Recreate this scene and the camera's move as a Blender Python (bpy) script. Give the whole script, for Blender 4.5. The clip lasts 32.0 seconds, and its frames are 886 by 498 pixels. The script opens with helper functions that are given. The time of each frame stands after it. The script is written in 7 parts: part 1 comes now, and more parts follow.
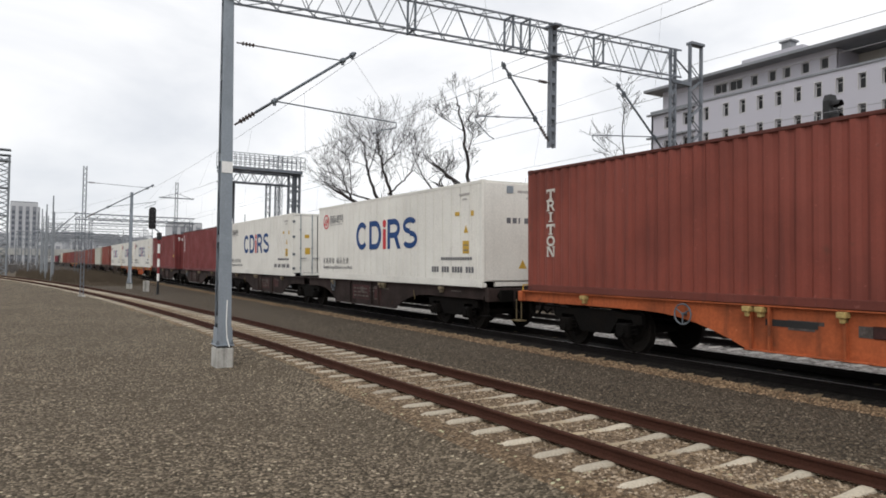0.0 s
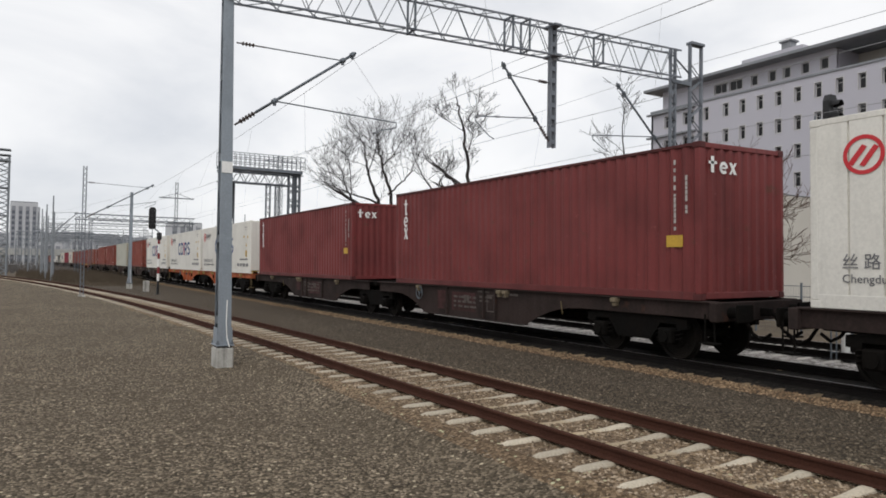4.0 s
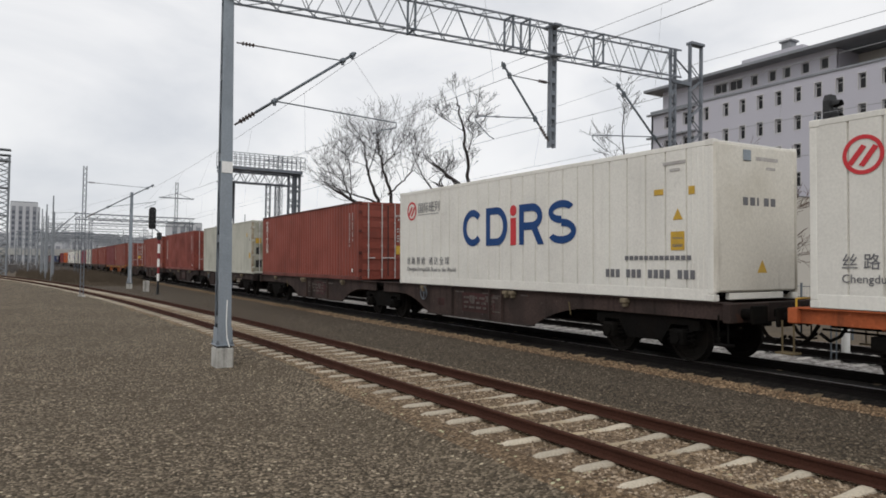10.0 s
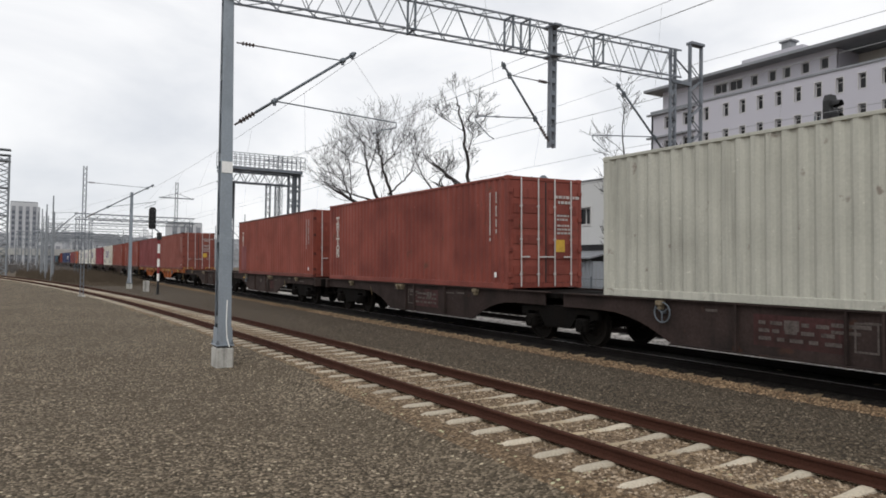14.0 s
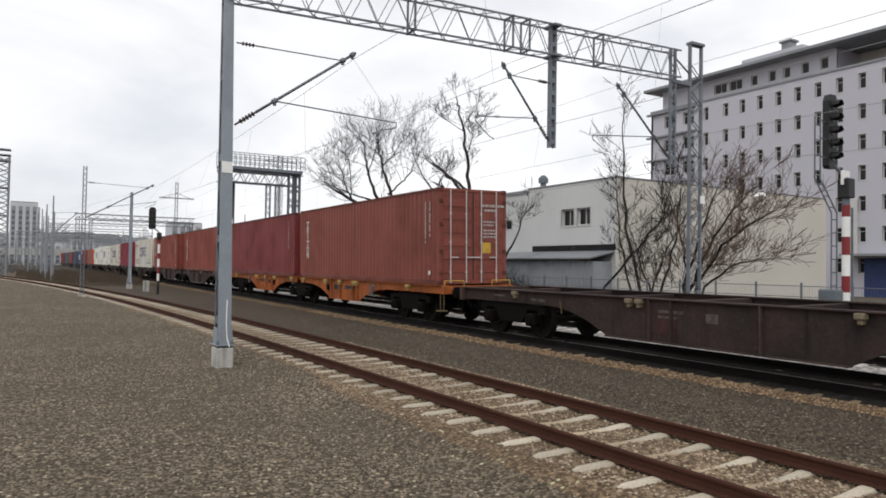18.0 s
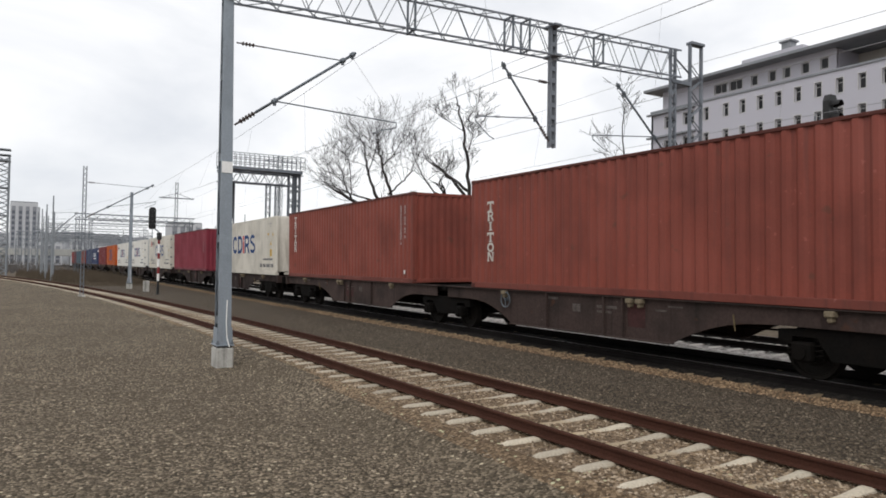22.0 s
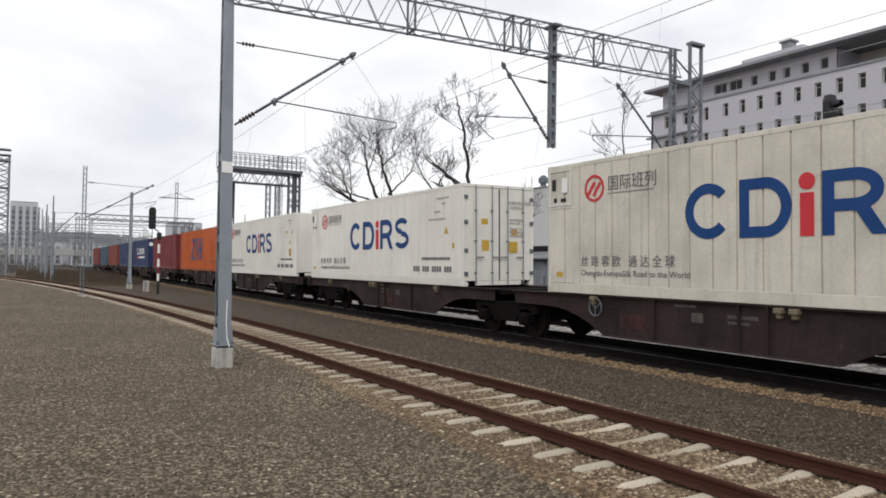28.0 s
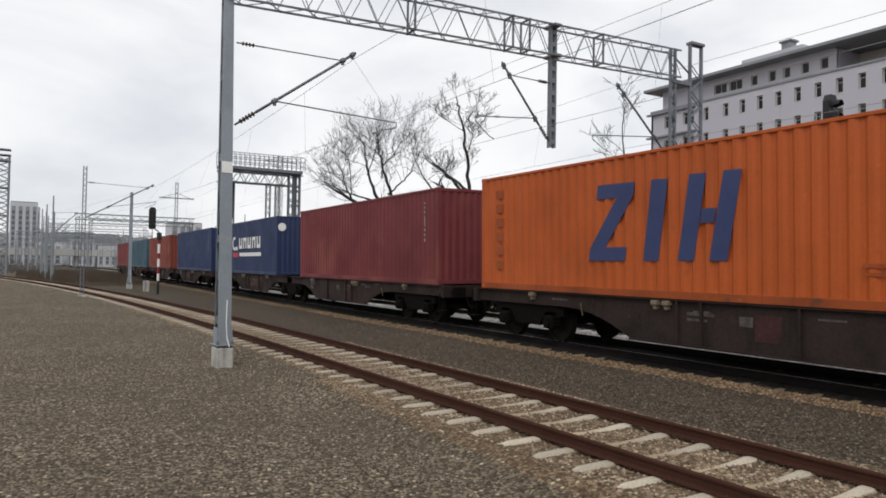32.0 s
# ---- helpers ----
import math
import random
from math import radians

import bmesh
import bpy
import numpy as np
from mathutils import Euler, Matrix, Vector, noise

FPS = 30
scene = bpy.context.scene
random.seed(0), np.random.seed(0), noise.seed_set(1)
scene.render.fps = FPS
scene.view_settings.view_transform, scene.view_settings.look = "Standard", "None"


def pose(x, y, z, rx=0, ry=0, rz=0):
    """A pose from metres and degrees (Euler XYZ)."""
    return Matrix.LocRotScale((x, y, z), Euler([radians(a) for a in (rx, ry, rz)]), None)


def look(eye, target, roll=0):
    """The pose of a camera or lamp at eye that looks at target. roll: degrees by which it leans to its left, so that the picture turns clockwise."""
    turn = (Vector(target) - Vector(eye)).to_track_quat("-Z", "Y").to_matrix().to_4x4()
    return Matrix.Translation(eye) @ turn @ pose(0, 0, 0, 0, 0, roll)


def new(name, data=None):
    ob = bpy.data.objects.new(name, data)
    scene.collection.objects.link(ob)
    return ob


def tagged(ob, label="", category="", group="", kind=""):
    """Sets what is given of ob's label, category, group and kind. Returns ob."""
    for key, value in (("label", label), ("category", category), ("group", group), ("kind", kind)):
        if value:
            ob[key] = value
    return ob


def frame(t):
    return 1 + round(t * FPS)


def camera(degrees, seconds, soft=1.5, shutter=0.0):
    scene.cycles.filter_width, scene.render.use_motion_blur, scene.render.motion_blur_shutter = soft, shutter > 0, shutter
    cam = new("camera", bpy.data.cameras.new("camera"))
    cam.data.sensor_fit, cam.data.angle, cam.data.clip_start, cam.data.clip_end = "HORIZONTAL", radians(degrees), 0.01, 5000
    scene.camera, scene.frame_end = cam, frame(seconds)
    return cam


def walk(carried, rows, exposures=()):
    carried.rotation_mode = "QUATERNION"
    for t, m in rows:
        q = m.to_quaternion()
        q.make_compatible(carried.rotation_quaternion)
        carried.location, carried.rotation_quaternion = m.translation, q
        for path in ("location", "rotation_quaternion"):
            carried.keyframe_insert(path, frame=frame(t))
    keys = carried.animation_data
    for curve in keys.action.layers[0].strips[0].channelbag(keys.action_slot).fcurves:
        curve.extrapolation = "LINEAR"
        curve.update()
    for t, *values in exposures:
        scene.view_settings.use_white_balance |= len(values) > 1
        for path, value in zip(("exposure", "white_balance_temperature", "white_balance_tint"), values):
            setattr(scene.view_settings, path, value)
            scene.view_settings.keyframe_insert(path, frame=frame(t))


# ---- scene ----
# ================= camera =================
cam = camera(63.94, 32.0, soft=1.75)
EYE = (0.0, 0.0, 1.8345)
YAW, PITCH = 1.0401, 0.0256
AIM = (EYE[0] - math.sin(YAW) * math.cos(PITCH), EYE[1] + math.cos(YAW) * math.cos(PITCH), EYE[2] + math.sin(PITCH))
STILL = look(EYE, AIM, 0.97)
walk(cam, [(0.0, STILL), (32.0, STILL)], exposures=[(0.0, 0.00), (1.2, -0.02), (2.0, -0.16), (3.4, -0.16), (5.6, 0.04), (7.0, 0.01), (8.0, -0.22), (11.0, -0.20), (11.8, -0.02), (14.0, -0.07), (17.0, -0.04), (18.0, 0.00), (28.2, 0.01), (29.0, -0.12), (31.2, -0.14), (32.0, -0.11)])

# ================= sky and light: a bright overcast day =================
world = bpy.data.worlds.new("sky")
scene.world = world
world.use_nodes = True
wn, wl = world.node_tree.nodes, world.node_tree.links
wn.clear()
SUN_EL, SUN_AZ = radians(42), radians(130)


def wnode(kind, **kw):
    n = wn.new(kind)
    for k, v in kw.items():
        n.inputs[k].default_value = v
    return n


sky = wn.new("ShaderNodeTexSky")
sky.sky_type, sky.sun_disc, sky.sun_elevation, sky.sun_rotation = "NISHITA", False, SUN_EL, SUN_AZ
tc = wn.new("ShaderNodeTexCoord")
mp = wn.new("ShaderNodeMapping")
mp.inputs["Scale"].default_value = (1.0, 1.0, 2.6)
mp.inputs["Location"].default_value = (0.35, 0.1, 0.2)
cl = wnode("ShaderNodeTexNoise", Scale=2.1, Detail=6.0, Roughness=0.52, Distortion=0.35)
ramp = wn.new("ShaderNodeValToRGB")
ramp.color_ramp.elements[0].position, ramp.color_ramp.elements[0].color = 0.34, (0.80, 0.825, 0.875, 1)
ramp.color_ramp.elements[1].position, ramp.color_ramp.elements[1].color = 0.56, (1.10, 1.10, 1.11, 1)
gain = wn.new("ShaderNodeMix")
gain.data_type, gain.blend_type = "RGBA", "MIX"
gain.inputs[0].default_value = 0.93
scale_sky = wn.new("ShaderNodeVectorMath")
scale_sky.operation = "SCALE"
scale_sky.inputs["Scale"].default_value = 0.1
bg = wn.new("ShaderNodeBackground")
bg.inputs["Strength"].default_value = 1.0
out = wn.new("ShaderNodeOutputWorld")
wl.new(tc.outputs["Generated"], mp.inputs["Vector"])
wl.new(mp.outputs["Vector"], cl.inputs["Vector"])
wl.new(cl.outputs["Fac"], ramp.inputs["Fac"])
wl.new(sky.outputs["Color"], scale_sky.inputs[0])
wl.new(scale_sky.outputs["Vector"], gain.inputs[6])
wl.new(ramp.outputs["Color"], gain.inputs[7])
wl.new(gain.outputs[2], bg.inputs["Color"])
wl.new(bg.outputs["Background"], out.inputs["Surface"])
sun = new("sun", bpy.data.lights.new("sun", "SUN"))
sun.data.energy, sun.data.angle, sun.data.color = 1.15, radians(30), (1.0, 0.97, 0.93)
sun.matrix_world = look((0, 0, 50), (50 * math.sin(SUN_AZ) * -0.74, 50 * math.cos(SUN_AZ) * -0.74, 50 - 50 * 0.67))


# ================= materials =================
def surface(name, colour, rough=0.7, metal=0.0, grain=(40.0, 0.12), stain=(1.2, 0.25), stain_colour=None, bump=0.15, bump_scale=None,
            streak=0.0, streak_colour=(0.05, 0.03, 0.02), vary=0.0, spec=0.4, chips=0.0, fade=None, shift=False, run=(7.0, 7.0, 0.35)):
    """Procedural surface: base colour with fine grain, large stains, vertical streaks and relief, in metres."""
    m = bpy.data.materials.new(name)
    m.use_nodes = True
    n, l = m.node_tree.nodes, m.node_tree.links
    b = n["Principled BSDF"]
    b.inputs["Roughness"].default_value, b.inputs["Metallic"].default_value = rough, metal
    b.inputs["Specular IOR Level"].default_value = spec
    t = n.new("ShaderNodeTexCoord")
    place = t.outputs["Object"]
    if shift:
        own = n.new("ShaderNodeObjectInfo")
        far = n.new("ShaderNodeVectorMath")
        far.operation = "MULTIPLY_ADD"
        far.inputs[1].default_value = (61.0, 37.0, 0.0)
        l.new(own.outputs["Random"], far.inputs[0])
        l.new(place, far.inputs[2])
        place = far.outputs["Vector"]

    def noise_tex(scale, detail, vec=None):
        x = n.new("ShaderNodeTexNoise")
        x.inputs["Scale"].default_value, x.inputs["Detail"].default_value = scale, detail
        l.new(vec or place, x.inputs["Vector"])
        return x.outputs["Fac"]

    def mix(fac, a, bb, blend="MIX"):
        x = n.new("ShaderNodeMix")
        x.data_type, x.blend_type = "RGBA", blend
        for sock, val in ((x.inputs[0], fac), (x.inputs[6], a), (x.inputs[7], bb)):
            if isinstance(val, (tuple, list)):
                sock.default_value = (*val[:3], 1)
            elif isinstance(val, (int, float)):
                sock.default_value = val
            else:
                l.new(val, sock)
        return x.outputs[2]

    def mapped(v, a, bb, c, d):
        x = n.new("ShaderNodeMapRange")
        for i, val in enumerate((a, bb, c, d)):
            x.inputs[i + 1].default_value = val
        l.new(v, x.inputs[0])
        return x.outputs[0]

    fine = noise_tex(grain[0], 4)
    col = mix(mapped(fine, 0.3, 0.7, 0, 1), tuple(c * (1 - grain[1]) for c in colour), tuple(min(1, c * (1 + grain[1])) for c in colour))
    big = noise_tex(stain[0], 5)
    col = mix(mapped(big, 0.45, 0.75, 0, stain[1]), col, stain_colour or tuple(c * 0.55 for c in colour))
    if fade:
        col = mix(mapped(noise_tex(0.45, 6), 0.5, 0.72, 0, 0.6), col, fade)
    if streak:
        mpn = n.new("ShaderNodeMapping")
        mpn.inputs["Scale"].default_value = run
        l.new(place, mpn.inputs["Vector"])
        st = noise_tex(1.0, 5, mpn.outputs["Vector"])
        col = mix(mapped(st, 0.55, 0.8, 0, streak), col, streak_colour)
    if chips:
        ch = noise_tex(2.6, 9)
        col = mix(mapped(ch, 0.66, 0.72, 0, chips), col, (0.09, 0.04, 0.025))
        sc = noise_tex(9.0, 6)
        col = mix(mapped(sc, 0.68, 0.74, 0, chips * 0.8), col, tuple(min(1, c * 1.5 + 0.05) for c in colour))
    if vary:
        oi = n.new("ShaderNodeObjectInfo")
        hs = n.new("ShaderNodeHueSaturation")
        l.new(mapped(oi.outputs["Random"], 0, 1, 1 - vary, 1 + vary), hs.inputs["Value"])
        l.new(col, hs.inputs["Color"])
        col = hs.outputs["Color"]
    l.new(col, b.inputs["Base Color"])
    l.new(mapped(big, 0.3, 0.7, max(0.05, rough - 0.12), min(1, rough + 0.12)), b.inputs["Roughness"])
    if bump:
        bp = n.new("ShaderNodeBump")
        bp.inputs["Strength"].default_value, bp.inputs["Distance"].default_value = bump, 0.01
        l.new(noise_tex(bump_scale or grain[0], 4), bp.inputs["Height"])
        l.new(bp.outputs["Normal"], b.inputs["Normal"])
    return m


def gravel(name, dark, light, tint, size=30.0, relief=0.9, patch=None):
    """Loose broken stone: cells of stone with their own grey, dust between, broad patches of damp and dirt."""
    m = bpy.data.materials.new(name)
    m.use_nodes = True
    n, l = m.node_tree.nodes, m.node_tree.links
    b = n["Principled BSDF"]
    b.inputs["Roughness"].default_value, b.inputs["Specular IOR Level"].default_value = 0.9, 0.2
    t = n.new("ShaderNodeTexCoord")
    v = n.new("ShaderNodeTexVoronoi")
    v.inputs["Scale"].default_value = size
    l.new(t.outputs["Object"], v.inputs["Vector"])
    r = n.new("ShaderNodeValToRGB")
    e = r.color_ramp.elements
    e[0].color, e[1].color = (*dark, 1), (*light, 1)
    e[0].position, e[1].position = 0.1, 0.95
    mid = r.color_ramp.elements.new(0.55)
    mid.color = (*tint, 1)
    sep = n.new("ShaderNodeSeparateColor")
    l.new(v.outputs["Color"], sep.inputs[0])
    l.new(sep.outputs[0], r.inputs["Fac"])
    no = n.new("ShaderNodeTexNoise")
    no.inputs["Scale"].default_value, no.inputs["Detail"].default_value = 0.35, 6
    l.new(t.outputs["Object"], no.inputs["Vector"])
    mr = n.new("ShaderNodeMapRange")
    mr.inputs[1].default_value, mr.inputs[2].default_value, mr.inputs[3].default_value, mr.inputs[4].default_value = 0.35, 0.7, 0.0, 0.55
    l.new(no.outputs["Fac"], mr.inputs[0])
    mx = n.new("ShaderNodeMix")
    mx.data_type, mx.blend_type = "RGBA", "MIX"
    mx.inputs[7].default_value = (*(patch or dark), 1)
    l.new(mr.outputs[0], mx.inputs[0])
    l.new(r.outputs["Color"], mx.inputs[6])
    sp = n.new("ShaderNodeTexVoronoi")
    sp.inputs["Scale"].default_value = size * 0.45
    l.new(t.outputs["Object"], sp.inputs["Vector"])
    ss = n.new("ShaderNodeSeparateColor")
    l.new(sp.outputs["Color"], ss.inputs[0])
    gt = n.new("ShaderNodeMath")
    gt.operation = "GREATER_THAN"
    gt.inputs[1].default_value = 0.93
    l.new(ss.outputs[1], gt.inputs[0])
    dm = n.new("ShaderNodeMath")
    dm.operation = "LESS_THAN"
    dm.inputs[1].default_value = 0.32
    l.new(sp.outputs["Distance"], dm.inputs[0])
    an = n.new("ShaderNodeMath")
    an.operation = "MULTIPLY"
    l.new(gt.outputs[0], an.inputs[0])
    l.new(dm.outputs[0], an.inputs[1])
    m2 = n.new("ShaderNodeMix")
    m2.data_type = "RGBA"
    m2.inputs[7].default_value = (*[min(0.5, c * 1.7) for c in light], 1)
    l.new(an.outputs[0], m2.inputs[0])
    l.new(mx.outputs[2], m2.inputs[6])
    l.new(m2.outputs[2], b.inputs["Base Color"])
    bp = n.new("ShaderNodeBump")
    bp.inputs["Strength"].default_value, bp.inputs["Distance"].default_value = relief, 0.03
    l.new(v.outputs["Distance"], bp.inputs["Height"])
    bp.invert = True
    l.new(bp.outputs["Normal"], b.inputs["Normal"])
    return m


def glass_dark(name, colour=(0.02, 0.02, 0.024)):
    m = surface(name, colour, 0.12, 0.0, (3.0, 0.2), (0.5, 0.3), bump=0.0, spec=0.6)
    return m


M_GRAVEL = gravel("grey_gravel", (0.044, 0.034, 0.022), (0.31, 0.25, 0.178), (0.118, 0.093, 0.064), 30.0, 1.0, (0.08, 0.062, 0.041))
M_DUSKY = gravel("dusky_trackside_gravel", (0.029, 0.022, 0.0155), (0.168, 0.134, 0.095), (0.074, 0.057, 0.040), 34.0, 1.0, (0.060, 0.047, 0.032))
M_BALLAST = gravel("tan_ballast", (0.062, 0.041, 0.024), (0.39, 0.285, 0.18), (0.18, 0.124, 0.074), 30.0, 1.0, (0.11, 0.074, 0.045))
M_PALEBED = gravel("pale_clean_ballast", (0.10, 0.092, 0.084), (0.58, 0.55, 0.52), (0.32, 0.30, 0.28), 14.0, 1.0, (0.22, 0.20, 0.18))
# near-black holds both the oil and the shade below the train
M_OILYSHADE = gravel("oily_shaded_ballast", (0.006, 0.005, 0.0045), (0.03, 0.025, 0.02), (0.013, 0.011, 0.009), 20.0, 1.0)
M_RUSTBED = gravel("rust_brown_ballast", (0.06, 0.040, 0.022), (0.33, 0.215, 0.12), (0.175, 0.108, 0.056), 19.0, 1.0, (0.07, 0.046, 0.026))
M_RAIL = surface("rusty_rail_steel", (0.056, 0.024, 0.016), 0.92, 0.0, (60, 0.25), (2.5, 0.5), (0.034, 0.017, 0.013), 0.25, spec=0.1)
M_RAILTOP = surface("worn_rail_head", (0.27, 0.25, 0.24), 0.35, 0.9, (80, 0.15), (3, 0.3), (0.2, 0.13, 0.1), 0.05)
# rail steel with the train's shade put into its colour
M_RAILDARK = surface("oily_shaded_rail_steel", (0.009, 0.0075, 0.007), 0.8, 0.0, (60, 0.25), (2.5, 0.4), None, 0.25, spec=0.1)
M_SLEEPER = surface("weathered_concrete", (0.44, 0.385, 0.30), 0.9, 0, (35, 0.2), (1.1, 1.0), (0.31, 0.205, 0.09), 0.35, vary=0.15)
M_SLEEPERMID = surface("ballast_dusted_concrete", (0.36, 0.31, 0.24), 0.9, 0, (35, 0.2), (2.2, 1.0), (0.18, 0.125, 0.07), 0.35, vary=0.2)
M_SLEEPER3 = surface("pale_grey_concrete", (0.50, 0.475, 0.44), 0.9, 0, (35, 0.2), (2.2, 0.7), (0.32, 0.28, 0.23), 0.35, vary=0.15)
M_SLEEPER2 = surface("dirty_brown_concrete", (0.165, 0.12, 0.072), 0.9, 0, (35, 0.25), (1.6, 0.9), (0.05, 0.036, 0.024), 0.35, vary=0.35)
M_CONCRETE = surface("foundation_concrete", (0.42, 0.41, 0.38), 0.9, 0, (25, 0.15), (2.5, 0.7), (0.16, 0.155, 0.13), 0.4, streak=0.9, streak_colour=(0.06, 0.058, 0.05))
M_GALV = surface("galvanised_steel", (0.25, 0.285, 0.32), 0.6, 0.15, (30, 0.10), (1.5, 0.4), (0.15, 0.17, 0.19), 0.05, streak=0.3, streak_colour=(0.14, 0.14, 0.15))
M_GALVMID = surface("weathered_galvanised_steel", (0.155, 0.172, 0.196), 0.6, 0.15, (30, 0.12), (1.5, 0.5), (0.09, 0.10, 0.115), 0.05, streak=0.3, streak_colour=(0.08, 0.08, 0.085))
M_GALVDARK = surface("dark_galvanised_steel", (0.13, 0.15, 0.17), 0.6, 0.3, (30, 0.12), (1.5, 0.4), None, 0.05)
M_INSUL = surface("brown_porcelain", (0.05, 0.034, 0.03), 0.35, 0, (20, 0.1), (2, 0.2), None, 0)
M_WIRE = surface("weathered_copper_wire", (0.27, 0.275, 0.285), 0.7, 0.1, (20, 0.1), (0.3, 0.2), None, 0)
M_BLACK = surface("matt_black_enamel", (0.012, 0.012, 0.013), 0.55, 0, (30, 0.2), (2, 0.2), None, 0.05)
M_WHITE = surface("white_enamel", (0.78, 0.78, 0.76), 0.5, 0, (20, 0.05), (3, 0.25), (0.5, 0.48, 0.44), 0.03)
M_RED = surface("red_enamel", (0.20, 0.02, 0.024), 0.5, 0, (20, 0.08), (3, 0.25), None, 0.03)
M_LENS = glass_dark("dark_signal_lens", (0.02, 0.02, 0.02))
M_BARK = surface("dark_grey_brown_bark", (0.028, 0.023, 0.021), 0.95, 0, (25, 0.35), (3, 0.4), (0.017, 0.014, 0.013), 0.6, spec=0.15)
M_TWIG = surface("bare_twigs", (0.024, 0.020, 0.019), 0.95, 0, (8, 0.2), (1, 0.3), None, 0, spec=0.1)
M_REDTWIG = surface("reddish_bare_twigs", (0.125, 0.088, 0.070), 0.95, 0, (8, 0.2), (1, 0.3), None, 0, spec=0.1)
M_STUCCO = surface("cream_rendered_wall", (0.52, 0.495, 0.445), 0.9, 0, (18, 0.04), (0.25, 0.35), (0.43, 0.405, 0.36), 0.1, streak=0.08, streak_colour=(0.46, 0.44, 0.40))
M_STUCCOGREY = surface("grey_white_rendered_wall", (0.56, 0.565, 0.56), 0.9, 0, (18, 0.05), (0.25, 0.5), (0.46, 0.46, 0.45), 0.1, streak=0.25, streak_colour=(0.44, 0.43, 0.41))
M_LILAC = surface("pale_lilac_grey_render", (0.455, 0.445, 0.49), 0.9, 0, (18, 0.04), (0.2, 0.2), (0.42, 0.41, 0.45), 0.1)
M_ROOFGREY = surface("grey_metal_roof_edge", (0.24, 0.25, 0.265), 0.6, 0.2, (12, 0.1), (0.5, 0.3), None, 0.05)
M_GLASS = surface("window_glass", (0.014, 0.014, 0.016), 0.2, 0.0, (3.0, 0.2), (0.5, 0.3), bump=0.0, spec=0.22)
M_FRAMEW = surface("dull_white_window_frame", (0.50, 0.49, 0.48), 0.6, 0, (20, 0.05), (2, 0.2), None, 0)
M_SHED = surface("grey_corrugated_sheet", (0.28, 0.30, 0.325), 0.6, 0.2, (14, 0.08), (0.6, 0.6), (0.16, 0.165, 0.17), 0.05, streak=0.5, streak_colour=(0.2, 0.18, 0.16))
M_YELLOW = surface("dull_yellow_enamel", (0.54, 0.335, 0.04), 0.6, 0, (25, 0.1), (4, 0.5), (0.3, 0.19, 0.05), 0.05)
M_BUFF = surface("worn_buff_metal", (0.42, 0.31, 0.12), 0.75, 0.0, (30, 0.2), (6, 0.7), (0.12, 0.08, 0.04), 0.1, spec=0.2)
# bogie and wheel steel: grime, plus underframe shade put into the colour
M_BOGIE = surface("grimy_shaded_bogie_steel", (0.006, 0.0055, 0.005), 0.9, 0.0, (20, 0.3), (3, 0.5), (0.013, 0.010, 0.008), 0.3, spec=0.06)
M_WHEEL = surface("grimy_shaded_wheel_steel", (0.009, 0.008, 0.007), 0.85, 0.0, (30, 0.3), (3, 0.5), (0.022, 0.017, 0.014), 0.2, spec=0.1)
M_AMBERFRAME = surface("faded_amber_wagon_paint", (0.31, 0.086, 0.021), 0.75, 0, (18, 0.15), (1.3, 1.0), (0.09, 0.034, 0.018), 0.1, streak=0.95, streak_colour=(0.07, 0.03, 0.018), chips=0.7, shift=True, spec=0.2)
M_BROWNFRAME = surface("grimy_brown_wagon_paint", (0.036, 0.0245, 0.022), 0.85, 0, (18, 0.2), (1.3, 0.9), (0.018, 0.015, 0.014), 0.15, streak=0.7, streak_colour=(0.014, 0.012, 0.011), vary=0.2, chips=0.4, shift=True, spec=0.15)
M_ORANGEFRAME = surface("faded_orange_wagon_paint", (0.40, 0.10, 0.036), 0.75, 0, (18, 0.15), (1.3, 0.9), (0.16, 0.05, 0.024), 0.1, streak=0.8, streak_colour=(0.09, 0.036, 0.02), chips=0.5, shift=True, spec=0.2)
M_REDBROWNFRAME = surface("grimy_red_brown_wagon_paint", (0.050, 0.034, 0.030), 0.85, 0, (18, 0.2), (1.3, 1.0), (0.024, 0.020, 0.018), 0.15, streak=0.8, streak_colour=(0.013, 0.011, 0.010), vary=0.2, chips=0.5, shift=True, spec=0.15)
M_STENCIL = surface("grimy_white_stencil", (0.10, 0.085, 0.078), 0.85, 0, (30, 0.3), (7, 0.9), (0.04, 0.03, 0.027), 0, spec=0.1)
M_PATCH = surface("faded_red_repaint", (0.058, 0.025, 0.024), 0.8, 0, (18, 0.2), (2.5, 1.0), (0.024, 0.018, 0.016), 0, streak=0.9, streak_colour=(0.018, 0.015, 0.014), spec=0.15)
M_CHALK = surface("faded_white_stencil", (0.42, 0.40, 0.38), 0.8, 0, (30, 0.2), (6, 0.5), (0.2, 0.17, 0.16), 0)
M_CHALK2 = surface("worn_white_stencil", (0.58, 0.55, 0.50), 0.75, 0, (30, 0.15), (5, 0.35), (0.3, 0.18, 0.14), 0)
M_LOCKBAR = surface("galvanised_lock_bar", (0.55, 0.54, 0.53), 0.5, 0.3, (30, 0.1), (3, 0.4), (0.3, 0.22, 0.18), 0)
M_BLUEPAINT = surface("blue_marking_paint", (0.012, 0.054, 0.185), 0.6, 0, (20, 0.08), (2, 0.2), None, 0, spec=0.2)
M_REDPAINT = surface("red_marking_paint", (0.55, 0.03, 0.04), 0.6, 0, (20, 0.08), (2, 0.2), None, 0)
M_NAVYPAINT = surface("navy_marking_paint", (0.03, 0.045, 0.13), 0.6, 0, (20, 0.08), (2, 0.2), None, 0)
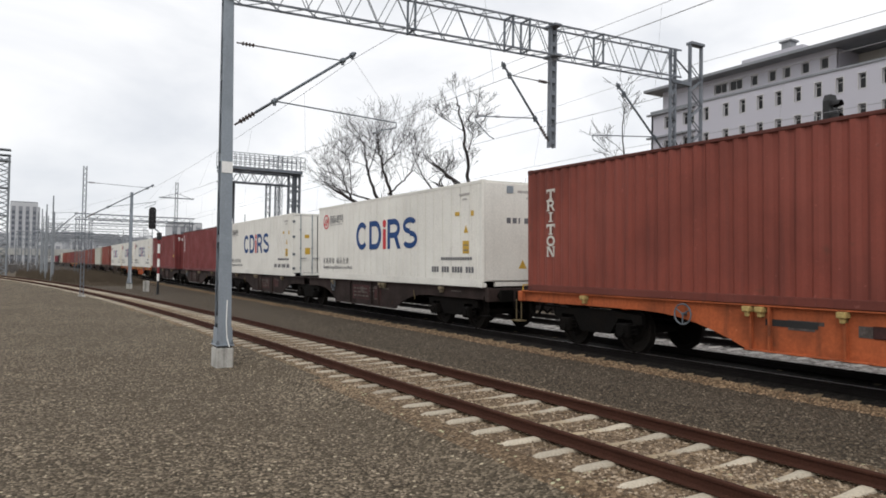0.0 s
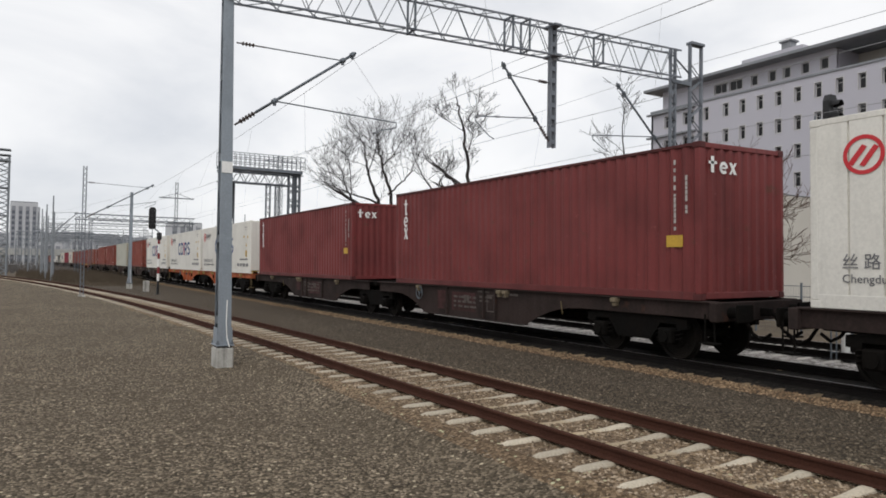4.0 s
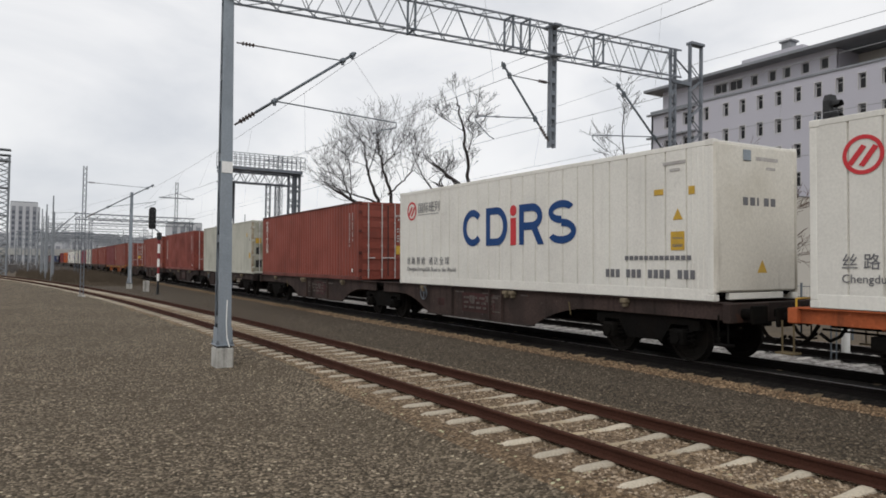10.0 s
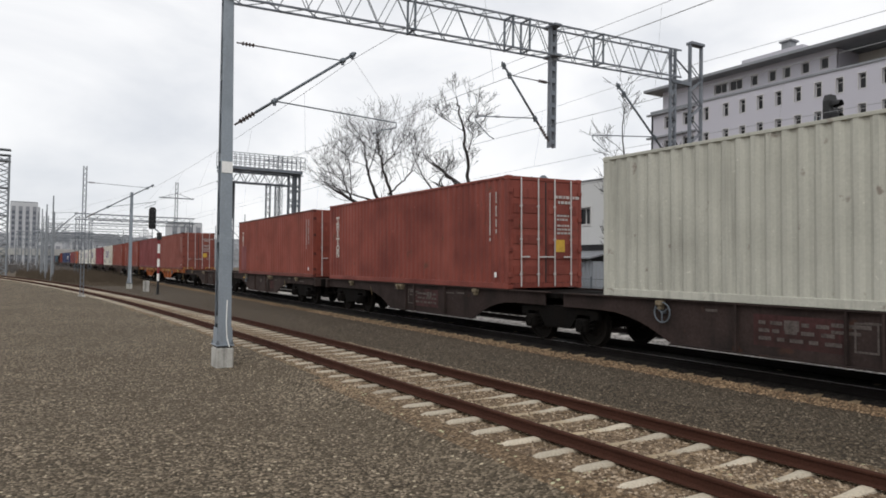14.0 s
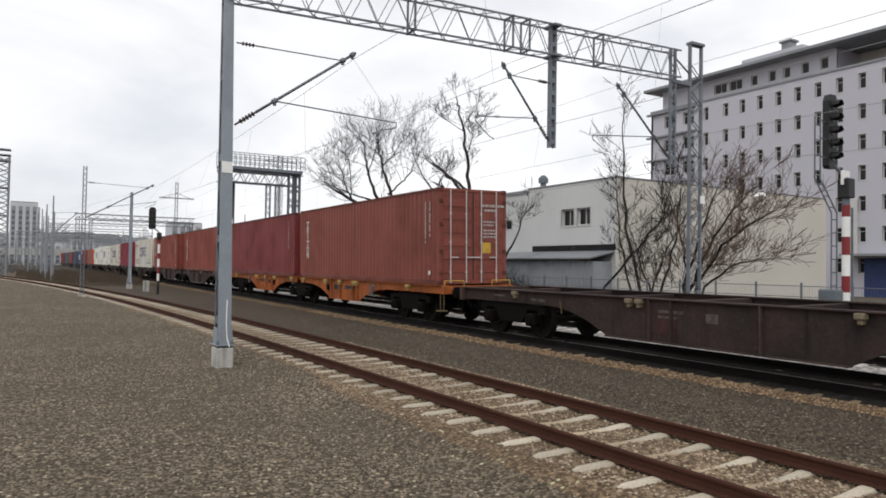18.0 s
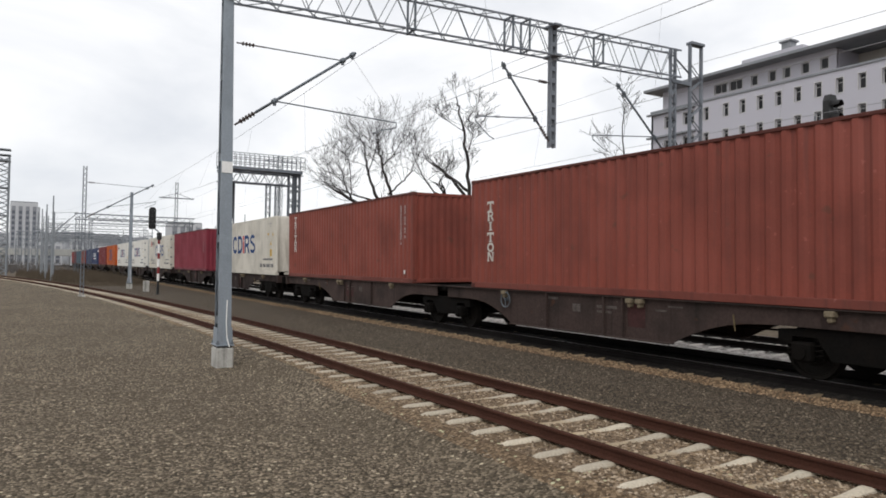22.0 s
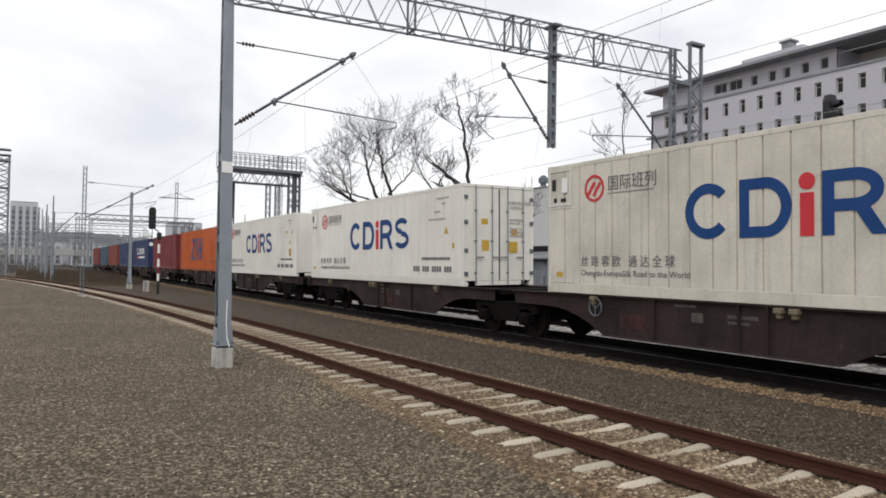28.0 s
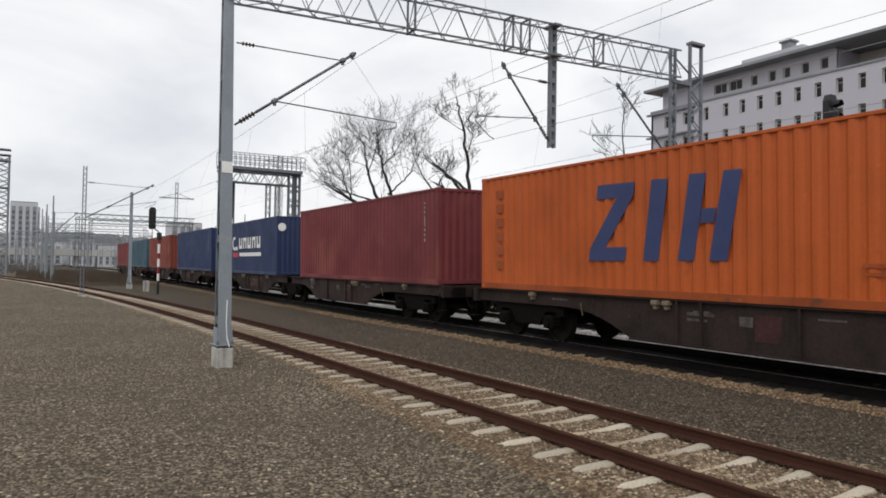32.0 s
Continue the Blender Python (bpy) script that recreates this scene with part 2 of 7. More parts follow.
M_GREYPAINT = surface("dark_grey_marking_paint", (0.14, 0.14, 0.15), 0.6, 0, (20, 0.08), (2, 0.2), None, 0)
M_GASKET = surface("black_rubber_gasket", (0.02, 0.02, 0.02), 0.8, 0, (20, 0.1), (2, 0.2), None, 0)
# distant haze is put into this grey-blue wood colour
M_HILL = surface("haze_paled_bare_wood", (0.20, 0.205, 0.215), 1.0, 0, (0.4, 0.3), (0.05, 0.5), (0.28, 0.29, 0.31), 0)
M_SCRUB = surface("dry_scrub", (0.118, 0.094, 0.068), 1.0, 0, (6, 0.3), (0.6, 0.6), (0.07, 0.056, 0.042), 0, spec=0.1)
M_THICKET = surface("grey_bare_thicket", (0.15, 0.14, 0.135), 1.0, 0, (6, 0.3), (0.3, 0.5), (0.09, 0.085, 0.08), 0, spec=0.1)
# panes paled and greyed: the haze is in the colour
M_TOWERPANE = surface("haze_paled_window_panes", (0.115, 0.125, 0.15), 0.5, 0, (3, 0.1), (0.3, 0.3), None, 0, spec=0.2)
M_GREYBUFF = surface("grimy_grey_buff_metal", (0.19, 0.155, 0.105), 0.8, 0, (30, 0.2), (6, 0.8), (0.06, 0.045, 0.03), 0, spec=0.15)
M_DULLBUFF = surface("grimy_buff_metal", (0.13, 0.10, 0.055), 0.8, 0, (30, 0.2), (6, 0.7), (0.04, 0.03, 0.02), 0, spec=0.15)
# far steel and tower strips carry painted haze, paler than near ones
M_FARGREY = surface("haze_paled_far_steel", (0.24, 0.26, 0.28), 0.8, 0.1, (5, 0.1), (0.3, 0.2), None, 0)
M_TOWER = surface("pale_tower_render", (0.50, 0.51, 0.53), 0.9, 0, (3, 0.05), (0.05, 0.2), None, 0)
M_TOWERDARK = surface("haze_paled_tower_strip", (0.25, 0.26, 0.285), 0.8, 0, (3, 0.05), (0.05, 0.2), None, 0)
M_BRIDGE = surface("pale_bridge_concrete", (0.40, 0.40, 0.38), 0.9, 0, (3, 0.08), (0.1, 0.3), None, 0)


def container_paint(name, colour, wear=0.5, rough=0.55, streak=0.45, chips=0.6):
    return surface(name, colour, rough, 0, (22, 0.07), (0.8, min(1.0, wear * 1.5)), tuple(c * 0.55 + 0.006 for c in colour), 0.06, streak=min(1.0, streak * 1.5),
                   streak_colour=tuple(c * 0.42 + 0.008 for c in colour), vary=0.06, chips=chips, fade=tuple(min(0.8, c * 1.12 + 0.012) for c in colour), shift=True, spec=0.3)


# ================= mesh helpers =================
class Build:
    """Collects the faces of one mesh."""

    def __init__(self):
        self.v, self.f = [], []

    def box(self, x0, x1, y0, y1, z0, z1, c=0.0):
        """Box, with its edges chamfered by c."""
        if c <= 0:
            k = len(self.v)
            self.v += [(x, y, z) for z in (z0, z1) for y in (y0, y1) for x in (x0, x1)]
            self.f += [(k, k + 2, k + 3, k + 1), (k + 4, k + 5, k + 7, k + 6), (k, k + 1, k + 5, k + 4), (k + 1, k + 3, k + 7, k + 5),
                       (k + 3, k + 2, k + 6, k + 7), (k + 2, k, k + 4, k + 6)]
            return self
        ring = lambda x0, x1, y0, y1: [(x0 + c, y0), (x1 - c, y0), (x1, y0 + c), (x1, y1 - c), (x1 - c, y1), (x0 + c, y1), (x0, y1 - c), (x0, y0 + c)]
        k = len(self.v)
        inner = ring(x0 + c * 0.7, x1 - c * 0.7, y0 + c * 0.7, y1 - c * 0.7)
        for z, rg in ((z0, inner), (z0 + c, ring(x0, x1, y0, y1)), (z1 - c, ring(x0, x1, y0, y1)), (z1, inner)):
            self.v += [(x, y, z) for x, y in rg]
        self.f.append(tuple(k + i for i in range(7, -1, -1)))
        for r in range(3):
            for i in range(8):
                a, b = k + r * 8 + i, k + r * 8 + (i + 1) % 8
                self.f.append((a, b, b + 8, a + 8))
        self.f.append(tuple(k + 24 + i for i in range(8)))
        return self

    def tube(self, a, b, r0, r1=None, n=8, caps=True):
        """Round bar from a to b."""
        r1 = r0 if r1 is None else r1
        a, b = Vector(a), Vector(b)
        d = b - a
        if d.length < 1e-6:
            return self
        d.normalize()
        s = d.cross(Vector((0, 0, 1)) if abs(d.z) < 0.9 else Vector((1, 0, 0))).normalized()
        t = d.cross(s)
        k = len(self.v)
        for p, r in ((a, r0), (b, r1)):
            for i in range(n):
                w = 2 * math.pi * i / n
                self.v.append(tuple(p + (s * math.cos(w) + t * math.sin(w)) * r))
        for i in range(n):
            j = (i + 1) % n
            self.f.append((k + i, k + n + i, k + n + j, k + j))
        if caps:
            self.f.append(tuple(k + i for i in range(n)))
            self.f.append(tuple(k + n + i for i in range(n - 1, -1, -1)))
        return self

    def line(self, pts, r, n=6):
        for a, b in zip(pts, pts[1:]):
            self.tube(a, b, r, n=n)
        return self

    def prism(self, pts, axis, lo, hi):
        """Outline (two coordinates per point, in cyclic axis order) drawn out along an axis."""
        k, n = len(self.v), len(pts)
        for w in (lo, hi):
            for a, b in pts:
                self.v.append({"x": (w, a, b), "y": (a, w, b), "z": (a, b, w)}[axis])
        for i in range(n):
            j = (i + 1) % n
            self.f.append((k + i, k + j, k + n + j, k + n + i))
        self.f.append(tuple(k + i for i in range(n - 1, -1, -1)))
        self.f.append(tuple(k + n + i for i in range(n)))
        return self

    def sweep(self, frames, profile, closed=True):
        """A profile carried through frames (origin, side, up)."""
        k, n = len(self.v), len(profile)
        for o, s, u in frames:
            for a, b in profile:
                self.v.append(tuple(o + s * a + u * b))
        for r in range(len(frames) - 1):
            for i in range(n if closed else n - 1):
                j = (i + 1) % n
                self.f.append((k + r * n + i, k + r * n + j, k + (r + 1) * n + j, k + (r + 1) * n + i))
        if closed:
            self.f.append(tuple(k + i for i in range(n - 1, -1, -1)))
            self.f.append(tuple(k + (len(frames) - 1) * n + i for i in range(n)))
        return self

    def ring(self, x0, x1, z0, z1, t, y0, y1):
        """Rectangular frame of bar width t, standing in the xz plane."""
        k = len(self.v)
        for y in (y0, y1):
            self.v += [(x0, y, z0), (x1, y, z0), (x1, y, z1), (x0, y, z1), (x0 + t, y, z0 + t), (x1 - t, y, z0 + t), (x1 - t, y, z1 - t), (x0 + t, y, z1 - t)]
        for i in range(4):
            j = (i + 1) % 4
            self.f += [(k + i, k + j, k + 4 + j, k + 4 + i), (k + 8 + i, k + 12 + i, k + 12 + j, k + 8 + j),
                       (k + i, k + 8 + i, k + 8 + j, k + j), (k + 4 + i, k + 4 + j, k + 12 + j, k + 12 + i)]
        return self

    def sheet(self, rows):
        """A grid of points, row by row."""
        k, n = len(self.v), len(rows[0])
        for row in rows:
            self.v += row
        for r in range(len(rows) - 1):
            for i in range(n - 1):
                a = k + r * n + i
                self.f.append((a, a + 1, a + n + 1, a + n))
        return self

    def mesh(self, name, material, smooth=False):
        me = bpy.data.meshes.new(name)
        me.from_pydata(self.v, [], self.f)
        bm = bmesh.new()
        bm.from_mesh(me)
        bmesh.ops.recalc_face_normals(bm, faces=bm.faces)
        bm.to_mesh(me)
        bm.free()
        if material:
            me.materials.append(material)
        if smooth:
            me.shade_smooth()
        return me


def part(name, made, material, parent, label="", at=None, smooth=False):
    """One mesh object under a thing or a part."""
    me = made if isinstance(made, bpy.types.Mesh) else made.mesh(name, material, smooth)
    ob = new(name, me)
    ob.parent = parent
    if at is not None:
        ob.matrix_basis = at
    if label:
        ob["label"] = label
    return ob


def thing(name, label, category, group="", kind="", at=None):
    ob = new(name)
    ob.empty_display_size = 0.3
    if at is not None:
        ob.matrix_basis = at
    return tagged(ob, label, category, group, kind)


def solid(name, made, material, label, category="", group="", kind="", at=None, smooth=False):
    me = made if isinstance(made, bpy.types.Mesh) else made.mesh(name, material, smooth)
    ob = new(name, me)
    if at is not None:
        ob.matrix_basis = at
    return tagged(ob, label, category, group, kind)


# ================= plan of the tracks =================
CANT = 0.0188          # lean of the main track towards the siding
RAIL_Z = 0.145         # rail top of the main track over that of the siding
MAIN_Y = 11.724


def main_y(x):
    w, u = min(x + 20, 0), min(x + 60, 0)
    return MAIN_Y + 0.5 * 8.9e-5 * w * w + 4.85e-7 * u ** 3


def main_slope(x):
    w, u = min(x + 20, 0), min(x + 60, 0)
    return 8.9e-5 * w + 3 * 4.85e-7 * u * u


def siding_y(x):
    w = min(x + 15, 0)
    return 6.175 + 0.021 * x - 0.0011 * w * w if x > -120 else 6.175 - 2.52 - 0.0011 * 105 * 105 + (0.021 + 0.231) * (x + 120)


def siding_slope(x):
    return (siding_y(x + 0.05) - siding_y(x - 0.05)) / 0.1


def smooth_step(a, b, x):
    t = max(0.0, min(1.0, (x - a) / (b - a)))
    return t * t * (3 - 2 * t)


def across(y, c, top, half, wide, base):
    """Height of a ballast bed across its track."""
    return top + (base - top) * smooth_step(half, wide, abs(y - c))


SECOND_Y = 4.35   # second main track beyond the first


def ground_z(x, y):
    base = -0.36 + 0.24 * smooth_step(18, 42, -x)
    if y > 8.4:
        base = -0.10
    elif y > 7.2:
        base += (-0.10 - base) * (y - 7.2) / 1.2
    if y > 19:
        base = -0.10 - 0.25 * smooth_step(19, 23, y)
    z = base
    if abs(y - siding_y(x)) < 2.4:
        z = max(z, across(y, siding_y(x), -0.1755, 1.35, 2.1, base)) if base < -0.2 else across(y, siding_y(x), -0.1755, 1.3, 2.0, base)
    for c in (main_y(x), main_y(x) + SECOND_Y):
        if abs(y - c) < 2.3:
            z = max(z, across(y, c, RAIL_Z - 0.215, 1.55, 2.2, base))
    if abs(y - main_y(x)) < 1.05:
        z += 0.062 * (1 - smooth_step(0.85, 1.05, abs(y - main_y(x))))
    return z


def ground_h(x, y):
    """Height of the ground with its small unevenness."""
    k = 0.3 + 0.7 * (1 - smooth_step(3.2, 4.4, y)) if y < 9 else 0.3
    return ground_z(x, y) + k * (0.035 * noise.noise((x * 0.35, y * 0.35, 0.0)) + 0.012 * noise.noise((x * 1.7, y * 1.7, 3.0)))


# ================= ground =================
def build_ground():
    xs = [-3000, -1500, -800, -450, -300, -220, -170, -140] + [-120 + 1.0 * i for i in range(60)] + [-60 + 0.5 * i for i in range(136)] + [9, 12, 18, 30, 60, 150, 400, 1000, 3000]
    ys = [-3000, -1200, -500, -200, -90, -50, -30, -20] + [-14 + 1.0 * i for i in range(14)] + [0.2 * i for i in range(110)] + [22 + 1.5 * i for i in range(10)] + [40, 50, 70, 110, 180, 300, 600, 1200, 3000]
    b = Build()
    rows = []
    for x in xs:
        row = []
        for y in ys:
            z = ground_h(x, y) if abs(x) < 130 and -20 < y < 40 else ground_z(x, y)
            row.append((x, y, z))
        rows.append(row)
    b.sheet(rows)
    me = b.mesh("ground", M_GRAVEL, True)
    me.materials.append(M_BALLAST)
    me.materials.append(M_OILYSHADE)
    me.materials.append(M_SCRUB)
    me.materials.append(M_RUSTBED)
    me.materials.append(M_DUSKY)
    me.materials.append(M_PALEBED)
    for p in me.polygons:
        c = p.center
        if -140 < c.x < 60:
            d0, d1 = abs(c.y - siding_y(c.x)), abs(c.y - main_y(c.x))
            if d0 < (1.62 if c.x > -12 else 1.3 if c.x > -35 else 1.0):
                p.material_index = 1
            elif d1 < 1.2:
                # bed between the rails: oil and painted train shade
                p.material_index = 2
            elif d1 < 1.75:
                p.material_index = 4
            elif main_y(c.x) < c.y < main_y(c.x) + SECOND_Y - 0.75:
                p.material_index = 6
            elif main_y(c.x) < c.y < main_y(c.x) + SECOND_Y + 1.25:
                # second bed takes the same near-black, deepening the shade below the wagons
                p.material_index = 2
            elif siding_y(c.x) < c.y < main_y(c.x) + 8:
                p.material_index = 5
            elif abs(c.y - main_y(c.x) - SECOND_Y) < 1.7:
                p.material_index = 1
        if c.y > 19.5 or c.x < -95:
            p.material_index = 3
    solid("ground", me, None, "wide yard floor of dark grey gravel with tan track ballast", kind="structure")


build_ground()

RAIL_PROFILE = [(-0.07, -0.165), (0.07, -0.165), (0.07, -0.15), (0.012, -0.13), (0.012, -0.045), (0.036, -0.035), (0.036, -0.006), (0.026, 0.0),
                (-0.026, 0.0), (-0.036, -0.006), (-0.036, -0.035), (-0.012, -0.045), (-0.012, -0.13), (-0.07, -0.15)]


def rail_frames(yfun, sfun, off, x0, x1, step, z, cant=0.0):
    out, n = [], int((x1 - x0) / step)
    for i in range(n + 1):
        x = x0 + (x1 - x0) * i / n
        s = sfun(x)
        side = Vector((-s, 1, 0)).normalized()
        out.append((Vector((x, yfun(x), z + off * cant)) + side * off, side, Vector((0, 0, 1))))
    return out


def build_track(name, yfun, sfun, x0, x1, z, rail_mat, top_mat, cant, label, wide=1.0, tall=1.0):
    t = thing(name, label, kind="structure", category="")
    for off in (-0.7525, 0.7525):
        fr = rail_frames(yfun, sfun, off, x0, x1, 1.0, z, cant)
        r = part("rail", Build().sweep(fr, [(a * wide, h * tall) for a, h in RAIL_PROFILE]), rail_mat, t)
        if top_mat:
            strip = Build().sweep([(o + Vector((0, 0, 0.001)), s, u) for o, s, u in fr], [(-0.02, 0.0), (0.02, 0.0), (0.02, 0.002), (-0.02, 0.002)])
            part("rail_head", strip, top_mat, r, "worn bright running surface")
    return t


def sleeper_mesh(name, mat, top, half=1.3):
    """Concrete sleeper, thinner in its middle, with sloping rail seats; top is the height of the seat."""
    b = Build()
    secs = [(-half, 0.062, -0.03), (-half + 0.1, 0.074, -0.010), (-0.62, 0.076, 0.0), (-0.3, 0.058, -0.020), (0.0, 0.052, -0.028), (0.3, 0.058, -0.020), (0.62, 0.076, 0.0), (half - 0.1, 0.074, -0.010), (half, 0.062, -0.03)]
    k = len(b.v)
    for y, w, dz in secs:
        b.v += [(-w - 0.02, y, top - 0.2), (w + 0.02, y, top - 0.2), (w, y, top + dz - 0.02), (w - 0.03, y, top + dz), (-w + 0.03, y, top + dz), (-w, y, top + dz - 0.02)]
    for r in range(len(secs) - 1):
        for i in range(6):
            j = (i + 1) % 6
            b.f.append((k + r * 6 + i, k + r * 6 + j, k + r * 6 + 6 + j, k + r * 6 + 6 + i))
    b.f.append(tuple(k + i for i in range(6)))
    b.f.append(tuple(k + (len(secs) - 1) * 6 + i for i in range(6)))
    return b.mesh(name, mat)


def clip_mesh(top):
    """Rail fastenings on one sleeper: four clips and pads."""
    b = Build()
    for off in (-0.7525, 0.7525):
        for sd in (-1, 1):
            b.box(-0.05, 0.05, off + sd * 0.07 - 0.035, off + sd * 0.07 + 0.05 * sd, top - 0.005, top + 0.035, 0.008)
    return b.mesh("rail_clip", M_RAIL)


siding = build_track("track_1", siding_y, siding_slope, -150, 40, 0.0, M_RAIL, None, 0.0, "rusty siding track on pale concrete sleepers, unused", 0.88, 0.82)
main_line = build_track("track_2", main_y, main_slope, -420, 60, RAIL_Z, M_RAILDARK, M_RAILTOP, CANT, "main line track with oily rails, train shade painted in, and brown sleepers")
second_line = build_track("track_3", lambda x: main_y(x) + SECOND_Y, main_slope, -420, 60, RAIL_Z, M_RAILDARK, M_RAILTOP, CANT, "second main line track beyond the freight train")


def lay_sleepers(track, yfun, sfun, x_first, step, count, mesh, z, cant, far_count, mat):
    for i in range(count):
        x = x_first - step * i
        j = random.uniform(-1, 1)
        part("sleeper", mesh, None, track, at=pose(x + 0.01 * j, yfun(x) + random.uniform(-0.02, 0.02), z + random.uniform(-0.006, 0.006), math.degrees(cant), 0, math.degrees(math.atan(sfun(x))) + 0.8 * j))
    if not far_count:
        return
    b = Build()
    vs, fs = [v.co.copy() for v in mesh.vertices], [tuple(p.vertices) for p in mesh.polygons]
    for i in range(count, count + far_count):
        x = x_first - step * i
        m = pose(x, yfun(x), z, math.degrees(cant), 0, math.degrees(math.atan(sfun(x))))
        k = len(b.v)
        b.v += [tuple(m @ v) for v in vs]
        b.f += [tuple(k + a for a in f) for f in fs]
    me = bpy.data.meshes.new("far_sleepers")
    me.from_pydata(b.v, [], b.f)
    me.materials.append(mat)
    ob = part("far_sleepers", me, None, track)
    ob["kind"] = "stuff"


# ================= gantries, masts and wires =================
GX = -15.45   # the plane of the portal over the tracks


def lattice(b, p0, p1, half_a, half_b, chord, brace, bays, axis_a, axis_b):
    """Four-chord truss from p0 to p1 with zigzag braces."""
    p0, p1 = Vector(p0), Vector(p1)
    A, B = Vector(axis_a), Vector(axis_b)
    cs = [(-1, -1), (1, -1), (1, 1), (-1, 1)]
    corner = lambda t, c: p0.lerp(p1, t) + A * half_a * c[0] + B * half_b * c[1]
    for c in cs:
        b.tube(corner(0, c), corner(1, c), chord, n=4)
    for i in range(bays):
        t0, t1 = i / bays, (i + 1) / bays
        for q in range(4):
            c, d = cs[q], cs[(q + 1) % 4]
            if i % 2:
                c, d = d, c
            b.tube(corner(t0, c), corner(t1, d), brace, n=4)
    return b


BOLT = []


def cached_bolt():
    if not BOLT:
        BOLT.append(Build().tube((0, 0, 0), (0, 0, 0.09), 0.018, n=6).tube((0, 0, 0.01), (0, 0, 0.045), 0.035, n=6).mesh("anchor_bolt", M_GALVDARK))
    return BOLT[0]


def build_mast(x, y, zb, top, wide0, wide1, deep0, deep1, label, found=True, group="catenary masts", lean=(0.0, 0.0), mat=None):
    """Catenary mast: two tapering steel channels, laced, on a concrete foundation."""
    mat = mat or M_GALV
    t = thing("catenary_mast", label, "mast", group, at=pose(x, y, zb))
    h = top - zb
    f_top = 0.42 if found else 0.0
    if found:
        part("foundation", Build().box(-0.25, 0.25, -0.18, 0.18, -0.35, f_top, 0.03), M_CONCRETE, t, "stained concrete foundation block")
        # black block fills the gap below the plate as painted shade
        part("grout", Build().box(-0.21, 0.21, -0.15, 0.15, f_top, f_top + 0.04), M_GASKET, t, "black block painted as the shaded gap under the base plate")
        part("base_plate", Build().box(-0.25, 0.25, -0.19, 0.19, f_top + 0.04, f_top + 0.065, 0.006), M_GALV, t)
    for sd in (-1, 1):
        b, prof = Build(), []
        n = 6
        for i in range(n + 1):
            u = i / n
            w = wide0 + (wide1 - wide0) * u
            z = f_top + 0.03 + (h - f_top - 0.03) * u
            k = len(b.v)
            g = deep0 + (deep1 - deep0) * u
            for dx, dy in ((g, -w), (g, w), (g - 0.055, w), (g - 0.055, w - 0.012), (g - 0.012, w - 0.012), (g - 0.012, -w + 0.012), (g - 0.055, -w + 0.012), (g - 0.055, -w)):
                b.v.append((sd * dx + lean[0] * u, dy + lean[1] * u, z))
            if i:
                for q in range(8):
                    r = (q + 1) % 8
                    b.f.append((k - 8 + q, k - 8 + r, k + r, k + q))
        b.f.append(tuple(k + q for q in range(8)))
        # rear channel coloured darker, for the shade seen through the lacing
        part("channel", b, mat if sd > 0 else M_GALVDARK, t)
    m = int((h - f_top) / 1.6)
    for i in range(m):
        for sy in (-1, 1):
            b = Build()
            ends = []
            for u in ((i + 0.12) / m, (i + 0.98) / m):
                w, g = wide0 + (wide1 - wide0) * u, deep0 + (deep1 - deep0) * u - 0.05
                ends.append((g, sy * (w - 0.008) + lean[1] * u, f_top + 0.4 + (h - f_top - 0.5) * u, lean[0] * u))
            (g0, y0, z0, l0), (g1, y1, z1, l1) = ends
            zm = (z0 + z1) / 2
            b.tube((-g0 + l0, y0, z0), (g1 + l1, (y0 + y1) / 2, zm), 0.02, n=4).tube((g0 + l0, (y0 + y1) / 2, zm), (-g1 + l1, y1, z1), 0.02, n=4)
            b.box(-g0 + l0, g0 + l0, y0 - 0.005, y0 + 0.005, z0 - 0.11, z0 + 0.05)
            part("lacing", b, M_GALVDARK, t)
    if found:
        for sx in (-1, 1):
            for sy in (-1, 1):
                part("anchor_bolt", cached_bolt(), None, t, at=pose(sx * 0.21, sy * 0.15, f_top + 0.062))
        for sy in (-1, 1):
            part("gusset", Build().prism([(-deep0 - 0.03, f_top + 0.03), (deep0 + 0.03, f_top + 0.03), (deep0 - 0.02, f_top + 0.42), (-deep0 + 0.02, f_top + 0.42)], "y", sy * (wide0 + 0.016) - 0.008, sy * (wide0 + 0.016) + 0.008), M_GALV, t)
        part("gusset", Build().prism([(-wide0 - 0.035, f_top + 0.06), (wide0 + 0.035, f_top + 0.06), (wide0 + 0.004, f_top + 0.34), (-wide0 - 0.004, f_top + 0.34)], "x", deep0 + 0.002, deep0 + 0.014), M_GALV, t)
        part("earth_cable", Build().line([(deep0 + 0.02, 0.03, f_top + 1.0), (deep0 + 0.03, 0.02, f_top + 0.5), (deep0 + 0.035, 0.04, f_top + 0.2), (0.262, 0.08, f_top + 0.02)], 0.013, 6), M_WHITE, t, "pale earthing cable")
    return t


def insulator(b, a, d, n=4, r=0.05):
    """Stack of sheds on a bar from a along d."""
    a, d = Vector(a), Vector(d)
    for i in range(n):
        p = a + d * (i + 0.5) / n
        b.tube(p - d * 0.36 / n, p + d * 0.10 / n, r * 0.6, r, 8)
        b.tube(p + d * 0.10 / n, p + d * 0.30 / n, r, r * 0.5, 8)
    return b


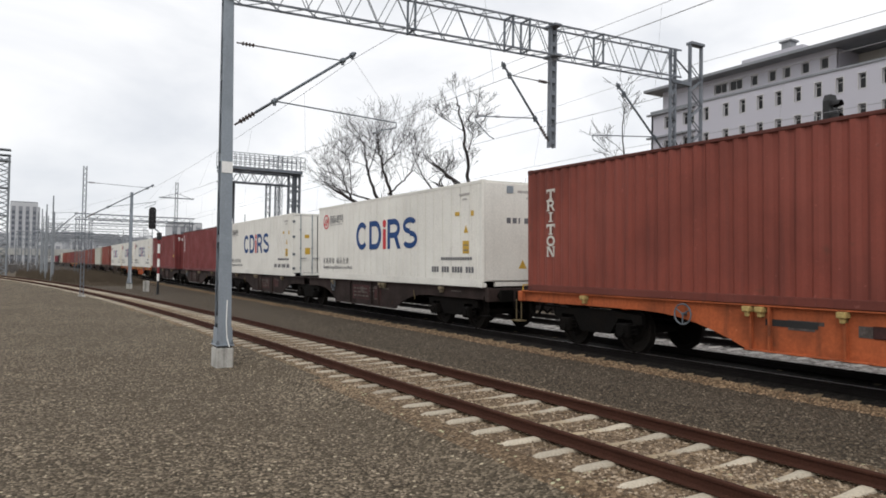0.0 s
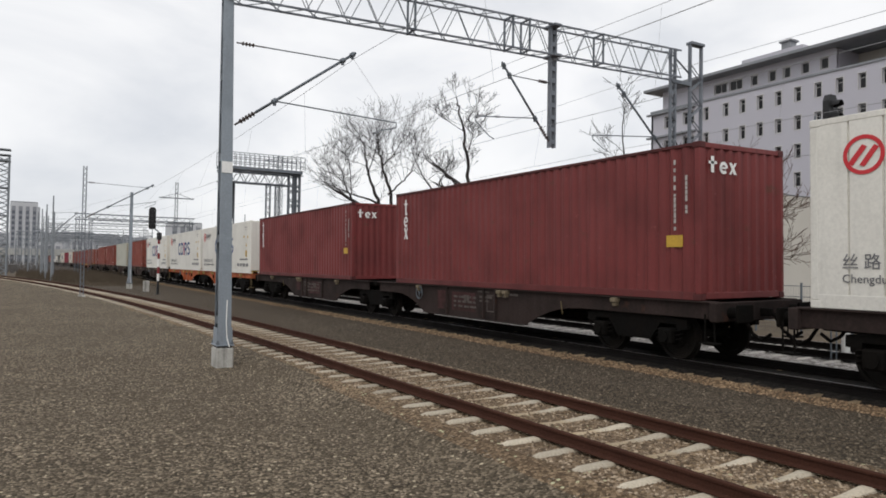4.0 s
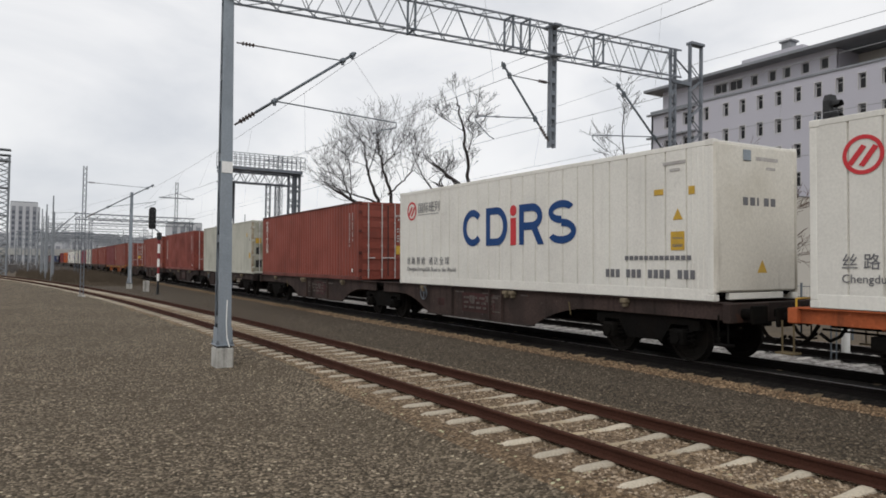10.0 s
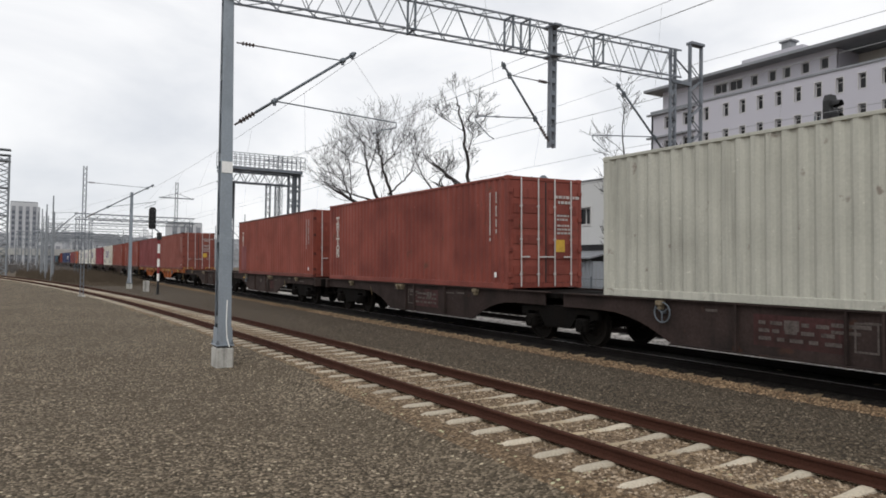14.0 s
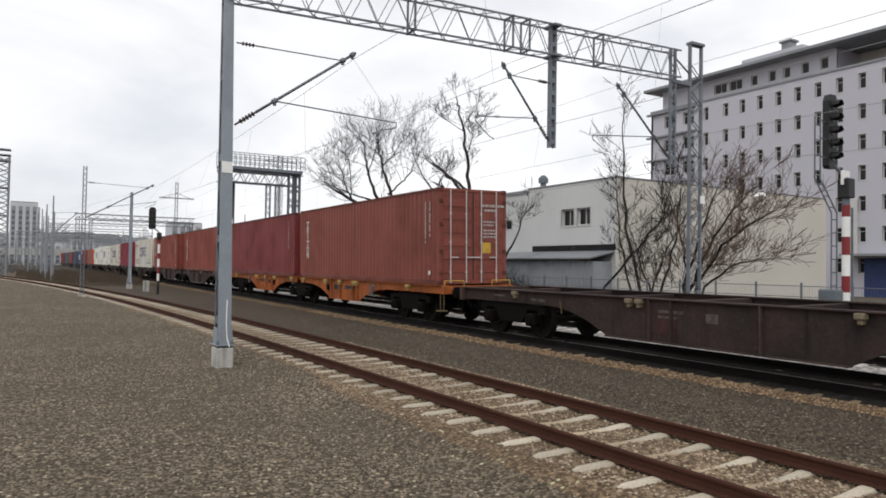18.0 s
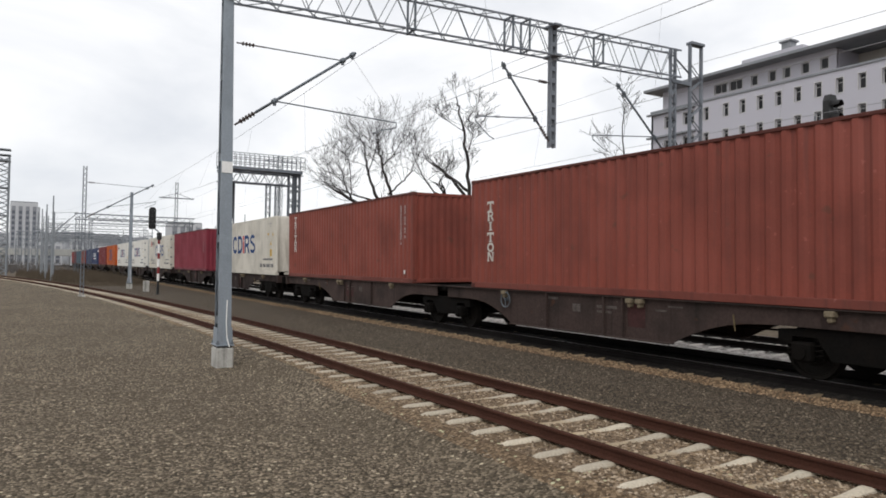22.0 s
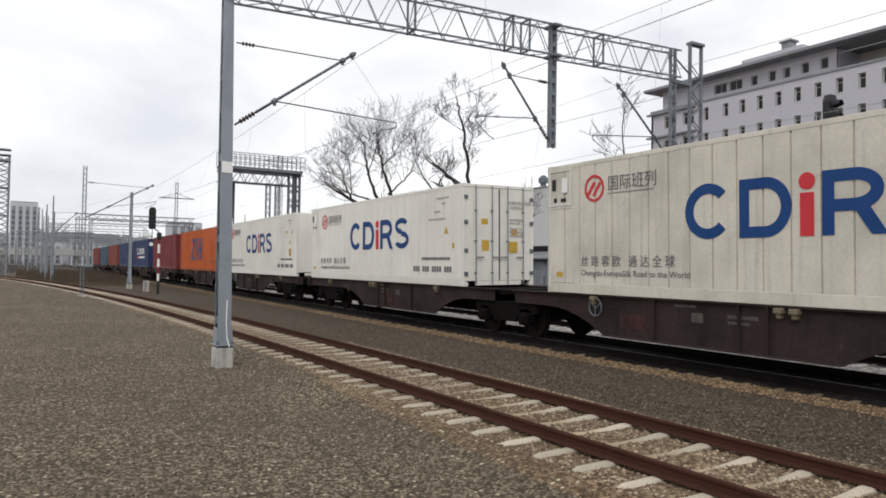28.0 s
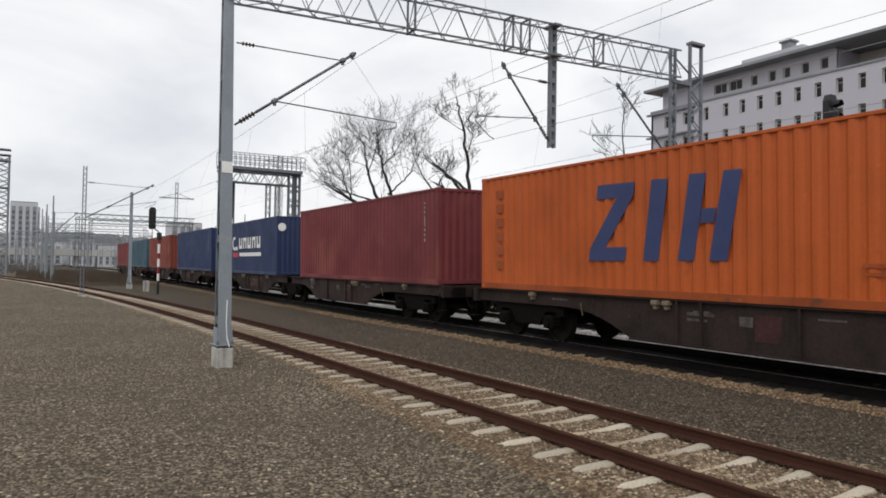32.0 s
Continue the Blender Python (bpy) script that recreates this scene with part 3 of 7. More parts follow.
def build_portal():
    """Lattice beam on the near mast and a far leg, rising a little towards the far side."""
    t = thing("catenary_portal", "galvanised lattice steel portal spanning the railway tracks", "gantry", "portals over the tracks")
    y0, y1, deep = 3.55, 17.45, 0.84
    low = lambda y: 7.53 + 0.0255 * (y - 3.8)
    square = [(-0.021, -0.021), (0.021, -0.021), (0.021, 0.021), (-0.021, 0.021)]
    for name, up in (("bottom_chord", 0.0), ("top_chord", deep)):
        for dx in (-0.2, 0.2):
            ends = [(Vector((GX + dx, y, low(y) + up)), Vector((1, 0, 0)), Vector((0, 0, 1))) for y in (y0, y1)]
            part(name, Build().sweep(ends, square), M_GALVMID, t)
    bays = 16
    for dx in (-0.2, 0.2):
        for i in range(bays):
            back = 0.3 if dx < 0 else 0.0
            a, c, e = (min(y1, y0 + (y1 - y0) * (i + k) / bays + back) for k in (0, 0.5, 1))
            if c >= y1 or e >= y1 + 0.01:
                continue
            part("side_brace", Build().tube((GX + dx, a, low(a)), (GX + dx, c, low(c) + deep), 0.0115, n=5), M_GALVMID, t)
            part("side_brace", Build().tube((GX + dx, c, low(c) + deep), (GX + dx, e, low(e)), 0.0115, n=5), M_GALVMID, t)
    for name, up in (("bottom_brace", 0.0), ("top_brace", deep)):
        for i in range(bays * 2):
            a, e = y0 + (y1 - y0) * i / bays / 2, y0 + (y1 - y0) * (i + 1) / bays / 2
            sd = 0.2 if i % 2 else -0.2
            part(name, Build().tube((GX - sd, a, low(a) + up), (GX + sd, e, low(e) + up), 0.011, n=5), M_GALVMID, t)
    # doubled frames where the beam's lengths are bolted together
    for y in (8.05, 11.0, 11.55, 14.2):
        b = Build()
        for dx in (-0.2, 0.2):
            b.box(GX + dx - 0.022, GX + dx + 0.022, y - 0.022, y + 0.022, low(y) - 0.03, low(y) + deep + 0.03)
        for up in (0.0, deep):
            b.box(GX - 0.24, GX + 0.24, y - 0.02, y + 0.02, low(y) + up - 0.02, low(y) + up + 0.02)
        b.tube((GX - 0.2, y, low(y)), (GX + 0.2, y, low(y) + deep), 0.014, n=5)
        part("splice_frame", b, M_GALVDARK, t, "bolted joint frame")
    # far leg: two laced posts
    for yy, nm, w, zt2, half in ((17.3, "leg_post", 0.10, 8.80, 0.045), (18.34, "leg_post", 0.26, 9.12, 0.055)):
        b = Build()
        for sd in (-1, 1):
            b.box(GX - half, GX + half, yy + sd * w - 0.035, yy + sd * w + 0.035, -0.5 if yy > 18 else 5.1, zt2, 0.008)
        z = 0.0 if yy > 18 else 5.2
        step = 0.42 if yy > 18 else 0.26
        while z < zt2 - step * 2:
            for sx in (-1, 1):
                b.tube((GX + sx * half, yy - w, z), (GX + sx * half, yy + w, z + step), 0.022, n=4).tube((GX + sx * half, yy + w, z + step), (GX + sx * half, yy - w, z + step * 2), 0.022, n=4)
            z += step * 2
        part(nm, b, M_GALVMID, t)
    part("leg_cap", Build().box(GX - 0.12, GX + 0.12, 18.03, 18.65, 9.06, 9.15, 0.01), M_GALVMID, t)
    part("leg_bracket", Build().box(GX - 0.06, GX + 0.06, 17.2, 18.1, 7.72, 7.84, 0.01).tube((GX, 17.3, 8.6), (GX, 18.1, 8.1), 0.03, n=5), M_GALVMID, t)
    part("marker_plate", Build().box(GX + 0.09, GX + 0.1, 18.5, 18.72, 4.0, 4.25, 0.002), M_WHITE, t, "small white plate")
    # hanging post between the tracks
    yy, z0, top = 12.5, 5.2, 8.68
    b = Build()
    for sd in (-1, 1):
        b.box(GX - 0.075, GX + 0.075, yy + sd * 0.08 - 0.025, yy + sd * 0.08 + 0.025, z0, top, 0.006)
    z = z0 + 0.1
    while z < top - 0.3:
        b.box(GX - 0.07, GX - 0.062, yy - 0.07, yy + 0.07, z, z + 0.12).box(GX + 0.062, GX + 0.07, yy - 0.07, yy + 0.07, z, z + 0.12)
        z += 0.34
    part("hanging_post", b, M_GALVMID, t)
    for z in (low(yy), low(yy) + deep):
        part("hanger_clamp", Build().box(GX - 0.26, GX + 0.26, yy - 0.13, yy + 0.13, z - 0.035, z + 0.035, 0.01), M_GALVMID, t)
    part("foundation", Build().box(GX - 0.4, GX + 0.4, 17.75, 18.9, -0.6, 0.35, 0.04), M_CONCRETE, t)
    return t


def build_bracket(x, y, foot, tip, tie_z, wire_y, wire_z, reg_z, mirror=False, tie=True):
    """Cantilever bracket: sloping tube on an insulator, tie above, registration arm and steady arm below."""
    t = thing("catenary_bracket", "steel tube cantilever bracket with brown insulators holding the overhead wires", "bracket", "cantilever brackets")
    f, p = Vector((x, y, foot)), Vector((x, tip[0], tip[1]))
    d = (p - f).normalized()
    part("boom", Build().tube(f + d * 0.55, p + d * 0.1, 0.031), M_GALVDARK, t, smooth=True)
    b = Build().tube(f, f + d * 0.6, 0.022)
    part("insulator", insulator(b, f + d * 0.12, d * 0.4, 5, 0.062), M_INSUL, t, "brown ribbed insulator")
    if tie:
        a, e = Vector((x, y, tie_z)), p - d * 0.3
        w = (e - a).normalized()
        part("tie_rod", Build().tube(a + w * 0.6, e, 0.014, n=6), M_GALVDARK, t)
        part("insulator", insulator(Build().tube(a, a + w * 0.65, 0.016), a + w * 0.1, w * 0.3, 4, 0.05), M_INSUL, t, "brown ribbed insulator")
    q = f + d * ((p - f).length * 0.32)
    for c in (q, p - d * 0.3, p):
        part("clamp", Build().tube(c - d * 0.05, c + d * 0.05, 0.06, n=8).box(c.x - 0.03, c.x + 0.03, c.y - 0.03, c.y + 0.03, c.z - 0.1, c.z + 0.02), M_GALVDARK, t)
    e = Vector((x, wire_y, reg_z))
    part("registration_arm", Build().tube(q, e, 0.016, n=6), M_GALVDARK, t)
    part("steady_arm", Build().line([e + Vector((0, 0, 0.0)), e + Vector((0.02, 0, -0.12)), Vector((x, wire_y - 0.45 * (1 if wire_y > y else -1), wire_z + 0.06)), Vector((x, wire_y - 0.6 * (1 if wire_y > y else -1), wire_z))], 0.014, 5), M_GALVDARK, t)
    return t


def strand(pts, r, sag):
    """One continuous wire through its supports, sagging between them."""
    path = [Vector(pts[0])]
    for a, e in zip(pts, pts[1:]):
        a, e = Vector(a), Vector(e)
        for i in range(1, 11):
            u = i / 10
            path.append(a.lerp(e, u) - Vector((0, 0, sag * 4 * u * (1 - u))))
    frames = []
    for i, p in enumerate(path):
        d = (path[min(i + 1, len(path) - 1)] - path[max(i - 1, 0)]).normalized()
        s = d.cross(Vector((0, 0, 1))).normalized()
        frames.append((p, s, s.cross(d)))
    return Build().sweep(frames, [(r * math.cos(2 * math.pi * k / 5), r * math.sin(2 * math.pi * k / 5)) for k in range(5)])


def wire(name, pts, r, label, sag=0.0):
    return solid(name, strand(pts, r, sag), M_WIRE, label, "wire", "overhead wires")


def build_catenary(con, mes, label):
    """Contact wire and messenger over a track, with droppers."""
    t = thing("overhead_line", label, "overhead line", "overhead lines")
    for nm, pts, r, sag in (("contact_wire", con, 0.0055, 0.03), ("messenger_wire", mes, 0.0055, 0.14)):
        part(nm, strand(pts, r, sag), M_WIRE, t)
    for (a, e), (ma, me) in zip(zip(con[:4], con[1:5]), zip(mes[:4], mes[1:5])):
        for u in (0.12, 0.3, 0.5, 0.7, 0.88):
            p = Vector(a).lerp(Vector(e), u) - Vector((0, 0, 0.12 * u * (1 - u)))
            q = Vector(ma).lerp(Vector(me), u) - Vector((0, 0, 0.56 * u * (1 - u)))
            part("dropper", Build().tube(p, q, 0.003, n=4), M_WIRE, t)


near_mast = build_mast(GX, 3.66, -0.36, 9.2, 0.138, 0.096, 0.17, 0.105, "grey galvanised lattice catenary mast on a concrete block beside the siding", lean=(0.0, -0.08))
part("number_plate", Build().box(0.0, 0.01, -0.115, 0.115, 4.12, 4.36, 0.002), M_WHITE, near_mast, "blank white plate", at=pose(0.15, -0.03, 0))
portal = build_portal()
build_bracket(GX, 3.80, 4.83, (6.50, 6.80), 6.62, 7.68, 5.02, 5.33)
wire("stay_wire", [(GX, 6.5, 6.74), (GX, 7.6, 5.42)], 0.004, "thin stay wire from the bracket to its registration arm")
build_bracket(GX, 12.42, 5.35, (10.85, 7.25), 7.0, 9.96, 5.25, 5.78)
build_bracket(GX, 17.2, 5.3, (15.0, 7.3), 7.0, 14.0, 5.3, 5.72, tie=False)
LINE_X = (-46, -76, -106, -150, -200, -260, -330)
build_catenary([(30, 6.6, 5.0), (GX, 6.85, 5.02)] + [(x, siding_y(x) + 1.3, 5.05) for x in LINE_X[:3]], [(30, 6.5, 6.75), (GX, 6.58, 6.74), (-44.9, 6.5, 6.32)] + [(x, siding_y(x) + 1.3, 6.3) for x in LINE_X[1:3]], "overhead line above the siding")
build_catenary([(30, 11.2, 5.3), (GX, 10.6, 5.25)] + [(x, main_y(x) - 0.6, 5.3) for x in LINE_X], [(30, 11.0, 7.3), (GX, 10.85, 7.25)] + [(x, main_y(x) - 0.5, 7.1) for x in LINE_X], "overhead line above the main track")
build_catenary([(30, 15.2, 5.3), (GX, 14.6, 5.3)] + [(x, main_y(x) + 4.0, 5.3) for x in LINE_X], [(30, 15.2, 7.4), (GX, 15.0, 7.3)] + [(x, main_y(x) + 4.0, 7.2) for x in LINE_X], "overhead line above the second track")
wire("feeder_wire", [(20, 19.9, 5.2), (GX, 18.3, 5.2), (-60, 18.6, 5.4), (-130, 20, 5.4)], 0.008, "bare feeder wire beside the masts", 0.3)

far_mast = thing("catenary_mast", "slender open lattice catenary mast beside the siding far off", "mast", "catenary masts", at=pose(-44.7, 2.74, -0.2))
part("shaft", lattice(Build(), (0, 0, 0), (0, 0, 7.4), 0.11, 0.085, 0.018, 0.010, 24, (1, 0, 0), (0, 1, 0)), M_GALVMID, far_mast)
part("base_plate", Build().box(-0.2, 0.2, -0.18, 0.18, -0.1, 0.12, 0.02), M_CONCRETE, far_mast)
build_bracket(-44.7, 2.85, 4.3, (6.3, 6.35), 6.3, 6.5, 5.0, 5.4)
build_mast(-55.9, 6.50, -0.15, 6.9, 0.11, 0.09, 0.16, 0.10, "grey catenary mast on a pale concrete block between the tracks")
pedestal = solid("concrete_pedestal", Build().box(-0.18, 0.18, -0.18, 0.18, -0.3, 0.72, 0.03), M_CONCRETE, "pale square concrete pedestal between the tracks", "pedestal", at=pose(-50.7, 6.93, -0.12))


def build_far_portal(x, y0, y1, h, label):
    t = thing("catenary_portal", label, "gantry", "portals over the tracks", at=pose(x, 0, 0))
    for y in (y0, y1):
        part("leg", lattice(Build(), (0, y, -0.3), (0, y, h), 0.18, 0.22, 0.035, 0.018, 14, (1, 0, 0), (0, 1, 0)), M_GALVDARK, t)
    part("beam", lattice(Build(), (0, y0 - 0.4, h + 0.0), (0, y1 + 0.5, h + 0.0), 0.35, 0.4, 0.05, 0.025, 14, (1, 0, 0), (0, 0, 1)), M_GALVDARK, t)
    return t


def build_signal_gantry():
    """Walkway gantry on lattice legs, with a signal hung below and its railed cage above."""
    t = thing("signal_gantry", "dark steel signal gantry with a railed walkway over the tracks", "gantry", "portals over the tracks", at=pose(-56.0, 0, 0))
    y0, y1 = 12.6, 19.2
    part("walkway", Build().box(-0.55, 0.55, y0, y1, 9.18, 9.42, 0.02), M_GALVMID, t, "solid dark walkway beam")
    part("truss", lattice(Build(), (0, y0, 8.62), (0, 18.35, 8.62), 0.4, 0.42, 0.05, 0.028, 12, (1, 0, 0), (0, 0, 1)), M_GALVMID, t)
    for yy, a, bb, top in ((18.42, 0.16, 0.2, 9.2), (18.98, 0.16, 0.16, 9.2), (16.55, 0.14, 0.16, 8.3), (17.3, 0.14, 0.16, 8.3), (13.75, 0.1, 0.12, 8.3)):
        heavy = yy > 18
        part("leg", lattice(Build(), (0, yy, -0.3), (0, yy, top), a, bb, 0.06 if heavy else 0.035, 0.03 if heavy else 0.018, 16, (1, 0, 0), (0, 1, 0)), M_GALVMID, t)
    for dx in (-0.52, 0.52):
        for z in (9.75, 10.12, 10.48):
            part("handrail", Build().tube((dx, y0, z), (dx, y1 + 0.2, z + 0.05), 0.026, n=4), M_GALVMID, t)
        n = 18
        for i in range(n + 1):
            y = y0 + (y1 + 0.2 - y0) * i / n
            part("railing_post", Build().tube((dx, y, 9.4), (dx, y, 10.5), 0.024, n=4), M_GALVMID, t)
    part("signal_head", Build().box(-0.12, 0.12, 13.45, 13.85, 5.35, 8.2, 0.05), M_BLACK, t, "black signal hung below the beam")
    return t


build_signal_gantry()
build_far_portal(-110.0, 6.0, 21.0, 8.0, "grey lattice portal far along the line")
build_far_portal(-165.0, 4.0, 22.0, 9.0, "grey lattice portal far along the line")


# ================= signals =================
def build_signal(x, y, zb, head_z, lamps, label, arm=0.0, ladder=False, pole_r=0.075, bands=(), back=0.0, half=0.2):
    t = thing("railway_signal", label, "signal", "railway signals", at=pose(x, y, zb))
    top = head_z - 0.25
    part("foot", Build().box(-0.2, 0.2, -0.2, 0.2, -0.15, 0.12, 0.03), M_BLACK, t)
    zs = 0.1
    for z1, mt, nm in bands:
        part("post_band", Build().tube((0, 0, zs), (0, 0, z1), pole_r, n=14), mt, t, nm, smooth=False)
        zs = z1
    part("post", Build().tube((0, 0, zs), (0, 0, top), pole_r * 0.9, n=14), M_GALVDARK, t)
    h = 0.285 * lamps + 0.14
    head = part("lamp_head", Build().prism([(-half + arm, head_z), (-0.12 + arm, head_z - 0.06), (0.12 + arm, head_z - 0.06), (half + arm, head_z), (half + arm, head_z + h - 0.14), (0.1 + arm, head_z + h), (-0.1 + arm, head_z + h), (-half + arm, head_z + h - 0.14)], "x", back - 0.07, back + 0.07), M_BLACK, t, "black signal head")
    for i in range(lamps):
        z = head_z + 0.19 + 0.285 * i
        b = Build()
        n = 14
        k = len(b.v)
        for ring, (xx, rr) in enumerate(((back + 0.07, 0.115), (back + 0.25, 0.10), (back + 0.25, 0.09), (back + 0.07, 0.10))):
            for j in range(n + 1):
                w = math.radians(-20 + 220 * j / n)
                b.v.append((xx - (0.1 if ring in (1, 2) and j in (0, n) else 0), arm + rr * math.cos(w), z + rr * math.sin(w)))
        for ring in range(4):
            for j in range(n):
                a, c = k + ring * (n + 1) + j, k + ((ring + 1) % 4) * (n + 1) + j
                b.f.append((a, a + 1, c + 1, c))
        part("visor", b, M_BLACK, head)
        part("lens", Build().tube((back + 0.07, arm, z), (back + 0.085, arm, z), 0.085, n=16), M_LENS, head, "unlit dark lens")
    if arm:
        part("arm", Build().tube((0, 0, top), (back, arm, head_z + 0.1), 0.04), M_GALVDARK, t)
    part("control_box", Build().box(-0.13, 0.13, -0.13, 0.13, top - 0.45, top - 0.02, 0.02), M_BLACK, t)
    if ladder:
        path = [(0, -0.45, 0.1), (0, -0.45, head_z - 1.05), (0, -1.06, head_z - 0.35), (0, -1.06, head_z + 0.98)]
        rails = Build()
        for sd in (-0.1, 0.1):
            rails.line([(p[0], p[1] + sd, p[2]) for p in path], 0.017, 5)
        lad = part("ladder", rails, M_GALVDARK, t)
        for a, e in zip(path, path[1:]):
            a, e = Vector(a), Vector(e)
            m = int((e - a).length / 0.28)
            for i in range(m):
                p = a.lerp(e, (i + 0.5) / m)
                part("rung", Build().tube(p + Vector((0, -0.1, 0)), p + Vector((0, 0.1, 0)), 0.013, n=5), M_GALVDARK, lad)
        for z in (head_z + 0.15, head_z + 0.55, head_z + 0.93):
            part("ladder_stay", Build().tube((0, -1.0, z), (back, arm - 0.1, z), 0.014, n=5), M_GALVDARK, lad)
        part("marker_plate", Build().box(0.0, 0.03, -0.22, 0.1, head_z - 0.42, head_z - 0.1, 0.01), M_WHITE, t, "pale marker plate under the head")
        part("cable_pipe", Build().line([(0.02, 0.2, 1.5), (0.02, 0.2, head_z - 0.9)], 0.025, 6), M_GALVDARK, t)
        part("relay_box", Build().box(-0.2, 0.2, -0.72, -0.42, 1.25, 1.6, 0.03), M_GALVDARK, t)
    return t


build_signal(-46.35, 7.0, -0.2, 4.12, 4, "black colour-light signal on a post banded in dark red and white", arm=-0.42,
             bands=((0.9, M_BLACK, "black band"), (1.35, M_WHITE, "white band"), (1.76, M_RED, "dark red band"), (2.25, M_WHITE, "white band"), (2.6, M_RED, "dark red band"), (3.15, M_WHITE, "white band"), (3.5, M_RED, "dark red band")))
build_signal(-8.96, 15.52, -0.1, 4.3, 5, "tall black five-lamp signal on a red and white banded post", arm=-0.34, ladder=True, pole_r=0.085, back=-0.16, half=0.17,
             bands=((1.53, M_WHITE, "white band"), (1.89, M_RED, "red band"), (2.35, M_WHITE, "white band"), (2.75, M_RED, "red band"), (3.19, M_WHITE, "white band"), (3.45, M_RED, "red band")))


# ================= buildings =================
def wall_with_windows(b, origin, along, length, z0, z1, windows, depth=0.25, thick=0.35):
    """Wall in a vertical plane, cut by openings (u0, u1, w0, w1)."""
    us = sorted({0.0, length, *[w[0] for w in windows], *[w[1] for w in windows]})
    zs = sorted({z0, z1, *[w[2] for w in windows], *[w[3] for w in windows]})
    o, a = Vector(origin), Vector(along).normalized()
    n = Vector((a.y, -a.x, 0))  # outward
    idx = {}

    def vert(u, z, d):
        key = (round(u, 3), round(z, 3), d)
        if key not in idx:
            idx[key] = len(b.v)
            p = o + a * u - n * (depth if d else 0.0)
            b.v.append((p.x, p.y, z))
        return idx[key]

    for i in range(len(us) - 1):
        for j in range(len(zs) - 1):
            u0, u1, w0, w1 = us[i], us[i + 1], zs[j], zs[j + 1]
            mu, mz = (u0 + u1) / 2, (w0 + w1) / 2
            if not any(q[0] < mu < q[1] and q[2] < mz < q[3] for q in windows):
                b.f.append((vert(u0, w0, 0), vert(u1, w0, 0), vert(u1, w1, 0), vert(u0, w1, 0)))
    for u0, u1, w0, w1 in windows:
        c = [(u0, w0), (u1, w0), (u1, w1), (u0, w1)]
        for q in range(4):
            p, r = c[q], c[(q + 1) % 4]
            b.f.append((vert(*p, 0), vert(*r, 0), vert(*r, 1), vert(*p, 1)))
    return b


def build_window(parent, origin, along, u0, u1, z0, z1, depth, bars=1, transom=True, frame_mat=None):
    o, a = Vector(origin), Vector(along).normalized()
    n = Vector((a.y, -a.x, 0))
    rot = Matrix(((a.x, -n.x, 0, 0), (a.y, -n.y, 0, 0), (0, 0, 1, 0), (0, 0, 0, 1)))
    c = o + a * u0 - n * (depth - 0.02)
    m = Matrix.Translation((c.x, c.y, z0)) @ rot
    w, h, f = u1 - u0, z1 - z0, 0.07
    key = (round(w, 2), round(h, 2), bars, transom, frame_mat, depth)
    if key not in WINDOW_CACHE:
        bits = []
        for k in range(bars):
            x = w * (k + 1) / (bars + 1)
            bits.append(("mullion", Build().box(x - 0.03, x + 0.03, -0.025, 0.035, f, h - f).mesh("mullion", frame_mat or M_FRAMEW)))
        if transom:
            bits.append(("transom", Build().box(f, w - f, -0.02, 0.03, h * 0.68, h * 0.68 + 0.05).mesh("transom", frame_mat or M_FRAMEW)))
        bits.append(("surround", Build().ring(-0.08, w + 0.08, -0.08, h + 0.08, 0.08, -depth - 0.012, -depth + 0.05).mesh("surround", frame_mat or M_FRAMEW)))
        bits.append(("pane", Build().box(f, w - f, 0.0, 0.012, f, h - f).mesh("pane", M_GLASS)))
        WINDOW_CACHE[key] = (Build().ring(0, w, 0, h, f, -0.03, 0.04).mesh("window", frame_mat or M_FRAMEW), bits)
    wf, bits = WINDOW_CACHE[key]
    ob = part("window", wf, None, parent, at=m)
    for nm, me in bits:
        part(nm, me, None, ob)
    return ob


WINDOW_CACHE = {}


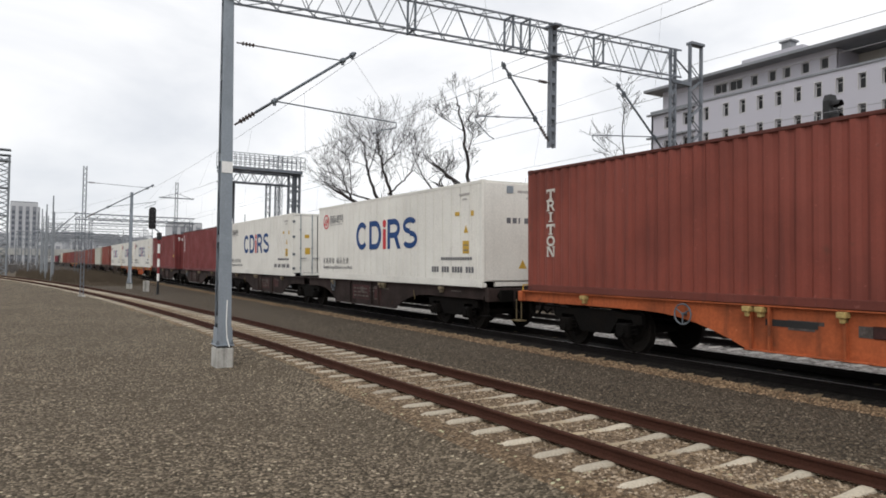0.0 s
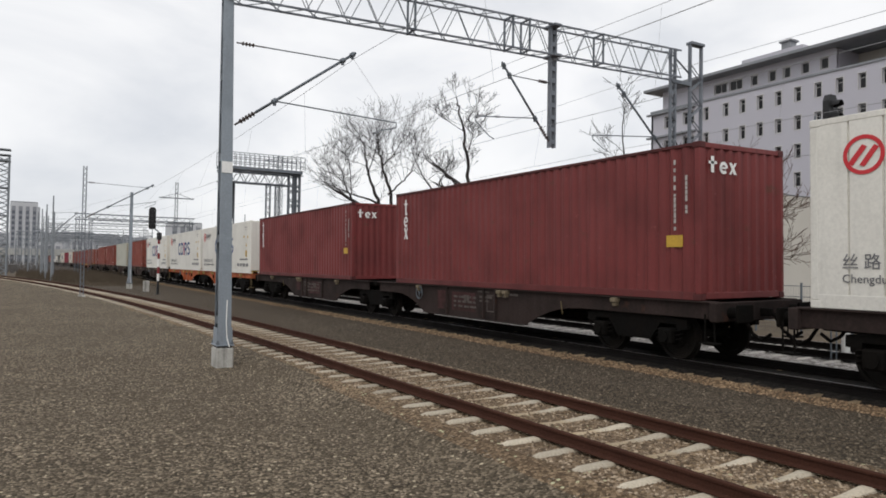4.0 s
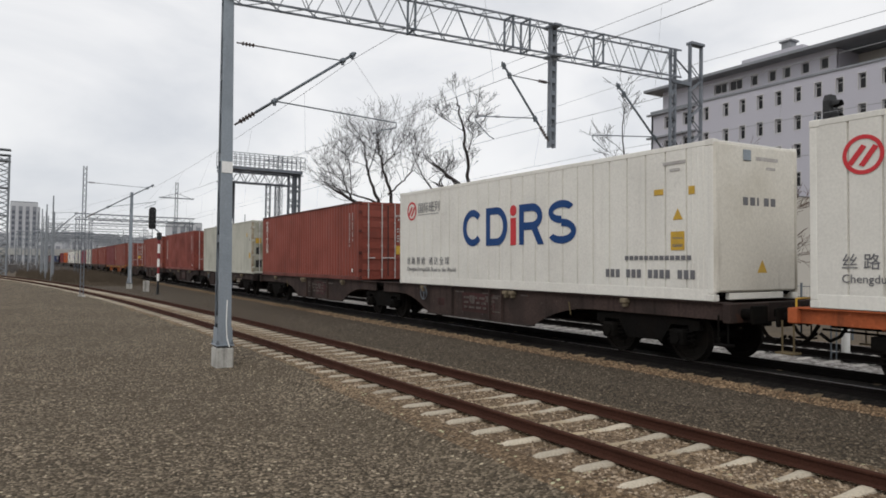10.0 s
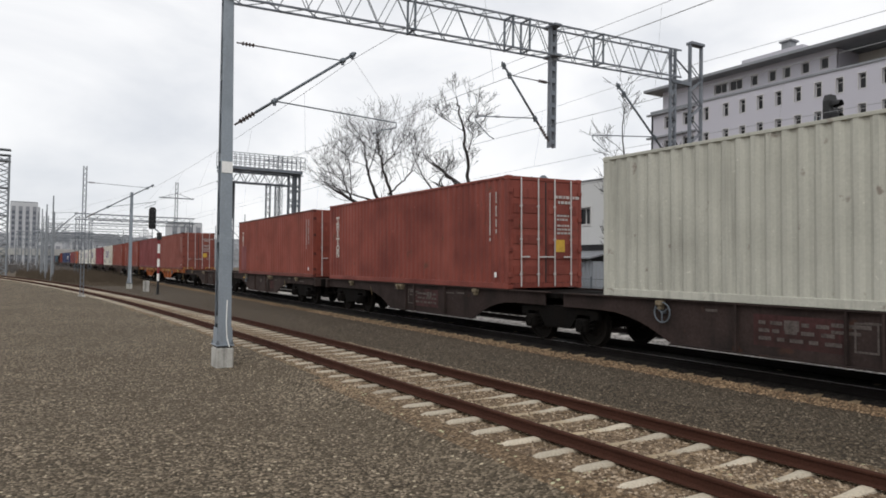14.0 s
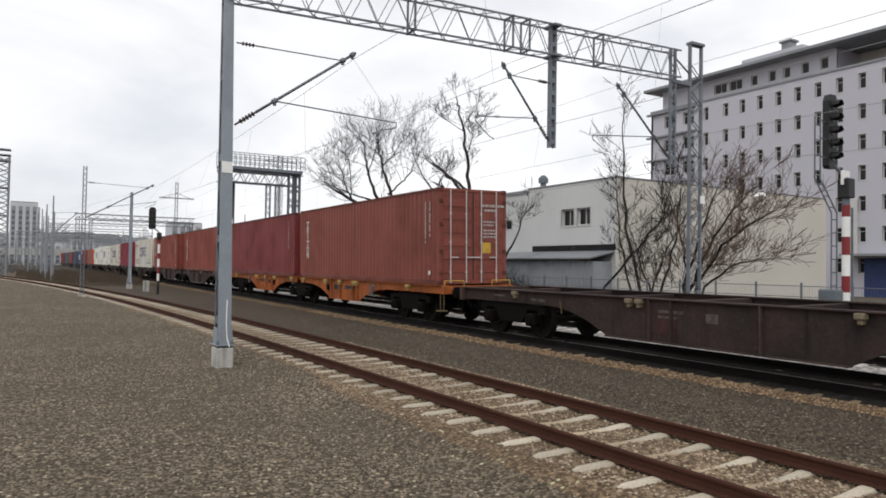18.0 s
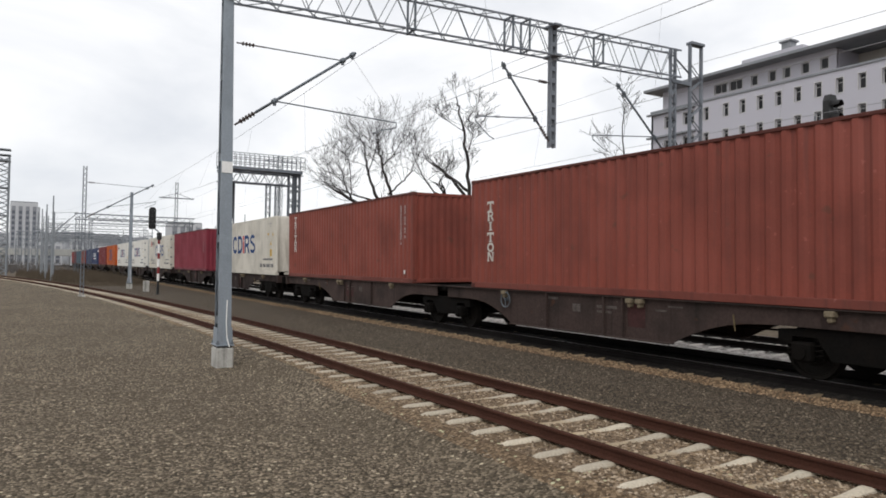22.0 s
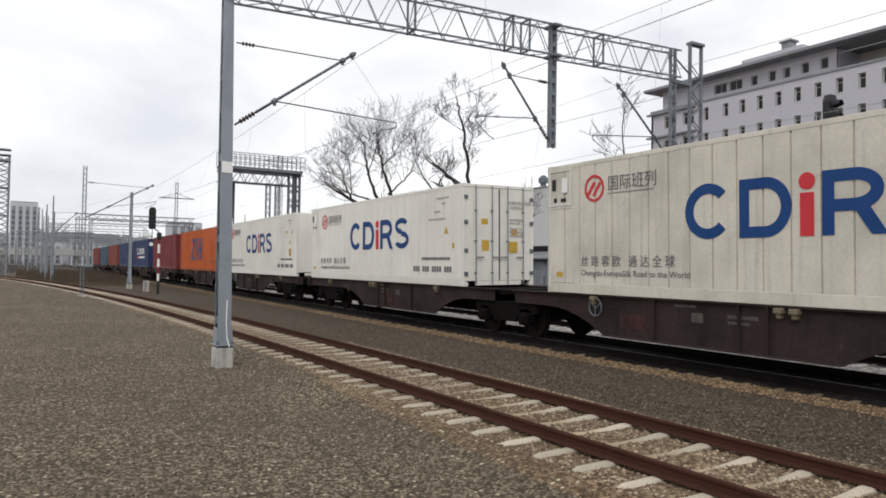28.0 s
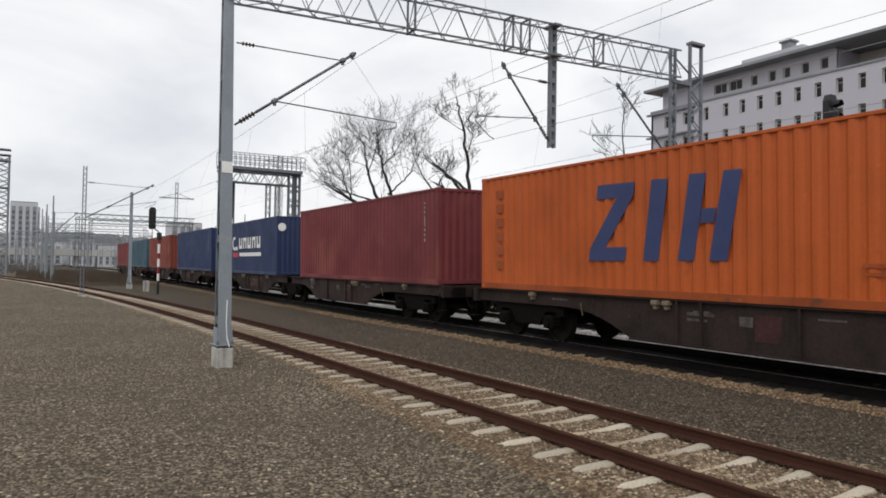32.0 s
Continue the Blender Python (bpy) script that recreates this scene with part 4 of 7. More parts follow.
def build_tall_block():
    """Lilac-grey office block of eight storeys, with a recessed top floor under a jutting roof slab."""
    t = thing("office_building", "pale lilac-grey office block with rows of small dark windows", "building")
    Y, x0, x1 = 70.0, -66.0, -14.0
    fl, base = 3.02, -0.6
    top = 22.3
    wins = []
    for r in range(7):
        z = top - 0.75 - fl * r
        for u in [8.3] + [11.08 + 2.245 * i for i in range(18)]:
            if u + 1.0 < x1 - x0:
                wins.append((u, u + 0.72, z - 1.5, z))
        for u in (2.2, 5.2):
            wins.append((u, u + 1.7, z - 1.5, z - 0.02))
    b = Build()
    wall_with_windows(b, (x0, Y, 0), (1, 0, 0), x1 - x0, base, top, wins, 0.28)
    b.box(x0, x1, Y + 0.6, Y + 14, base, top - 0.05)
    b.box(x0, x0 + 0.3, Y + 0.0, Y + 1.0, base, top - 0.05)
    part("wall", b, M_LILAC, t)
    for w in wins:
        build_window(t, (x0, Y, 0), (1, 0, 0), *w, 0.28, 0 if w[1] - w[0] < 1.2 else 1)
    # cornice bands at the left bay
    for r in range(6):
        z = top - 0.35 - fl * r
        part("band", Build().box(x0 - 0.5, x0 + 7.2, Y - 0.45, Y, z, z + 0.22, 0.03), M_ROOFGREY, t, "grey sun-shade band")
    part("parapet", Build().box(x0 - 0.1, x1, Y - 0.12, Y + 0.3, top, top + 0.25, 0.03), M_ROOFGREY, t)
    # recessed top floor
    tw = []
    for u, w in ((8.05, 1.75), (10.15, 1.75), (13.05, 0.85), (15.3, 0.85), (17.05, 0.85), (19.2, 0.85), (21.3, 0.85)):
        tw.append((u, u + w, top + 0.85, top + 2.0))
    tb = Build()
    wall_with_windows(tb, (x0 + 1.0, Y + 1.0, 0), (1, 0, 0), 23.0, top, top + 2.75, tw, 0.2)
    tb.box(x0 + 1.0, x0 + 24.0, Y + 1.4, Y + 12, top, top + 2.7)
    part("top_floor_wall", tb, M_LILAC, t, "pale recessed top floor wall")
    for w in tw:
        build_window(t, (x0 + 1.0, Y + 1.0, 0), (1, 0, 0), *w, 0.2, 1 if w[1] - w[0] > 1.2 else 0, False)
    part("terrace_wall", Build().box(x0 + 24.0, x1, Y + 5.0, Y + 12, top, top + 2.7), M_STUCCO, t, "pale wall at the back of the roof terrace")
    for u in (30.0, 38.0, 46.0):
        part("terrace_post", Build().box(x0 + u, x0 + u + 0.35, Y - 0.2, Y + 0.15, top + 0.2, top + 2.75, 0.02), M_LILAC, t)
    part("roof", Build().box(x0 - 0.8, x1 + 1, Y - 0.7, Y + 13, top + 2.75, top + 3.1, 0.04), M_ROOFGREY, t, "jutting grey roof slab")
    part("penthouse", Build().box(-53.6, -46.0, Y + 1.5, Y + 8, top + 3.1, top + 4.25, 0.04), M_LILAC, t)
    part("chimney", Build().box(-48.6, -47.5, Y + 1.6, Y + 2.7, top + 4.2, top + 5.0, 0.03).box(-48.8, -47.3, Y + 1.4, Y + 2.9, top + 5.0, top + 5.2, 0.03), M_ROOFGREY, t)
    part("panel", Build().box(-40.3, -39.2, Y - 0.3, Y, 3.6, 9.2, 0.03), M_FRAMEW, t, "white upright panel")
    part("door", Build().box(-38.6, -34.5, Y - 0.08, Y, base, 3.4, 0.02), M_NAVYPAINT, t, "dark blue double door")
    part("canopy", Build().box(-40.0, -33.0, Y - 2.0, Y, 3.55, 3.8, 0.02), M_ROOFGREY, t, "thin grey canopy")


def build_low_block():
    """White rendered two-storey building along the line with a corrugated shed before it."""
    t = thing("workshop_building", "low white rendered building with a flat roof behind the fence", "building")
    cx, cy, L = -29.4, 28.5, 36.0
    base, top = -0.4, 7.05
    wins = [(a + 65.4, b + 65.4, z0, z1) for a, b, z0, z1 in (
        (-34.14, -32.96, 4.46, 5.5), (-32.7, -31.52, 4.48, 5.5), (-40.32, -39.3, 4.46, 5.12), (-42.4, -41.6, 4.42, 5.4),
        (-50.93, -50.1, 4.15, 5.46), (-53.16, -52.3, 4.12, 5.46), (-54.44, -53.5, 4.15, 5.44), (-56.83, -55.85, 4.12, 5.4),
        (-61.2, -60.4, 3.98, 5.6), (-62.25, -61.4, 3.96, 5.6), (-47.29, -46.0, 0.6, 2.48))]
    for k in range(6):
        wins.append((3.3 + 2.25 * k, 5.2 + 2.25 * k, 0.9, 2.62))
    b = Build()
    wall_with_windows(b, (cx - L, cy, 0), (1, 0, 0), L, base, top, wins, 0.25)
    b.box(cx - L, cx - 0.4, cy + 0.5, cy + 20, base, top - 0.4)
    part("wall", b, M_STUCCOGREY, t, "grey-white rendered wall along the line")
    part("wall", wall_with_windows(Build(), (cx, cy, 0), (0, 1, 0), 20.0, base, top, [], 0.25), M_STUCCO, t, "cream rendered gable wall")
    # flat dark strip on the wall stands for the shadow gap there
    part("dark_recess", Build().box(cx - 7.6, cx - 0.02, cy - 0.03, cy, 2.95, 3.3), M_GLASS, t, "flat dark strip painted as the shadow gap above the shed roof")
    for w in wins:
        build_window(t, (cx - L, cy, 0), (1, 0, 0), *w, 0.25, 0 if w[1] - w[0] < 1.05 else 1, False)
    part("coping", Build().box(cx - 8.15, cx + 0.06, cy - 0.06, cy + 0.2, top, top + 0.08, 0.02), M_ROOFGREY, t)
    part("coping", Build().box(cx - 0.2, cx + 0.06, cy + 0.202, cy + 20, top, top + 0.08, 0.02), M_ROOFGREY, t)
    part("coping", Build().box(cx - L, cx - 8.15, cy - 0.1, cy + 0.2, top - 0.25, top - 0.05, 0.02), M_ROOFGREY, t)
    part("canopy", Build().box(cx - L + 2, cx - L + 17, cy - 1.3, cy, 2.75, 2.95, 0.02), M_ROOFGREY, t, "flat grey canopy over the ground floor")
    part("vent_cowl", Build().tube((-38.5, cy + 2, top - 0.4), (-38.5, cy + 2, top + 0.72), 0.2, n=12).tube((-38.5, cy + 2, top + 0.68), (-38.5, cy + 2, top + 1.0), 0.34, n=12).tube((-38.5, cy + 2, top + 1.0), (-38.5, cy + 2, top + 1.2), 0.34, 0.14, n=12), M_GALVDARK, t, "dark ribbed vent cowl")
    part("lamp", Build().tube((cx + 0.0, cy + 12, 6.5), (cx + 0.8, cy + 12, 6.9), 0.05).tube((cx + 0.5, cy + 12, 6.7), (cx + 0.5, cy + 12, 7.0), 0.45, 0.1, n=14), M_WHITE, t, "white dome lamp on the wall")
    s = thing("shed", "grey corrugated sheet-metal shed against the white building", "shed")
    prof = []
    x = cx - 14.0
    while x < cx - 0.3:
        prof += [(x, 27.0), (x + 0.12, 27.0), (x + 0.15, 26.95), (x + 0.27, 26.95)]
        x += 0.3
    b = Build()
    b.sheet([[(p[0], p[1], z) for p in prof] for z in (base, 2.35)])
    b.box(cx - 14, cx - 0.3, 27.05, 28.45, base, 2.3)
    part("wall", b, M_SHED, s)
    part("roof", Build().prism([(26.6, 2.42), (28.5, 2.85), (28.5, 2.93), (26.6, 2.5)], "x", cx - 14.3, cx - 0.1), M_ROOFGREY, s, "thin sloping sheet roof")
    return t


build_tall_block()
build_low_block()


def build_fence():
    t = thing("palisade_fence", "thin grey wire-mesh fence on slim posts beyond the line", "fence")
    for i in range(34):
        x = -62 + 1.8 * i
        part("post", Build().box(-0.03, 0.03, -0.03, 0.03, -0.5, 1.5, 0.006), M_GALVDARK, t, at=pose(x, 23.6, 0))
    b = Build()
    for z in (0.1, 0.6, 1.0, 1.38):
        b.tube((-62, 23.6, z), (-2.6, 23.6, z), 0.012, n=4)
    part("rail", b, M_GALVDARK, t)
    b = Build()
    for i in range(590):
        b.box(-62 + 0.1 * i, -62 + 0.1 * i + 0.004, 23.598, 23.602, -0.3, 1.4)
    part("mesh_panel", b, M_GALVDARK, t)


build_fence()


# ================= bare trees =================
def grow(limbs, twigs, p, d, length, r, level, rng, spread, up):
    """One bough and, recursively, its branches."""
    n = 4
    for i in range(n):
        e = p + d * (length / n)
        r1 = max(r * 0.86, 0.009)
        (limbs if r > 0.018 else twigs).tube(p, e, r, r1, 6 if r > 0.04 else (4 if r > 0.015 else 3), caps=False)
        p, r = e, r1
        d = (d + Vector((rng.uniform(-1, 1), rng.uniform(-1, 1), rng.uniform(-0.6, 1) * up)) * 0.26).normalized()
        if level > 0 and i > 0:
            for _ in range(1):
                side = Vector((rng.uniform(-1, 1), rng.uniform(-1, 1), rng.uniform(-0.3, 0.9)))
                nd = (d * (1 - spread) + side.normalized() * spread).normalized()
                grow(limbs, twigs, p, nd, length * rng.uniform(0.42, 0.68), max(r * rng.uniform(0.48, 0.66), 0.008), level - 1, rng, spread, up)
    if level > 0:
        for _ in range(2):
            side = Vector((rng.uniform(-1, 1), rng.uniform(-1, 1), rng.uniform(-0.2, 0.9)))
            grow(limbs, twigs, p, (d * 0.6 + side * 0.5).normalized(), length * 0.7, r * 0.75, level - 1, rng, spread, up)


def build_limbed_tree(x, y, zb, limbs, seed, label, shoots=5, reach=1.9, levels=2, spread=0.55, up=0.5, twig_mat=None, name="bare_tree", start=0.3, stout=0.032):
    """Bare tree on a few main boughs; each is a bent tapering stem (radius, tip radius, points across and up) with shoots along it."""
    rng = random.Random(seed)
    t = thing(name, label, "tree", "bare trees behind the line", at=pose(x, y, zb))
    twigs, fine = Build(), Build()
    for k, (r0, r1, pts) in enumerate(limbs):
        b = Build()
        path = []
        for (xa, za), (xb, zz) in zip(pts, pts[1:]):
            for i in range(4):
                u = i / 4
                path.append(Vector((xa + (xb - xa) * u, 0, za + (zz - za) * u - zb)))
        path.append(Vector((pts[-1][0], 0, pts[-1][1] - zb)))
        dy = rng.uniform(-1.2, 1.2) if k else 0.0
        n = len(path) - 1
        for i, p in enumerate(path):
            u = i / n
            path[i] = p + Vector((rng.uniform(-0.09, 0.09), dy * u + rng.uniform(-0.09, 0.09), rng.uniform(-0.07, 0.07))) * (0.0 if i == 0 else min(1.0, r0 * 9))
        for i in range(n):
            ra, rb = r0 + (r1 - r0) * i / n, r0 + (r1 - r0) * (i + 1) / n
            b.tube(path[i], path[i + 1], ra, rb, 7, caps=False)
        count = max(2, shoots // 2) if k == 0 and stout > 0.02 else shoots
        for q in range(count):
            i = min(int((start + (1 - start) * (q + rng.random()) / count) * n), n - 1)
            d = (path[i + 1] - path[i]).normalized()
            side = Vector((rng.uniform(-1, 1), rng.uniform(-1, 1), rng.uniform(-0.3, 0.9))).normalized()
            r = r0 + (r1 - r0) * i / n
            grow(fine, twigs, path[i], (d * 0.5 + side * 0.65).normalized(), reach * rng.uniform(0.6, 1.15), min(r * 0.45, stout), levels, rng, spread, up)
        grow(fine, twigs, path[-1], (path[-1] - path[-2]).normalized(), reach * 0.9, r1 * 0.8, levels, rng, spread, up)
        part("trunk" if k == 0 else "limb", b, M_BARK, t, smooth=True)
    part("branchwork", fine, M_BARK, t)["kind"] = "stuff"
    part("crown", twigs, twig_mat or M_TWIG, t, "bare crown of fine twigs")["kind"] = "stuff"
    return t


build_limbed_tree(-48.4, 25.0, -0.3, [
    (0.30, 0.13, [(1.1, -0.6), (0.6, 1.7), (-0.3, 2.8), (-2.3, 3.95), (-4.55, 5.4), (-6.85, 6.55), (-10.8, 7.85), (-13.8, 8.7)]),
    (0.19, 0.04, [(-2.1, 3.9), (-2.9, 5.75), (-3.05, 7.6), (-4.75, 9.6), (-5.95, 11.4), (-6.8, 13.2)]),
    (0.17, 0.04, [(-4.45, 5.5), (-5.1, 7.3), (-7.25, 9.6), (-7.9, 11.2), (-8.55, 12.7)]), (0.10, 0.03, [(-5.2, 7.05), (-7.35, 7.7), (-10.6, 8.4), (-13.85, 9.25)]),
    (0.08, 0.02, [(-3.05, 7.6), (-1.5, 8.3), (-0.35, 8.9), (0.25, 9.9)]), (0.07, 0.02, [(-4.3, 9.1), (-4.75, 10.1), (-3.1, 10.9), (-2.4, 11.8)]),
    (0.09, 0.025, [(-10.6, 7.9), (-12.2, 9.35), (-12.7, 10.7), (-14.0, 11.65)]), (0.09, 0.02, [(-8.3, 7.1), (-11.5, 8.0), (-15.0, 9.35), (-18.4, 11.35)]),
    (0.06, 0.02, [(-7.25, 9.6), (-6.7, 10.8), (-6.2, 12.15)]), (0.05, 0.015, [(-10.6, 8.3), (-10.45, 10.5), (-11.05, 12.6)])], 11, "broad bare tree with dense twigs behind the line", 9, 2.1, 2, 0.5, 0.55, start=0.42, stout=0.024)
build_limbed_tree(-44.0, 25.0, -0.3, [
    (0.25, 0.19, [(-0.4, -0.6), (0.0, 2.5), (1.9, 5.1), (1.6, 6.2)]), (0.15, 0.06, [(0.0, 3.3), (-1.7, 4.2), (-1.2, 5.3)]),
    (0.07, 0.02, [(1.35, 6.2), (-1.6, 8.6), (-2.8, 10.7)]), (0.07, 0.02, [(1.7, 5.9), (0.6, 7.8), (1.4, 8.8)])], 5, "pollarded bare tree with stubby limbs", 9, 1.6, 1)
build_limbed_tree(-34.6, 24.5, -0.3, [
    (0.22, 0.03, [(0.0, -0.6), (0.0, 1.9), (-0.4, 2.85), (-2.6, 5.0), (-3.85, 6.5), (-4.3, 8.95), (-4.8, 10.7), (-5.5, 12.6), (-5.8, 13.2)]),
    (0.13, 0.07, [(-2.9, 5.4), (-6.0, 7.5), (-8.8, 8.9)]), (0.11, 0.05, [(-3.9, 6.7), (-6.3, 7.9), (-8.4, 9.1)]),
    (0.035, 0.012, [(-4.4, 9.0), (-3.6, 9.7), (-3.0, 10.4)]), (0.025, 0.01, [(-4.8, 10.8), (-6.8, 11.8), (-7.8, 12.3)]), (0.025, 0.01, [(-4.9, 10.9), (-4.0, 11.6), (-3.2, 11.9)]),
    (0.07, 0.02, [(0.2, 2.5), (1.0, 3.8), (1.6, 5.4)]), (0.07, 0.02, [(-0.5, 2.9), (-2.5, 3.2), (-4.4, 3.5)])],
    23, "tall leaning bare tree before the white building", 7, 0.95, 2, 0.5, 0.5, start=0.5, stout=0.012)
build_limbed_tree(-24.4, 25.2, -0.3, [
    (0.10, 0.02, [(0.1, -0.5), (0.0, 1.0), (-0.9, 3.9), (-1.2, 7.0), (-1.2, 9.6)]), (0.08, 0.02, [(-0.7, -0.5), (-0.8, 0.9), (-1.8, 3.3), (-2.3, 6.0)]),
    (0.08, 0.02, [(-3.3, -0.5), (-2.4, 1.0), (-0.4, 2.8), (1.1, 4.4), (1.6, 6.0)]), (0.07, 0.02, [(0.8, -0.5), (0.7, 0.9), (0.0, 2.2), (-0.7, 3.9)]),
    (0.09, 0.02, [(1.0, -0.5), (1.2, 0.9), (1.9, 3.2), (2.1, 5.6)]), (0.08, 0.02, [(2.9, -0.5), (2.8, 1.0), (2.6, 2.8), (1.6, 5.1)]),
    (0.07, 0.02, [(0.2, -0.5), (0.7, 0.9), (1.6, 2.8), (2.8, 4.6)])], 31, "clump of dark bare saplings before the wall", 11, 1.25, 2, 0.5, 0.7, stout=0.014)
build_limbed_tree(-21.3, 25.0, -0.3, [
    (0.11, 0.02, [(-0.2, -0.5), (0.0, 1.0), (0.9, 2.6), (1.9, 4.1), (3.0, 5.1)]), (0.09, 0.02, [(0.1, -0.5), (0.4, 1.0), (1.9, 2.9), (3.6, 3.9), (4.4, 4.2)]),
    (0.09, 0.02, [(-0.3, -0.5), (-0.2, 1.1), (0.9, 3.7), (1.7, 5.4)]), (0.07, 0.02, [(0.2, -0.5), (0.7, 1.2), (2.1, 2.2), (3.3, 2.4)])],
    47, "spreading bare shrub with reddish twigs by the fence", 20, 1.25, 2, 0.5, 0.1, M_REDTWIG, stout=0.012)


# ================= far distance =================
def build_tower(x, y, w, d, h, floors, cols, label):
    t = thing("tower_block", label, "building", "far tower blocks", at=pose(x, y, -0.5))
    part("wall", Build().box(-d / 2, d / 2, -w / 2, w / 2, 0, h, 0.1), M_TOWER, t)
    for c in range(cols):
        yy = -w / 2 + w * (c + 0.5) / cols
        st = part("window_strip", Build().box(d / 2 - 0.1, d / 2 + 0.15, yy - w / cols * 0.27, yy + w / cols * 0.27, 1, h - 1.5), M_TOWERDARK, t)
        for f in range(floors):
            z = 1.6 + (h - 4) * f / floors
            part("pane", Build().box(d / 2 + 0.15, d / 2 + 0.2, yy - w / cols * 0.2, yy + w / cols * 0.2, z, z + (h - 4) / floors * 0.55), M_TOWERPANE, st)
    part("roof", Build().box(-d / 2 + 0.1, d / 2 - 0.1, -w / 2 + 0.1, w / 2 - 0.1, h, h + 0.4, 0.05), M_ROOFGREY, t)


build_tower(-330, -1.2, 9.5, 12, 25, 10, 4, "pale tower block with dark window strips on the horizon")
build_tower(-345, 2.0, 5.0, 12, 24.0, 10, 2, "pale tower block with dark window strips on the horizon")
for y, w, h, n in ((7.5, 9.0, 9.5, 3), (19.0, 8.0, 11.0, 4), (28.0, 7.0, 8.5, 3), (-19.0, 12.0, 10.5, 3), (-34.0, 11.0, 9.0, 3)):
    build_tower(-318, y, w, 11, h, 3, n, "low grey housing block beyond the yard, haze put into its colours")
build_tower(-300, 54.5, 12, 12, 18.0, 6, 4, "distant grey housing block beyond the line")


def build_far_mast(x, y, h, label="thin grey catenary mast far off", arm=0.0):
    t = thing("catenary_mast", label, "mast", "far masts", at=pose(x, y, -0.2))
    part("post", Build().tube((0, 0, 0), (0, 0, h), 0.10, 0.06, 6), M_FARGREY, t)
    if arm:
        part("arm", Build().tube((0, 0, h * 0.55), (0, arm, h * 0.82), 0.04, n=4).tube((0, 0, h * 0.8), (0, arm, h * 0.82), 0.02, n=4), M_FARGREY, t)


FR = random.Random(4)
for i in range(62):
    x = -80 - 3.7 * i
    build_far_mast(x, FR.choice((2.5, 22.0, 25.0) if x > -150 else (2.5, 6.5, 20.5, 24.0, 27.0)) + FR.uniform(-0.8, 0.8) + (x + 80) * 0.035, FR.uniform(7.0, 9.0), arm=FR.choice((-2.2, 2.2)))
for x, y0, y1 in ((-130, 9, 24), (-185, 2, 26), (-205, -2, 24), (-222, 4, 30), (-240, 0, 26), (-255, 6, 34), (-280, -2, 34), (-300, 8, 40)):
    build_far_portal(x, y0, y1, 8.5, "grey lattice portal far along the line")
ped = thing("lattice_tower", "grey lattice floodlight tower at the yard's far edge", "tower", at=pose(-105.0, -2.9, -0.2))
part("shaft", lattice(Build(), (0, 0, 0), (0, 0, 15), 0.75, 0.75, 0.12, 0.06, 22, (1, 0, 0), (0, 1, 0)), M_FARGREY, ped)
for z in (4.0, 7.5, 11.0):
    part("landing", Build().box(-0.85, 0.85, -0.85, 0.85, z, z + 0.15, 0.02), M_FARGREY, ped)
for z in (15.2, 15.9):
    part("handrail", Build().ring(-0.9, 0.9, -0.05, 0.05, 0.03, -0.9, 0.9), M_FARGREY, ped, at=pose(0, 0, z))
part("platform", Build().box(-0.9, 0.9, -0.9, 0.9, 14.4, 14.6, 0.02), M_FARGREY, ped)
pyl = thing("power_pylon", "slim lattice power pylon on the horizon", "pylon", at=pose(-190, 32.6, -0.2))
part("shaft", lattice(Build(), (0, 0, 0), (0, 0, 22.5), 0.3, 0.3, 0.05, 0.025, 20, (1, 0, 0), (0, 1, 0)), M_FARGREY, pyl)
for z, w in ((18.3, 4.2),):
    part("crossarm", Build().box(-0.2, 0.2, -w, w, z, z + 0.25).tube((0, -w, z), (0, 0, z + 1.4), 0.06, n=4).tube((0, w, z), (0, 0, z + 1.4), 0.06, n=4), M_FARGREY, pyl)

pyl2 = thing("power_pylon", "slim lattice power pylon on the horizon", "pylon", at=pose(-170, 53.0, -0.2))
part("shaft", lattice(Build(), (0, 0, 0), (0, 0, 28.5), 0.6, 0.6, 0.07, 0.04, 18, (1, 0, 0), (0, 1, 0)), M_FARGREY, pyl2)
for z, w in ((24.0, 6.0), (27, 4.0)):
    part("crossarm", Build().box(-0.2, 0.2, -w, w, z, z + 0.25).tube((0, -w, z), (0, 0, z + 1.4), 0.06, n=4).tube((0, w, z), (0, 0, z + 1.4), 0.06, n=4), M_FARGREY, pyl2)

bridge = thing("road_bridge", "low pale concrete road bridge across the far tracks", "bridge", at=pose(-260, 0, 0))
part("deck", Build().box(-4, 4, -8, 45, 3.4, 4.6, 0.1), M_BRIDGE, bridge)
for y in (-6, 4, 14, 26, 38):
    part("pier", Build().box(-2, 2, y - 0.6, y + 0.6, -0.5, 3.4, 0.05), M_BRIDGE, bridge)
part("parapet", Build().box(3.6, 4.0, -8, 45, 4.6, 5.5, 0.03), M_BRIDGE, bridge)


def build_hill():
    """Low wooded rise along the horizon, with an uneven top."""
    b = Build()
    rows = []
    for k, (off, hh) in enumerate(((0, 0.0), (4, 0.45), (10, 0.8), (20, 1.0), (60, 1.0))):
        row = []
        for i in range(170):
            y = -60 + 2.0 * i
            z = -0.5 + hh * (17.0 + 3.0 * noise.noise((y * 0.02, 1.0, 0.0)) + 1.3 * noise.noise((y * 0.25, 2.0, 0)) * min(1, k / 2) + 0.8 * noise.noise((y * 0.9, 5.0, k)))
            row.append((-420 - off, y, z))
        rows.append(row)
    b.sheet(rows)
    solid("wooded_hill", b, M_HILL, "wooded rise along the horizon, haze put into its colour", kind="stuff", category="wood")


build_hill()


